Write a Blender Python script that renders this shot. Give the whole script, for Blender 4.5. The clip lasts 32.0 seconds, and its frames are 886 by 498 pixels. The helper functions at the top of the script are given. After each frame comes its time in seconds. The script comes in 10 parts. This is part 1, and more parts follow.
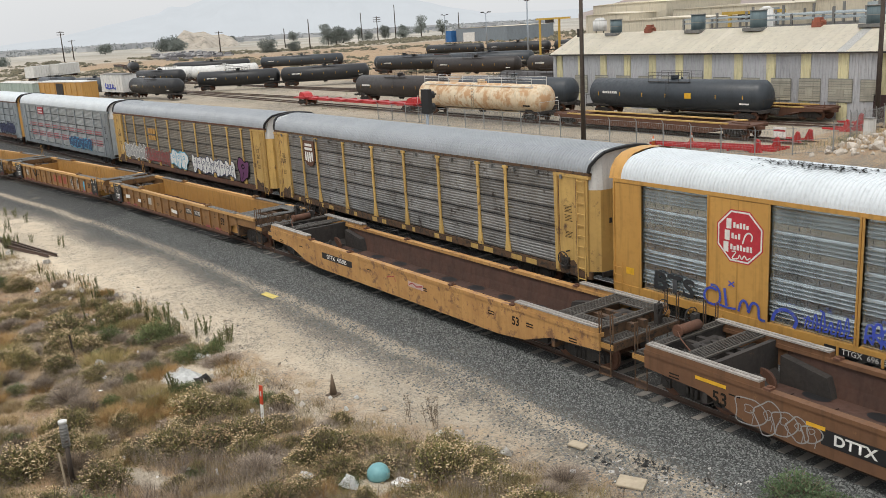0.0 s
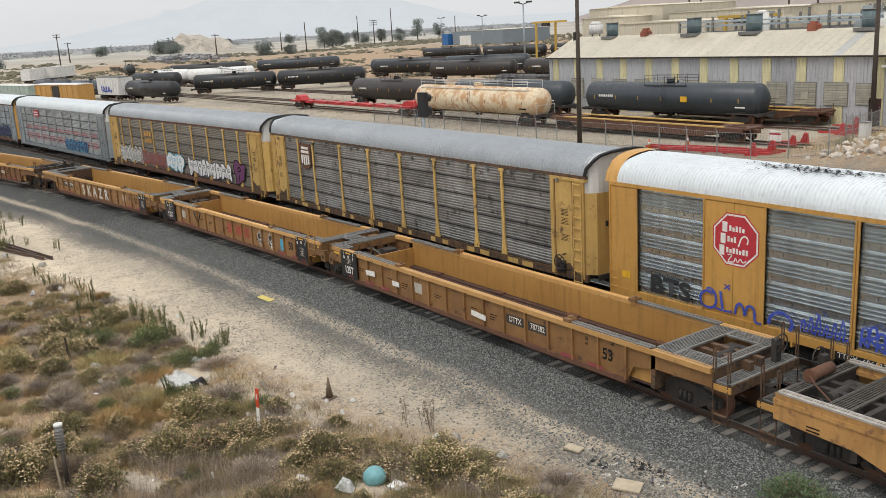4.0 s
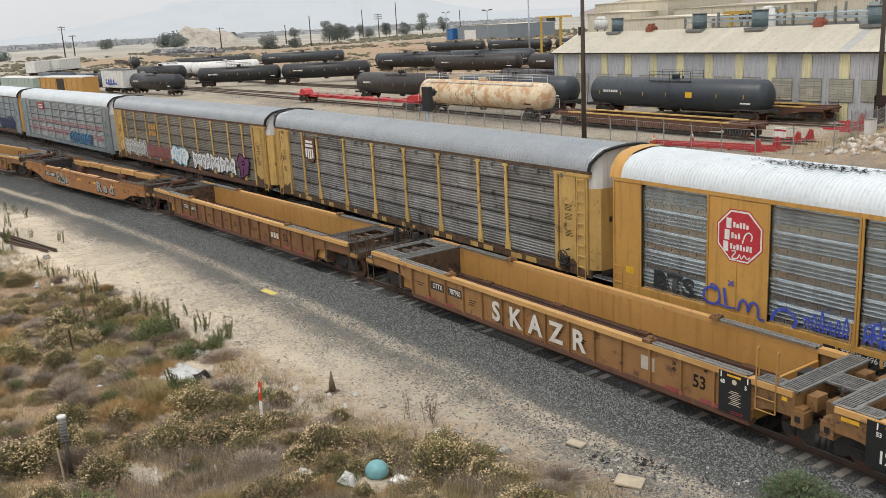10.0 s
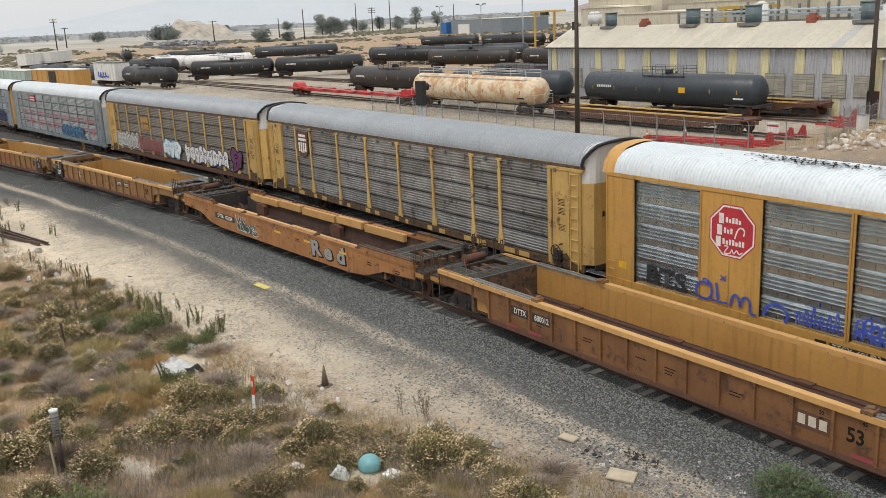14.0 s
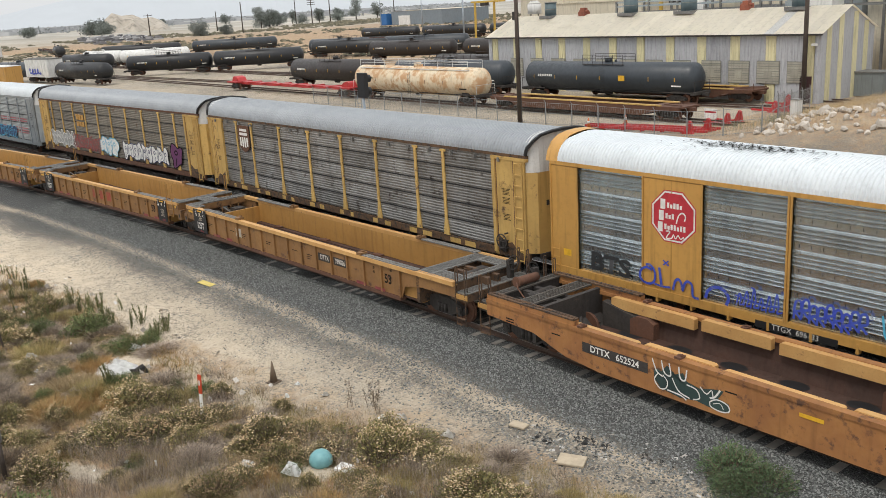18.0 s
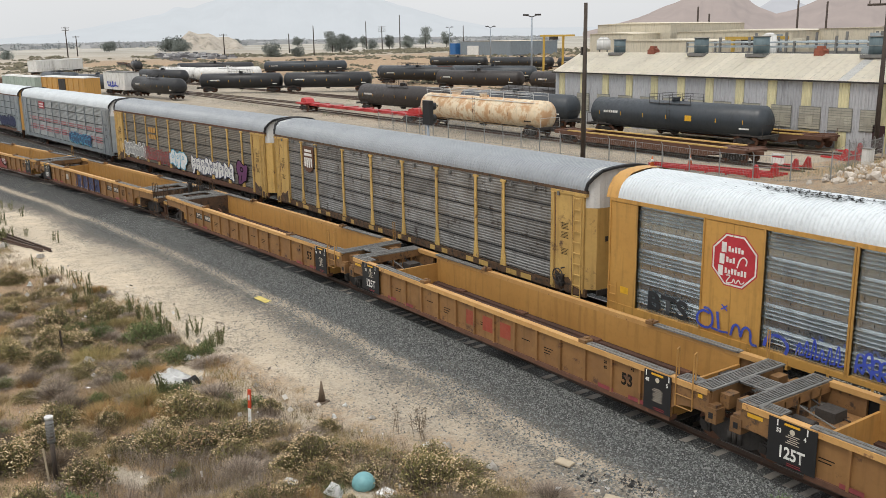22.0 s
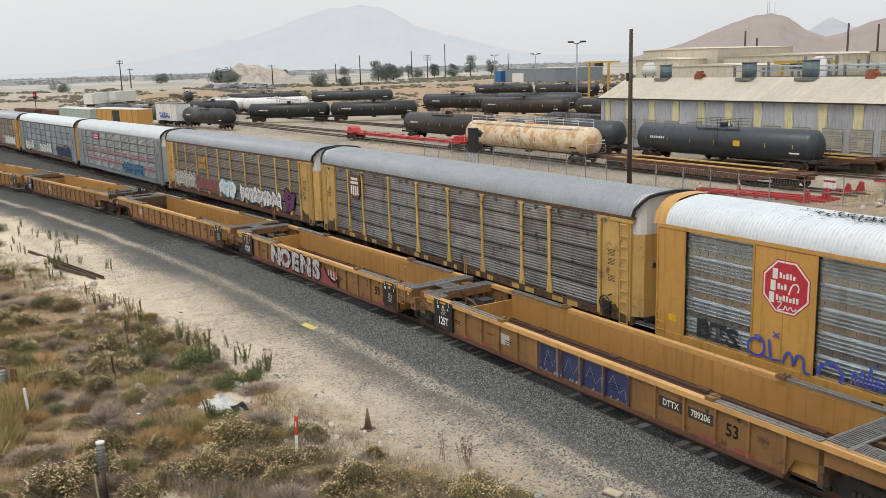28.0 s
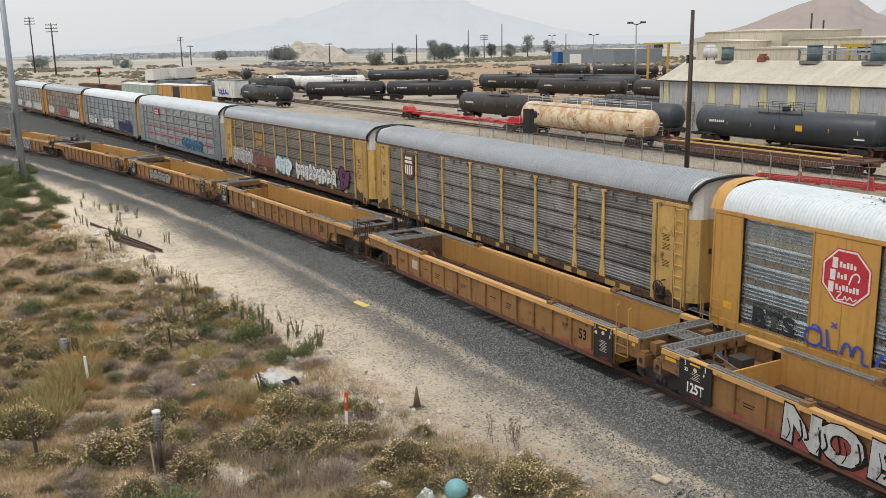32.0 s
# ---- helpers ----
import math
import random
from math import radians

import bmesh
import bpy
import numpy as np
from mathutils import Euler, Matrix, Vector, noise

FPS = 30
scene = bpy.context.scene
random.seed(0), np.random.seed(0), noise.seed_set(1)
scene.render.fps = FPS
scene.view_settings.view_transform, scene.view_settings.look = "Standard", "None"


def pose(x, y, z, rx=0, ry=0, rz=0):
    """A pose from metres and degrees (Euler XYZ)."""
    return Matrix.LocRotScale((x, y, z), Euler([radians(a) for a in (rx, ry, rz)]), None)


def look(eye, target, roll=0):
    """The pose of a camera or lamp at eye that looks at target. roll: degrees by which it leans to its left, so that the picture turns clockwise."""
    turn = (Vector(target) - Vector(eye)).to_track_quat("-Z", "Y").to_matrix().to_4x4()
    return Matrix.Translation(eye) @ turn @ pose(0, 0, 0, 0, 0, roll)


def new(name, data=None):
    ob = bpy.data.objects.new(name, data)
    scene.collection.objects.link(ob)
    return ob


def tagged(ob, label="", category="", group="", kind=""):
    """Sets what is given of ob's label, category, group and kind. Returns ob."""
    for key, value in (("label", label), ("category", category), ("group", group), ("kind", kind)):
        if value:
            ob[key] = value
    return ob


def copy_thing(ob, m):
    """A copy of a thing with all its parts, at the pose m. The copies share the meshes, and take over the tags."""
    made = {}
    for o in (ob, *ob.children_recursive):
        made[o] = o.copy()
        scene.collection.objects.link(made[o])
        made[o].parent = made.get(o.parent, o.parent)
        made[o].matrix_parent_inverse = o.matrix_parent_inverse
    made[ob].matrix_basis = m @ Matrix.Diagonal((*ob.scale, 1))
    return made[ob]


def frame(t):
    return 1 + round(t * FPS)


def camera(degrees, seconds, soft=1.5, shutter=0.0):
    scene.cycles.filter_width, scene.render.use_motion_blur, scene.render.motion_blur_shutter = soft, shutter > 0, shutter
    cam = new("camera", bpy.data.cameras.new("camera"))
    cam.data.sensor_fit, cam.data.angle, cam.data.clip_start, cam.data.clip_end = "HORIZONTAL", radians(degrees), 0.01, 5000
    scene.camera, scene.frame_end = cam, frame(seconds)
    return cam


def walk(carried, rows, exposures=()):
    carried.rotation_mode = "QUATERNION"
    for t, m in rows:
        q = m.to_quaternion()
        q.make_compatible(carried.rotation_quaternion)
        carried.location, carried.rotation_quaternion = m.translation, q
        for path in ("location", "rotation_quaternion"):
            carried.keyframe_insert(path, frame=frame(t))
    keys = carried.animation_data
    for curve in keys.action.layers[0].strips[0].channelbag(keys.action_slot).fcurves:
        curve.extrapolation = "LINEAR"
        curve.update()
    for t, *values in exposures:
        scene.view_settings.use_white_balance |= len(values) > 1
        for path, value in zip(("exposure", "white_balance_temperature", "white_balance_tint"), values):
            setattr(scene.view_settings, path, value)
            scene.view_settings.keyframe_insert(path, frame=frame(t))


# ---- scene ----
cam = camera(52.2, 32.0, soft=0.65)
EYE = (0.0, 0.0, 10.62)
PATH = [
    (0, (-16.090, 10.853, 5.791), -3.45),
    (0.5, (-16.069, 10.859, 5.734), -3.77),
    (1, (-16.048, 10.916, 5.792), -3.86),
    (1.5, (-16.048, 10.947, 5.866), -3.99),
    (2, (-16.047, 10.947, 5.860), -3.94),
    (2.5, (-16.027, 10.952, 5.804), -3.71),
    (3, (-16.006, 10.975, 5.786), -3.50),
    (3.5, (-16.071, 10.891, 5.815), -3.31),
    (5.5, (-15.933, 11.158, 5.968), -3.65),
    (6, (-15.889, 11.172, 5.853), -3.48),
    (6.5, (-15.924, 11.142, 5.900), -3.22),
    (7, (-15.991, 11.080, 5.980), -2.98),
    (7.5, (-16.063, 10.965, 5.954), -2.75),
    (8, (-16.096, 10.884, 5.882), -3.05),
    (8.5, (-16.062, 10.898, 5.800), -3.38),
    (9, (-16.040, 10.936, 5.812), -3.33),
    (9.5, (-16.074, 10.896, 5.835), -3.12),
    (10, (-16.079, 10.847, 5.741), -3.08),
    (10.5, (-16.107, 10.787, 5.699), -3.36),
    (11, (-16.193, 10.672, 5.733), -3.30),
    (11.5, (-16.214, 10.631, 5.713), -3.04),
    (12, (-16.186, 10.669, 5.701), -2.67),
    (12.5, (-16.192, 10.669, 5.722), -2.35),
    (13, (-16.158, 10.716, 5.714), -2.42),
    (13.5, (-16.054, 10.855, 5.675), -2.62),
    (14, (-15.970, 10.949, 5.613), -2.83),
    (14.5, (-15.924, 10.945, 5.461), -2.81),
    (15, (-15.619, 11.259, 5.211), -3.53),
    (15.5, (-15.138, 11.947, 5.316), -3.94),
    (17.5, (-15.044, 12.103, 5.403), -3.57),
    (18, (-15.225, 11.859, 5.371), -3.43),
    (18.5, (-15.344, 11.718, 5.401), -2.73),
    (19, (-15.424, 11.652, 5.489), -2.43),
    (19.5, (-15.443, 11.637, 5.512), -2.65),
    (20, (-15.334, 11.791, 5.537), -2.96),
    (20.5, (-15.283, 11.878, 5.586), -3.43),
    (21, (-15.519, 11.591, 5.640), -3.29),
    (21.5, (-15.790, 11.288, 5.798), -2.30),
    (22, (-16.074, 10.981, 6.034), -0.92),
    (22.5, (-16.394, 10.554, 6.166), -1.37),
    (23, (-16.635, 10.199, 6.233), -2.18),
    (23.5, (-16.803, 9.950, 6.300), -2.09),
    (24, (-16.853, 9.862, 6.294), -2.52),
    (24.5, (-16.811, 9.888, 6.193), -2.51),
    (26.5, (-17.036, 9.425, 6.042), -0.83),
    (27, (-17.295, 9.193, 6.576), -0.74),
    (27.5, (-17.203, 9.461, 6.806), -1.55),
    (28, (-16.725, 10.218, 6.639), -1.69),
    (28.5, (-16.536, 10.469, 6.503), -1.37),
    (29, (-16.906, 9.890, 6.572), -1.60),
    (29.5, (-17.370, 9.141, 6.782), -1.41),
    (30, (-17.387, 9.049, 6.643), -0.89),
    (30.5, (-17.333, 9.048, 6.410), -0.84),
    (31, (-17.268, 9.104, 6.269), -1.07),
    (31.5, (-17.234, 9.138, 6.206), -1.11),
    (32, (-17.231, 9.163, 6.245), -1.12),
]
LIGHT_METER = ((0, 0.06), (14, 0.06), (18, 0.14), (21, 0.1), (24, 0.04), (28, 0.03), (32, 0.03))
walk(cam, [(t, look(EYE, target, roll)) for t, target, roll in PATH], LIGHT_METER)

# ---- light: hazy overcast afternoon ----
world = bpy.data.worlds.new("overcast_sky")
scene.world = world
world.use_nodes = True
wn, wl = world.node_tree.nodes, world.node_tree.links
wn.clear()
w_out = wn.new("ShaderNodeOutputWorld")
w_bg = wn.new("ShaderNodeBackground")
w_sky = wn.new("ShaderNodeTexSky")
w_sky.sky_type = "NISHITA"
w_sky.sun_disc = False
w_sky.sun_elevation = radians(63)
w_sky.sun_rotation = radians(160)
w_sky.dust_density = 6.0
w_sky.air_density = 1.4
w_geo = wn.new("ShaderNodeTexCoord")
w_sep = wn.new("ShaderNodeSeparateXYZ")
w_ramp = wn.new("ShaderNodeValToRGB")
w_ramp.color_ramp.elements[0].position = 0.0
w_ramp.color_ramp.elements[0].color = (0.77, 0.785, 0.80, 1)
w_ramp.color_ramp.elements[1].position = 0.75
w_ramp.color_ramp.elements[1].color = (1.15, 1.17, 1.2, 1)
e = w_ramp.color_ramp.elements.new(0.12)
e.color = (0.91, 0.92, 0.93, 1)
w_noise = wn.new("ShaderNodeTexNoise")
w_noise.inputs["Scale"].default_value = 2.6
w_noise.inputs["Detail"].default_value = 4.0
w_nr = wn.new("ShaderNodeMapRange")
w_nr.inputs["To Min"].default_value = 0.93
w_nr.inputs["To Max"].default_value = 1.07
w_mul = wn.new("ShaderNodeMix")
w_mul.data_type, w_mul.blend_type = "RGBA", "MULTIPLY"
w_mul.inputs["Factor"].default_value = 1.0
w_sm = wn.new("ShaderNodeMix")
w_sm.data_type, w_sm.blend_type = "RGBA", "MULTIPLY"
w_sm.inputs["Factor"].default_value = 1.0
w_sm.inputs[7].default_value = (0.1, 0.1, 0.1, 1)
w_mix = wn.new("ShaderNodeMix")
w_mix.data_type = "RGBA"
w_mix.inputs["Factor"].default_value = 0.88
wl.new(w_geo.outputs["Generated"], w_sep.inputs[0])
wl.new(w_sep.outputs["Z"], w_ramp.inputs["Fac"])
wl.new(w_geo.outputs["Generated"], w_noise.inputs["Vector"])
wl.new(w_noise.outputs["Fac"], w_nr.inputs["Value"])
wl.new(w_ramp.outputs["Color"], w_mul.inputs[6])
wl.new(w_nr.outputs["Result"], w_mul.inputs[7])
wl.new(w_sky.outputs["Color"], w_sm.inputs[6])
wl.new(w_sm.outputs[2], w_mix.inputs[6])
wl.new(w_mul.outputs[2], w_mix.inputs[7])
wl.new(w_mix.outputs[2], w_bg.inputs["Color"])
w_bg.inputs["Strength"].default_value = 1.0
wl.new(w_bg.outputs[0], w_out.inputs["Surface"])

sun = new("sun", bpy.data.lights.new("sun", "SUN"))
sun.data.energy = 1.3
sun.data.angle = radians(18)
sun.data.color = (1.0, 0.95, 0.87)
sun.matrix_world = look((0, 0, 50), (-9, 24, 0))


# ---- materials ----
def node_mat(name):
    m = bpy.data.materials.new(name)
    m.use_nodes = True
    return m, m.node_tree.nodes, m.node_tree.links, m.node_tree.nodes["Principled BSDF"]


def mixc(nt, a, b, fac, mode="MIX"):
    """A colour mix; a, b: a colour or a socket; fac: a number or a socket."""
    x = nt.nodes.new("ShaderNodeMix")
    x.data_type, x.blend_type = "RGBA", mode
    for slot, v in ((6, a), (7, b), (0, fac)):
        if isinstance(v, bpy.types.NodeSocket):
            nt.links.new(v, x.inputs[slot])
        elif slot == 0:
            x.inputs[0].default_value = v
        else:
            x.inputs[slot].default_value = (*v, 1)
    return x.outputs[2]


def noise_fac(nt, scale, lo, hi, detail=4.0, stretch=None, coords="Object", rough=0.55):
    """A noise stretched to the range lo..hi and clamped to 0..1."""
    tc = nt.nodes.new("ShaderNodeTexCoord")
    out = tc.outputs[coords]
    if stretch:
        mp = nt.nodes.new("ShaderNodeMapping")
        mp.inputs["Scale"].default_value = stretch
        nt.links.new(out, mp.inputs["Vector"])
        out = mp.outputs["Vector"]
    n = nt.nodes.new("ShaderNodeTexNoise")
    n.inputs["Scale"].default_value = scale
    n.inputs["Detail"].default_value = detail
    n.inputs["Roughness"].default_value = rough
    nt.links.new(out, n.inputs["Vector"])
    r = nt.nodes.new("ShaderNodeMapRange")
    r.inputs["From Min"].default_value, r.inputs["From Max"].default_value = lo, hi
    nt.links.new(n.outputs["Fac"], r.inputs["Value"])
    return r.outputs["Result"]


def bump(nt, bsdf, fac, strength, dist=0.02):
    b = nt.nodes.new("ShaderNodeBump")
    b.inputs["Strength"].default_value = strength
    b.inputs["Distance"].default_value = dist
    nt.links.new(fac, b.inputs["Height"])
    nt.links.new(b.outputs["Normal"], bsdf.inputs["Normal"])


def worn(name, base, second, wear=None, rough=0.6, metal=0.0, scale=1.2, wear_at=0.62, streak=True, relief=0.15, rand=0.12):
    """Painted or bare metal: two tones, fine grain, streaks down the side and rusty or dusty wear."""
    m, n, l, b = node_mat(name)
    nt = m.node_tree
    c = mixc(nt, base, second, noise_fac(nt, scale, 0.3, 0.75))
    c = mixc(nt, c, tuple(v * 0.72 for v in base), noise_fac(nt, scale * 9, 0.5, 0.9, 6))
    if streak:
        c = mixc(nt, c, tuple(v * 0.5 for v in base), noise_fac(nt, 2.0, 0.52, 0.85, 5, (2.6, 2.6, 0.22)))
    if wear:
        c = mixc(nt, c, wear, noise_fac(nt, scale * 2.3, wear_at, wear_at + 0.1, 9, None, "Object", 0.68))
    if rand:
        info = n.new("ShaderNodeObjectInfo")
        r = n.new("ShaderNodeMapRange")
        r.inputs["To Min"].default_value, r.inputs["To Max"].default_value = 1 - rand, 1 + rand
        l.new(info.outputs["Random"], r.inputs["Value"])
        c = mixc(nt, c, r.outputs["Result"], 1.0, "MULTIPLY")
    l.new(c, b.inputs["Base Color"])
    b.inputs["Metallic"].default_value = metal
    rr = n.new("ShaderNodeMapRange")
    rr.inputs["To Min"].default_value, rr.inputs["To Max"].default_value = max(rough - 0.12, 0.05), min(rough + 0.15, 1)
    f = noise_fac(nt, scale * 5, 0.25, 0.8)
    l.new(f, rr.inputs["Value"])
    l.new(rr.outputs["Result"], b.inputs["Roughness"])
    if relief:
        bump(nt, b, f, relief, 0.01)
    return m


def plain(name, base, rough=0.7, metal=0.0):
    m, n, l, b = node_mat(name)
    nt = m.node_tree
    c = mixc(nt, base, tuple(v * 0.75 for v in base), noise_fac(nt, 6.0, 0.35, 0.75))
    l.new(c, b.inputs["Base Color"])
    b.inputs["Roughness"].default_value = rough
    b.inputs["Metallic"].default_value = metal
    return m


def leaf_mat(name, a, b_, c):
    m, n, l, bs = node_mat(name)
    nt = m.node_tree
    g = n.new("ShaderNodeNewGeometry")
    r = n.new("ShaderNodeValToRGB")
    r.color_ramp.elements[0].color = (*a, 1)
    r.color_ramp.elements[1].color = (*b_, 1)
    e = r.color_ramp.elements.new(0.5)
    e.color = (*c, 1)
    l.new(g.outputs["Random Per Island"], r.inputs["Fac"])
    info = n.new("ShaderNodeObjectInfo")
    mr = n.new("ShaderNodeMapRange")
    mr.inputs["To Min"].default_value, mr.inputs["To Max"].default_value = 0.78, 1.2
    l.new(info.outputs["Random"], mr.inputs["Value"])
    l.new(mixc(nt, r.outputs["Color"], mr.outputs["Result"], 1.0, "MULTIPLY"), bs.inputs["Base Color"])
    bs.inputs["Roughness"].default_value = 0.85
    return m


def sheet_steel(name, base, second, rough, metal):
    """Bright galvanised sheet: faint long stains down the sheet, an even gloss."""
    m, n, l, b = node_mat(name)
    nt = m.node_tree
    c = mixc(nt, base, second, noise_fac(nt, 1.6, 0.35, 0.75, 5, (1.6, 1.6, 0.15)))
    c = mixc(nt, c, tuple(v * 0.6 for v in base), noise_fac(nt, 0.7, 0.56, 0.8, 6))
    l.new(c, b.inputs["Base Color"])
    b.inputs["Roughness"].default_value = rough
    b.inputs["Metallic"].default_value = metal
    return m


M_SHUTTER = sheet_steel("bright_galvanised_shutter", (0.68, 0.74, 0.76), (0.52, 0.58, 0.60), 0.27, 0.88)
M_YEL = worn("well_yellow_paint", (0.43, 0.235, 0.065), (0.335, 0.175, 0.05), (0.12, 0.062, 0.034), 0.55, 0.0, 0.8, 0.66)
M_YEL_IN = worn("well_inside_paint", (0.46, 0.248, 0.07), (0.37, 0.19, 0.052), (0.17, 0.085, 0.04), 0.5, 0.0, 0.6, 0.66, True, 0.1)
M_ORG = worn("low_well_paint", (0.46, 0.255, 0.085), (0.33, 0.165, 0.055), (0.17, 0.085, 0.042), 0.6, 0.0, 1.3, 0.54)
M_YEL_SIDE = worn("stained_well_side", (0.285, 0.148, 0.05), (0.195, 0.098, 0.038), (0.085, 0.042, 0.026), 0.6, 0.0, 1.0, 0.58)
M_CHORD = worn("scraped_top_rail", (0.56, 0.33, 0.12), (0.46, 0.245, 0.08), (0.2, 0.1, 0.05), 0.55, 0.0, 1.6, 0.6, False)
M_GRIMEY = worn("grimy_ochre_frame", (0.14, 0.076, 0.036), (0.07, 0.043, 0.028), (0.03, 0.024, 0.02), 0.75, 0.0, 2.2, 0.5)
M_WALK = worn("pale_worn_grating", (0.43, 0.405, 0.37), (0.33, 0.305, 0.275), (0.24, 0.17, 0.12), 0.6, 0.2, 3.0, 0.6)
M_DECK = worn("dark_steel_grating", (0.12, 0.112, 0.10), (0.075, 0.065, 0.056), (0.13, 0.075, 0.045), 0.65, 0.3, 3.0, 0.58)
M_RUST = worn("rusty_steel", (0.13, 0.058, 0.032), (0.09, 0.045, 0.03), (0.2, 0.09, 0.045), 0.85, 0.0, 2.0, 0.6)
# Brown steel of the wells, darkened to hold the shade down inside them.
M_BROWN = worn("shade_darkened_well_brown", (0.082, 0.04, 0.027), (0.052, 0.029, 0.021), (0.14, 0.082, 0.05), 0.8, 0.0, 1.4, 0.64)
M_DARK = worn("grimy_black_steel", (0.03, 0.027, 0.025), (0.05, 0.042, 0.036), (0.09, 0.055, 0.035), 0.75, 0.0, 2.0, 0.62)
M_GRATE = worn("grey_grating", (0.25, 0.25, 0.24), (0.18, 0.175, 0.16), (0.12, 0.07, 0.04), 0.6, 0.4, 3.0, 0.6)
M_GALV = worn("galvanised_shutter", (0.40, 0.44, 0.46), (0.29, 0.325, 0.345), (0.14, 0.14, 0.14), 0.38, 0.55, 1.1, 0.64)
M_GALV_OLD = worn("old_galvanised_panel", (0.33, 0.328, 0.318), (0.175, 0.162, 0.145), (0.06, 0.045, 0.036), 0.42, 0.5, 0.8, 0.57, True, 0.15, 0.24)
M_ROOF_GREY = worn("grey_metal_roof", (0.36, 0.38, 0.40), (0.30, 0.32, 0.335), (0.22, 0.215, 0.21), 0.45, 0.5, 0.7, 0.66, False)
M_ROOF_WHITE = worn("pale_metal_roof", (0.60, 0.64, 0.66), (0.52, 0.555, 0.575), (0.42, 0.42, 0.42), 0.5, 0.1, 0.7, 0.68, False)
M_KYEL = worn("rack_yellow_paint", (0.50, 0.275, 0.07), (0.44, 0.235, 0.06), (0.2, 0.10, 0.045), 0.5, 0.0, 0.6, 0.7)
M_PYEL = worn("pale_yellow_post_paint", (0.60, 0.395, 0.125), (0.48, 0.30, 0.095), (0.12, 0.07, 0.042), 0.6, 0.0, 1.5, 0.58)
M_PYEL_END = worn("grimy_yellow_end_paint", (0.58, 0.38, 0.12), (0.44, 0.27, 0.085), (0.11, 0.062, 0.036), 0.65, 0.0, 0.7, 0.58)
M_WHITE = worn("dirty_white_paint", (0.7, 0.7, 0.68), (0.58, 0.57, 0.54), (0.3, 0.26, 0.22), 0.6, 0.0, 1.4, 0.66)
M_RAIL = worn("rail_steel", (0.10, 0.062, 0.045), (0.075, 0.05, 0.04), (0.16, 0.085, 0.05), 0.6, 0.3, 3.0, 0.6, False)
M_RAILTOP = worn("polished_rail_head", (0.34, 0.32, 0.3), (0.26, 0.24, 0.22), None, 0.35, 0.8, 3.0, 0.6, False)
M_TIE = worn("weathered_tie", (0.27, 0.25, 0.22), (0.18, 0.16, 0.14), (0.34, 0.31, 0.27), 0.9, 0.0, 3.0, 0.6, False, 0.5, 0.25)
M_TANK = worn("black_tank_paint", (0.013, 0.014, 0.016), (0.02, 0.021, 0.023), (0.06, 0.052, 0.045), 0.45, 0.0, 0.6, 0.68)
M_TANKBR = worn("brown_black_tank_paint", (0.022, 0.018, 0.017), (0.034, 0.026, 0.022), (0.07, 0.045, 0.03), 0.5, 0.0, 0.6, 0.64)
M_TANKGR = worn("blue_grey_tank_paint", (0.04, 0.05, 0.06), (0.028, 0.034, 0.042), (0.08, 0.07, 0.06), 0.45, 0.0, 0.6, 0.66)
M_TANKRUST = worn("peeling_cream_tank_paint", (0.80, 0.71, 0.54), (0.70, 0.52, 0.32), (0.55, 0.33, 0.17), 0.75, 0.0, 0.3, 0.46)
M_REDP = worn("red_paint", (0.45, 0.03, 0.03), (0.36, 0.028, 0.03), (0.14, 0.05, 0.04), 0.5, 0.0, 1.2, 0.68)
M_WOOD = worn("dark_creosote_wood", (0.05, 0.038, 0.03), (0.075, 0.058, 0.047), (0.1, 0.085, 0.07), 0.9, 0.0, 2.5, 0.6)
M_CREAM = worn("cream_wall_paint", (0.60, 0.545, 0.43), (0.54, 0.49, 0.385), None, 0.7, 0.0, 0.3)
M_STEEL = worn("grey_mast_steel", (0.33, 0.37, 0.41), (0.27, 0.31, 0.35), None, 0.5, 0.3, 0.8)
M_BLACK = plain("black_paint", (0.012, 0.012, 0.013), 0.6)
M_INK = plain("black_lettering", (0.02, 0.018, 0.015), 0.7)
M_INK.node_tree.nodes["Principled BSDF"].inputs["Specular IOR Level"].default_value = 0.1
M_CHALK = plain("white_lettering", (0.75, 0.74, 0.7), 0.7)
M_SPRAYBLUE = worn("blue_spray_paint", (0.04, 0.065, 0.42), (0.06, 0.1, 0.4), (0.17, 0.18, 0.26), 0.6, 0.0, 2.0, 0.57, True, 0.0, 0.0)
M_SPRAYCYAN = plain("light_blue_spray_paint", (0.08, 0.42, 0.62), 0.5)
M_SPRAYBLACK = worn("thin_black_spray", (0.016, 0.017, 0.018), (0.03, 0.032, 0.034), (0.12, 0.13, 0.13), 0.7, 0.0, 2.4, 0.64, True, 0.0, 0.0)
M_SPRAYRED = plain("red_spray_paint", (0.36, 0.03, 0.04), 0.5)
M_SPRAYNAVY = plain("navy_spray_paint", (0.03, 0.04, 0.11), 0.5)
M_SPRAYBROWN = plain("brown_black_spray_paint", (0.05, 0.035, 0.025), 0.6)
M_SPRAYPURPLE = plain("purple_spray_paint", (0.14, 0.04, 0.12), 0.5)
M_SPRAYGREY = plain("grey_spray_paint", (0.3, 0.3, 0.29), 0.5)
M_REFL = plain("yellow_reflective_strip", (0.75, 0.42, 0.03), 0.4)


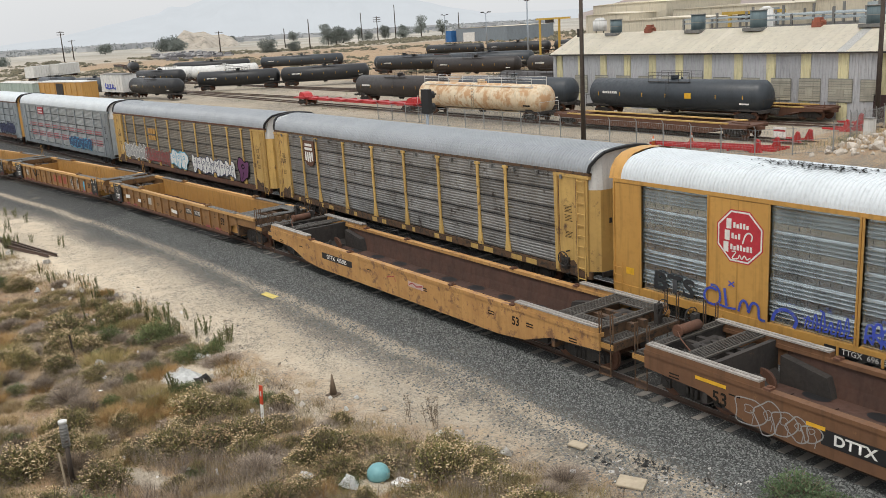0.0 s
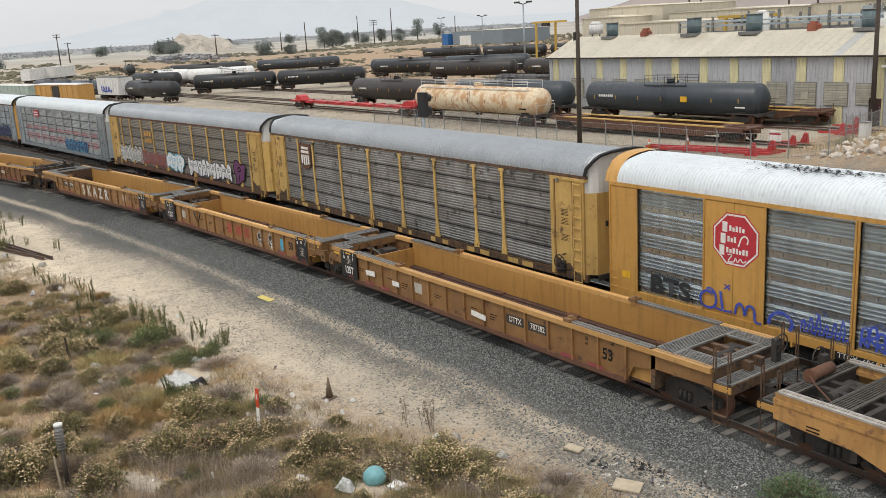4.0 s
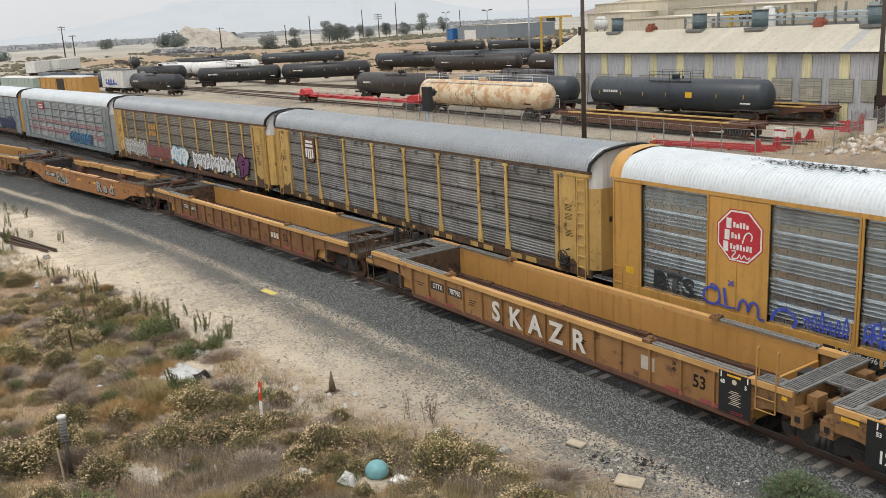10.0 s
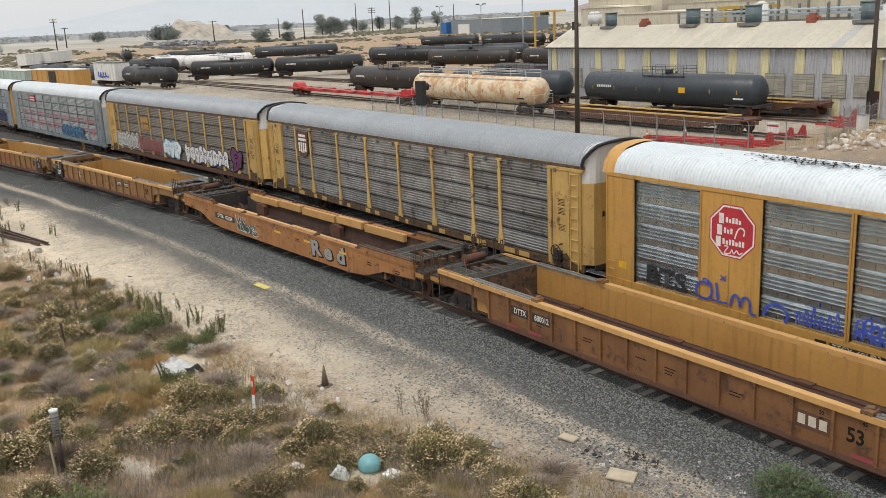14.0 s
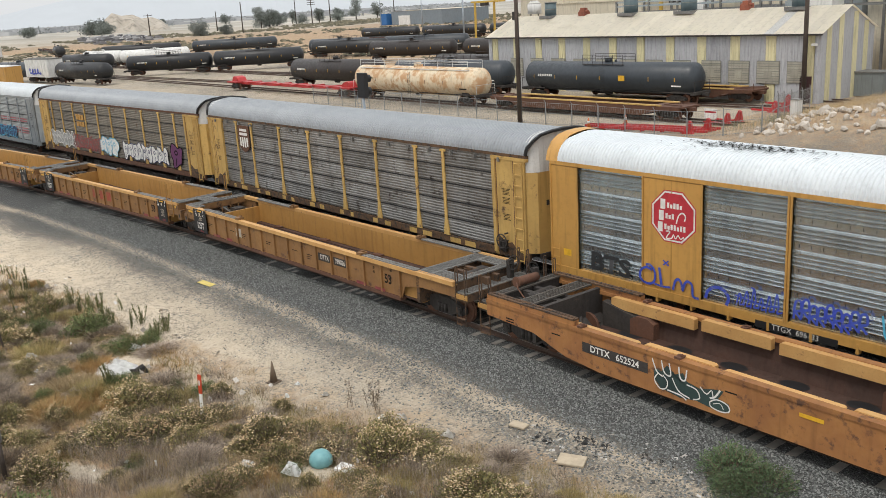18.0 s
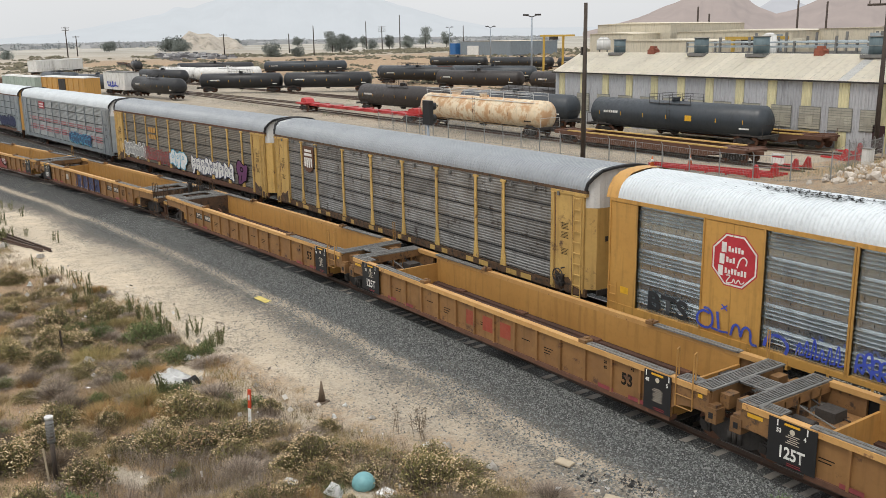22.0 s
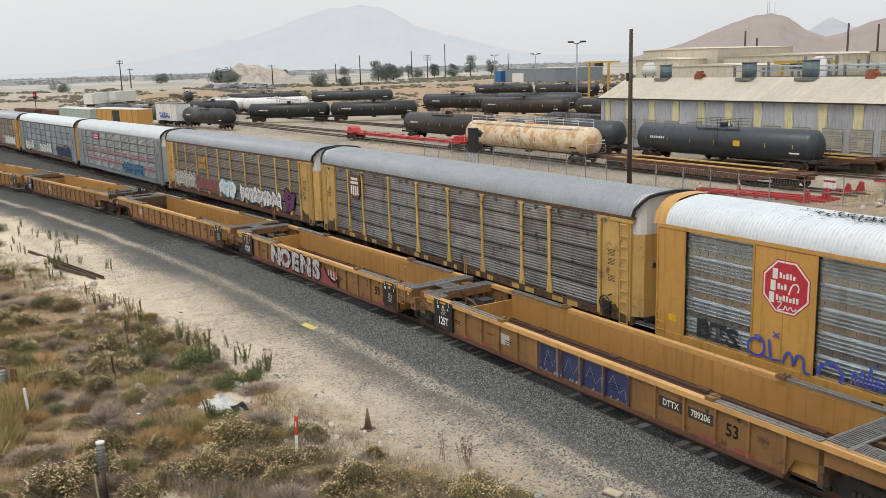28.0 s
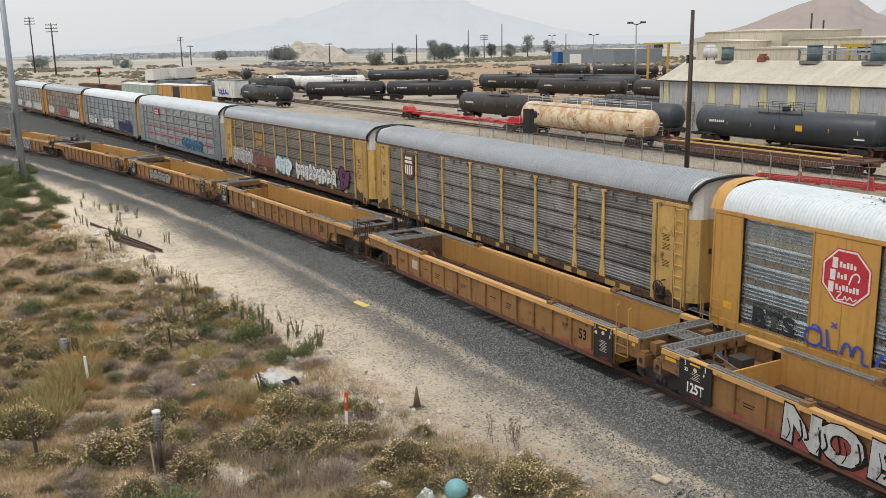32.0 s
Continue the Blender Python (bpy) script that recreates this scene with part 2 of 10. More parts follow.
# ---- mesh helpers ----
def box(bm, x0, x1, y0, y1, z0, z1, turn=None):
    vs = [bm.verts.new((x, y, z)) for z in (z0, z1) for y in (y0, y1) for x in (x0, x1)]
    for f in ((0, 2, 3, 1), (4, 5, 7, 6), (0, 1, 5, 4), (2, 6, 7, 3), (0, 4, 6, 2), (1, 3, 7, 5)):
        bm.faces.new([vs[i] for i in f])
    if turn is not None:
        bmesh.ops.transform(bm, matrix=turn, verts=vs)
    return vs


def tube(bm, p0, p1, r, n=8, r1=None, caps=True):
    p0, p1 = Vector(p0), Vector(p1)
    r1 = r if r1 is None else r1
    q = (p1 - p0).to_track_quat("Z", "Y").to_matrix()
    rings = []
    for p, rad in ((p0, r), (p1, r1)):
        rings.append([bm.verts.new(p + q @ Vector((rad * math.cos(2 * math.pi * k / n), rad * math.sin(2 * math.pi * k / n), 0))) for k in range(n)])
    for k in range(n):
        f = bm.faces.new((rings[0][k], rings[0][(k + 1) % n], rings[1][(k + 1) % n], rings[1][k]))
        f.smooth = n > 6
    if caps:
        bm.faces.new(rings[0][::-1])
        bm.faces.new(rings[1])


def pipe(bm, pts, r, n=6):
    for a, b in zip(pts, pts[1:]):
        tube(bm, a, b, r, n)


def prism(bm, pts, y0, y1):
    """A shape in x and z, drawn through from y0 to y1."""
    a = [bm.verts.new((x, y0, z)) for x, z in pts]
    b = [bm.verts.new((x, y1, z)) for x, z in pts]
    for k in range(len(pts)):
        j = (k + 1) % len(pts)
        bm.faces.new((a[k], a[j], b[j], b[k]))
    bm.faces.new(a[::-1])
    bm.faces.new(b)


def profile_x(bm, pts, x0, x1, closed=False, smooth=False):
    """A line in y and z, drawn along x."""
    a = [bm.verts.new((x0, y, z)) for y, z in pts]
    b = [bm.verts.new((x1, y, z)) for y, z in pts]
    n = len(pts)
    for k in range(n if closed else n - 1):
        j = (k + 1) % n
        bm.faces.new((a[k], b[k], b[j], a[j])).smooth = smooth
    if closed:
        bm.faces.new(a)
        bm.faces.new(b[::-1])


def mesh_of(bm, name, material):
    bmesh.ops.recalc_face_normals(bm, faces=bm.faces)
    me = bpy.data.meshes.new(name)
    bm.to_mesh(me)
    bm.free()
    if material:
        me.materials.append(material)
    return me


def part(name, bm, material, parent, label=""):
    ob = new(name, mesh_of(bm, name, material) if isinstance(bm, bmesh.types.BMesh) else bm)
    ob.parent = parent
    if label:
        ob["label"] = label
    return ob


def thing(name, label, category, m=None, group="", kind=""):
    ob = new(name)
    ob.empty_display_size = 0.2
    if m is not None:
        ob.matrix_basis = m
    return tagged(ob, label, category, group, kind)


def solid(name, bm, material, label, category, m=None, group="", kind=""):
    ob = new(name, mesh_of(bm, name, material) if isinstance(bm, bmesh.types.BMesh) else bm)
    if m is not None:
        ob.matrix_basis = m
    return tagged(ob, label, category, group, kind)


def text_mesh(text, size, material, squeeze=1.0, thick=0.0):
    """Lettering as a flat mesh that faces -y, standing up, centred."""
    cu = bpy.data.curves.new("lettering", "FONT")
    cu.body, cu.size, cu.align_x, cu.align_y = text, size, "CENTER", "CENTER"
    cu.offset = thick
    cu.resolution_u = 3
    ob = bpy.data.objects.new("lettering", cu)
    me = bpy.data.meshes.new_from_object(ob)
    bpy.data.objects.remove(ob)
    me.transform(Matrix.Rotation(radians(90), 4, "X") @ Matrix.Diagonal((squeeze, 1, 1, 1)))
    me.materials.clear()
    me.materials.append(material)
    return me


def lettering(parent, text, size, material, x, y, z, squeeze=1.0, thick=0.0, tilt=0.0, name="lettering", label=""):
    ob = new(name, text_mesh(text, size, material, squeeze, thick))
    ob.parent = parent
    ob.matrix_basis = pose(x, y, z, 0, tilt, 0)
    if label:
        ob["label"] = label
    return ob


def patch(bm, x0, x1, y, z0, z1):
    bm.faces.new([bm.verts.new(p) for p in ((x0, y, z0), (x1, y, z0), (x1, y, z1), (x0, y, z1))])


def stroke(bm, pts, y, w):
    """A painted line on a wall that faces -y: a ribbon through points in x and z, each piece a hair proud of the one before."""
    pts = [p for k, p in enumerate(pts) if k == 0 or math.hypot(p[0] - pts[k - 1][0], p[1] - pts[k - 1][1]) > 1e-4]
    if len(pts) < 2:
        return
    way = [Vector((b[0] - a[0], b[1] - a[1])).normalized() for a, b in zip(pts, pts[1:])]
    edge = []
    for k, (px, pz) in enumerate(pts):
        d = way[max(k - 1, 0)] + way[min(k, len(way) - 1)]
        d = d.normalized() if d.length > 0.3 else way[min(k, len(way) - 1)]
        edge.append((px, pz, -d.y * w * 0.5, d.x * w * 0.5))
    pairs = [(bm.verts.new((px - ex, y - 0.00006 * k, pz - ez)), bm.verts.new((px + ex, y - 0.00006 * k, pz + ez))) for k, (px, pz, ex, ez) in enumerate(edge)]
    for (a0, a1), (b0, b1) in zip(pairs, pairs[1:]):
        bm.faces.new((a0, b0, b1, a1))


def smooth(pts, n=5):
    """A rounded line through the points."""
    q = [pts[0]] + list(pts) + [pts[-1]]
    out = []
    for a, b, c, d in zip(q, q[1:], q[2:], q[3:]):
        for k in range(n):
            t = k / n
            out.append(tuple(0.5 * (2 * b[i] + (c[i] - a[i]) * t + (2 * a[i] - 5 * b[i] + 4 * c[i] - d[i]) * t * t + (3 * b[i] - a[i] - 3 * c[i] + d[i]) * t ** 3) for i in (0, 1)))
    return out + [pts[-1]]


def scrawl(bm, rng, x0, x1, y, z0, z1, loops, w):
    """A spray-painted scrawl: loose loops from x0 to x1."""
    pts = []
    for k in range(loops * 9 + 1):
        t = k / (loops * 9)
        a = t * loops * 2 * math.pi
        pts.append((x0 + (x1 - x0) * t + 0.35 * (x1 - x0) / loops * math.cos(a * 1.0 + rng.uniform(-0.2, 0.2)),
                    (z0 + z1) / 2 + (z1 - z0) / 2 * math.sin(a + rng.uniform(-0.5, 0.5)) * rng.uniform(0.6, 1.0)))
    stroke(bm, smooth(pts, 2), y, w)


def scribble(bm, rng, x0, x1, y, z0, z1, w):
    """A quick spray-painted signature: rounded uneven zigzags with a few loops."""
    pts, x, up = [], x0, True
    while x < x1:
        pts.append((x, (z1 - rng.random() * 0.35 * (z1 - z0)) if up else (z0 + rng.random() * 0.4 * (z1 - z0))))
        x += rng.uniform(-0.06, 0.26)
        up = not up
    stroke(bm, smooth(pts, 4), y, w)


def bubbles(parent, x0, x1, y, z0, z1, fill, line, seed, label="", wide=0.75):
    """Rounded graffiti letters: filled shapes with an outline and a small loop inside each."""
    rng = random.Random(seed)
    fb, lb = bmesh.new(), bmesh.new()
    x, zc = x0, (z0 + z1) / 2
    k = 0
    while x < x1:
        rx, rz = wide * rng.uniform(0.5, 0.68), (z1 - z0) / 2 * rng.uniform(0.8, 1.05)
        ph, ph2 = rng.uniform(0, 6), rng.uniform(0, 6)
        cx = x + rx
        out = []
        for q in range(24):
            a = q * math.pi / 12
            k1 = 1 + 0.17 * math.sin(3 * a + ph) + 0.12 * math.sin(5 * a + ph2)
            out.append((cx + rx * k1 * math.copysign(abs(math.cos(a)) ** 0.7, math.cos(a)), zc + rz * k1 * math.copysign(abs(math.sin(a)) ** 0.7, math.sin(a))))
        dy = 0.002 * (k % 3)
        mid = fb.verts.new((cx, y - dy, zc))
        ring = [fb.verts.new((px, y - dy, pz)) for px, pz in out]
        for q in range(24):
            fb.faces.new((mid, ring[q], ring[(q + 1) % 24]))
        stroke(lb, out + out[:1], y - dy - 0.008, 0.05 * (z1 - z0))
        stroke(lb, [(cx + 0.28 * rx * math.cos(q * 1.047), zc + 0.25 * rz + 0.2 * rz * math.sin(q * 1.047)) for q in range(7)], y - dy - 0.008, 0.06 * (z1 - z0))
        stroke(lb, [(cx + rng.uniform(-0.3, 0.3) * rx, zc - rz * 0.95), (cx + rng.uniform(-0.3, 0.3) * rx, zc - rz * 0.25)], y - dy - 0.008, 0.05 * (z1 - z0))
        x += rx * 1.62
        k += 1
    f_ = part("graffiti_letters", fb, fill, parent, label)
    f_["kind"] = "stuff"
    part("graffiti_outline", lb, line, parent)["kind"] = "stuff"


def splat(parent, x, z, rx, rz, fill, line, seed, label):
    """A spiky spray-painted tag on a car side, with an outline and short drips."""
    rng = random.Random(seed)
    y = -1.426
    out = []
    for k in range(26):
        a = k * math.pi / 13
        r_ = rng.uniform(0.78, 1.0) if k % 2 else rng.uniform(0.5, 0.72)
        out.append((x + rx * r_ * math.cos(a), z + rz * r_ * math.sin(a)))
    bm = bmesh.new()
    mid = bm.verts.new((x, y, z))
    ring = [bm.verts.new((px, y, pz)) for px, pz in out]
    for k in range(26):
        bm.faces.new((mid, ring[k], ring[(k + 1) % 26]))
    tag = part("graffiti", bm, fill, parent, label)
    bm = bmesh.new()
    stroke(bm, out[::1] + out[:1], y - 0.004, 0.03)
    for k in range(5):
        px = x + rng.uniform(-0.7, 0.7) * rx
        stroke(bm, [(px, z - 0.5 * rz), (px, z - rng.uniform(0.9, 1.1) * rz)], y - 0.006, 0.02)
    stroke(bm, smooth([(x + rng.uniform(-0.5, 0.5) * rx, z + rng.uniform(-0.5, 0.5) * rz) for _ in range(7)]), y - 0.007, 0.025)
    part("outline", bm, line, tag)["kind"] = "stuff"


# ---- the two tracks ----
def yard_in(x):
    """Middle of the track that the well cars use: straight, then a curve to the camera's side."""
    return 19.42 - (0.00137 * (x + 20) ** 2 if x < -20 else 0.0)


RACK_TURN = ((-400, 0.15), (-260, 0.12), (-150, 0.092), (-100, 0.08), (-62, 0.068), (-38, 0.0), (100, 0.0))
_rx = np.arange(-400.0, 100.0, 0.5)
_rh = np.interp(_rx, [a for a, _ in RACK_TURN], [b for _, b in RACK_TURN])
_ry = 24.6 - np.cumsum(_rh[::-1])[::-1] * 0.5


def rack_in(x):
    """Middle of the track on which the car carriers stand."""
    return float(np.interp(x, _rx, _ry))


def along(mid):
    """Arc length along a track, equal to x on its straight part; and back."""
    xs = np.arange(-420.0, 90.0, 0.25)
    ys = np.array([mid(x) for x in xs])
    s = np.r_[0, np.cumsum(np.hypot(np.diff(xs), np.diff(ys)))]
    return xs, ys, s - np.interp(0.0, xs, s)


WX, WY, WS = along(yard_in)
KX, KY, KS = along(rack_in)


def on_well(s):
    return Vector((float(np.interp(s, WS, WX)), float(np.interp(s, WS, WY)), 0.0))


def on_rack(s):
    return Vector((float(np.interp(s, KS, KX)), float(np.interp(s, KS, KY)), 0.0))


def between(a, b):
    """The pose of a car whose ends rest over a and b; its x axis runs from b to a."""
    d = a - b
    return Matrix.Translation((a + b) / 2) @ Matrix.Rotation(math.atan2(d.y, d.x), 4, "Z")


# ---- ground ----
YARD_TRACKS = ((64.0, 0.0), (73.4, 0.055), (80.6, 0.0), (87.5, 0.05))


def bare(x, y):
    """The trodden path that stays free of plants, and the spot under the plastic sheet."""
    if math.hypot(x + 28.6, y - 8.4) < 1.25 or math.hypot(x + 18.0, y - 9.75) < 0.6:
        return True
    return abs((x + 23.6) * 0.45 - (y - 4.7) * 0.9) < 0.34 and -26.5 < x < -21.5


def ground_z(x, y):
    """Height of the dirt and ballast: flat, a shoulder along both tracks, low humps in the scrub."""
    dw = abs(y - yard_in(x)) if x > -300 else 99
    dr = abs(y - rack_in(x)) if x > -400 else 99
    z = -0.42
    for d in (dw, dr):
        z = max(z, -0.2 - 0.1 * max(0.0, min(1.0, (d - 1.5) / 1.4)) - 0.14 * max(0.0, min(1.0, (d - 2.6) / 2.6)))
    if y > 30:
        z = max(z, -0.34)
    if y < 14 and -90 < x < 20:
        k = max(0.0, min(1.0, (13 - y) / 5))
        z += k * (0.16 * noise.noise((x * 0.35, y * 0.35, 0)) + 0.1 * noise.noise((x * 1.1, y * 1.1, 3)))
    if x > -44 and y > 50:
        # the dirt bank with broken rock at the end of the yard
        k = max(0.0, min(1.0, (x + 44) / 14)) * max(0.0, min(1.0, (y - 50) / 10))
        z += 2.2 * k * k * (3 - 2 * k) + 0.25 * k * noise.noise((x * 0.3, y * 0.3, 5))
    r = math.hypot(x, y)
    if r > 300 and x < 0:
        z += 3.2 * max(0.0, min(1.0, (r - 300) / 900)) * (0.5 + noise.noise((x * 0.004, y * 0.004, 7)))
    return z + 0.025 * noise.noise((x * 0.9, y * 0.9, 1))


def spread(lo, hi, step, ends, grow=1.16):
    """Even steps from lo to hi, then ever wider ones out to the ends."""
    v = list(np.arange(lo, hi + 1e-6, step))
    a, d = v[-1], step
    while a < ends[1]:
        d *= grow
        a += d
        v.append(a)
    a, d = v[0], step
    while a > ends[0]:
        d *= grow
        a -= d
        v.insert(0, a)
    return np.array(v)


gx = spread(-66, 4, 0.32, (-4700, 2500), 1.07)
gy = spread(-4, 21, 0.3, (-2500, 4700), 1.07)
verts = [(float(x), float(y), ground_z(x, y)) for y in gy for x in gx]
nx = len(gx)
faces = [(j * nx + i, j * nx + i + 1, (j + 1) * nx + i + 1, (j + 1) * nx + i) for j in range(len(gy) - 1) for i in range(nx - 1)]
me = bpy.data.meshes.new("ground")
me.from_pydata(verts, [], faces)
stone_share, scrub_share = [], []
for x, y, z in verts:
    s = 0.0
    if x > -300:
        d = y - yard_in(x)
        edge = 6.2 + 0.9 * noise.noise((x * 0.12, 0, 9)) - 0.03 * min(0, x + 20)
        if d <= 0:
            s = max(0.2 if d > -9 else 0.0, min(1.0, (edge + d) / 3.4)) ** 0.8
            s *= 1.0 - math.exp(-((d + 3.95 + 0.25 * noise.noise((x * 0.2, 1, 4))) / 0.3) ** 2) * min(1.0, 0.85 + 0.6 * noise.noise((x * 0.15, 5, 2)))
        elif y < rack_in(x) + 3.5:
            s = 1.0
        elif y < 110:
            s = 0.3 + 0.5 * noise.noise((x * 0.05, y * 0.12, 2))
    stone_share.append(max(0.0, min(1.0, s)))
    b = 0.0
    if y < 14.5:
        b = max(0.0, min(1.0, (9.9 + 0.13 * max(0, x + 30) + 0.22 * max(0, x + 22) - 0.19 * max(0, -x - 38) - y + 1.6 * noise.noise((x * 0.3, y * 0.3, 6))) / 2.2))
        if -30 < x < -12:
            reach_ = y - (10.6 + 0.13 * max(0, x + 30) + 0.2 * max(0, x + 22))
            b = max(b, 0.52 * math.exp(-(reach_ / 1.5) ** 2))
    if y > 95 and math.hypot(x, y) < 560:
        b = max(b, 0.7)
    elif math.hypot(x, y) > 560:
        b = 0.35 + 0.45 * noise.noise((x * 0.003, y * 0.006, 8))
    if x > -45 and y > 50:
        b = max(b, 0.6)
    scrub_share.append(0.0 if bare(x, y) else b)
sand = [max(0.0, min(1.0, (-15 - x) / 18)) * max(0.0, min(1.0, (yard_in(x) - 4.6 - y) / 2.6)) * (0.75 + 0.6 * noise.noise((x * 0.12, y * 0.3, 13))) * (0.25 if y < 7 and x > -40 else 1.0) if -300 < x and y < 30 else 0.0 for x, y, z in verts]
# Grows with distance: drives the haze painted into the far ground's colour.
hazy_flats = [max(0.0, min(1.0, (math.hypot(x, y) - 420) / 500)) for x, y, z in verts]
for key, values in (("stones", stone_share), ("scrub", scrub_share), ("hazy_flats", hazy_flats), ("sand", sand)):
    a = me.attributes.new(key, "FLOAT", "POINT")
    a.data.foreach_set("value", np.array(values, np.float32))
for p in me.polygons:
    p.use_smooth = True

m, n, l, b = node_mat("dirt_and_gravel")
nt = m.node_tree
dirt = mixc(nt, (0.455, 0.385, 0.29), (0.345, 0.288, 0.213), noise_fac(nt, 0.35, 0.3, 0.7, 6))
dirt = mixc(nt, dirt, (0.49, 0.43, 0.34), noise_fac(nt, 0.16, 0.5, 0.75, 5))
dirt = mixc(nt, dirt, (0.33, 0.298, 0.245), noise_fac(nt, 1.3, 0.52, 0.76, 6, (0.1, 1.0, 1.0)))
dirt = mixc(nt, dirt, (0.19, 0.16, 0.12), noise_fac(nt, 7.0, 0.48, 0.72, 8))
dirt = mixc(nt, dirt, (0.55, 0.49, 0.40), noise_fac(nt, 24.0, 0.56, 0.7, 4))
dirt = mixc(nt, dirt, (0.14, 0.12, 0.095), noise_fac(nt, 31.0, 0.6, 0.7, 3))
litter = mixc(nt, (0.29, 0.18, 0.1), (0.48, 0.355, 0.22), noise_fac(nt, 0.9, 0.35, 0.7, 8))
litter = mixc(nt, litter, (0.11, 0.085, 0.058), noise_fac(nt, 11.0, 0.5, 0.78, 6))
litter = mixc(nt, litter, (0.48, 0.4, 0.29), noise_fac(nt, 19.0, 0.58, 0.72, 5))
tc = n.new("ShaderNodeTexCoord")
vor = n.new("ShaderNodeTexVoronoi")
vor.inputs["Scale"].default_value = 21.0
l.new(tc.outputs["Object"], vor.inputs["Vector"])
sep = n.new("ShaderNodeSeparateColor")
l.new(vor.outputs["Color"], sep.inputs[0])
ramp = n.new("ShaderNodeValToRGB")
ramp.color_ramp.elements[0].color = (0.047, 0.051, 0.048, 1)
ramp.color_ramp.elements[1].color = (0.265, 0.272, 0.256, 1)
e = ramp.color_ramp.elements.new(0.55)
e.color = (0.14, 0.148, 0.14, 1)
l.new(sep.outputs[0], ramp.inputs["Fac"])
# Stone edges go near black: shade of the gaps put into the colour.
gap_shade = n.new("ShaderNodeMapRange")
gap_shade.inputs["From Min"].default_value, gap_shade.inputs["From Max"].default_value = 0.22, 0.52
gap_shade.inputs["To Min"].default_value, gap_shade.inputs["To Max"].default_value = 0.0, 0.9
l.new(vor.outputs["Distance"], gap_shade.inputs["Value"])
stones = mixc(nt, ramp.outputs["Color"], (0.05, 0.05, 0.05), gap_shade.outputs["Result"])
stones = mixc(nt, stones, (0.26, 0.23, 0.18), noise_fac(nt, 0.5, 0.62, 0.9, 7))
at0 = n.new("ShaderNodeAttribute")
at0.attribute_name = "stones"
thin = n.new("ShaderNodeMapRange")
thin.inputs["From Min"].default_value, thin.inputs["From Max"].default_value = 0.3, 1.0
thin.inputs["To Min"].default_value, thin.inputs["To Max"].default_value = 0.62, 0.0
l.new(at0.outputs["Fac"], thin.inputs["Value"])
stones = mixc(nt, stones, (0.34, 0.295, 0.23), thin.outputs["Result"])
at4 = n.new("ShaderNodeAttribute")
at4.attribute_name = "sand"
dirt = mixc(nt, dirt, mixc(nt, (0.68, 0.575, 0.43), (0.44, 0.36, 0.26), noise_fac(nt, 3.0, 0.48, 0.8, 8)), at4.outputs["Fac"])
# Far dirt and litter shift to greyer tones that stand in for haze.
at3 = n.new("ShaderNodeAttribute")
at3.attribute_name = "hazy_flats"
dirt = mixc(nt, dirt, mixc(nt, (0.46, 0.435, 0.385), (0.29, 0.27, 0.225), noise_fac(nt, 0.012, 0.38, 0.62, 7, (0.6, 1.6, 1.0))), at3.outputs["Fac"])
litter = mixc(nt, litter, (0.27, 0.255, 0.215), at3.outputs["Fac"])
at1, at2 = n.new("ShaderNodeAttribute"), n.new("ShaderNodeAttribute")
at1.attribute_name, at2.attribute_name = "stones", "scrub"


def ragged(att, scale):
    """An attribute with its edge broken up by noise."""
    add = n.new("ShaderNodeMath")
    add.operation = "ADD"
    l.new(att.outputs["Fac"], add.inputs[0])
    l.new(noise_fac(nt, scale, 0.0, 1.0, 9, None, "Object", 0.7), add.inputs[1])
    r = n.new("ShaderNodeMapRange")
    r.inputs["From Min"].default_value, r.inputs["From Max"].default_value = 0.82, 1.18
    l.new(add.outputs[0], r.inputs["Value"])
    return r.outputs["Result"]


def by_stone(att):
    """The stones' share, thinned out stone by stone."""
    mixv = n.new("ShaderNodeMix")
    mixv.inputs[0].default_value = 0.5
    l.new(sep.outputs[1], mixv.inputs[2])
    l.new(noise_fac(nt, 0.8, 0.25, 0.75, 9, None, "Object", 0.7), mixv.inputs[3])
    add = n.new("ShaderNodeMath")
    add.operation = "ADD"
    l.new(att.outputs["Fac"], add.inputs[0])
    l.new(mixv.outputs[0], add.inputs[1])
    r = n.new("ShaderNodeMapRange")
    r.inputs["From Min"].default_value, r.inputs["From Max"].default_value = 0.85, 1.02
    l.new(add.outputs[0], r.inputs["Value"])
    return r.outputs["Result"]


f_stone, f_scrub = by_stone(at1), ragged(at2, 1.1)
col = mixc(nt, mixc(nt, dirt, litter, f_scrub), stones, f_stone)
l.new(col, b.inputs["Base Color"])
b.inputs["Roughness"].default_value = 0.95
hmix = n.new("ShaderNodeMix")
l.new(f_stone, hmix.inputs[0])
l.new(noise_fac(nt, 9.0, 0.2, 0.8, 8), hmix.inputs[2])
inv = n.new("ShaderNodeMath")
inv.operation = "SUBTRACT"
inv.inputs[0].default_value = 1.0
l.new(vor.outputs["Distance"], inv.inputs[1])
l.new(inv.outputs[0], hmix.inputs[3])
bump(nt, b, hmix.outputs[0], 1.0, 0.06)
me.materials.append(m)
M_GROUND = m
ground = tagged(new("ground", me), "pale sandy dirt with grey gravel beside the tracks", "ground", "", "structure")

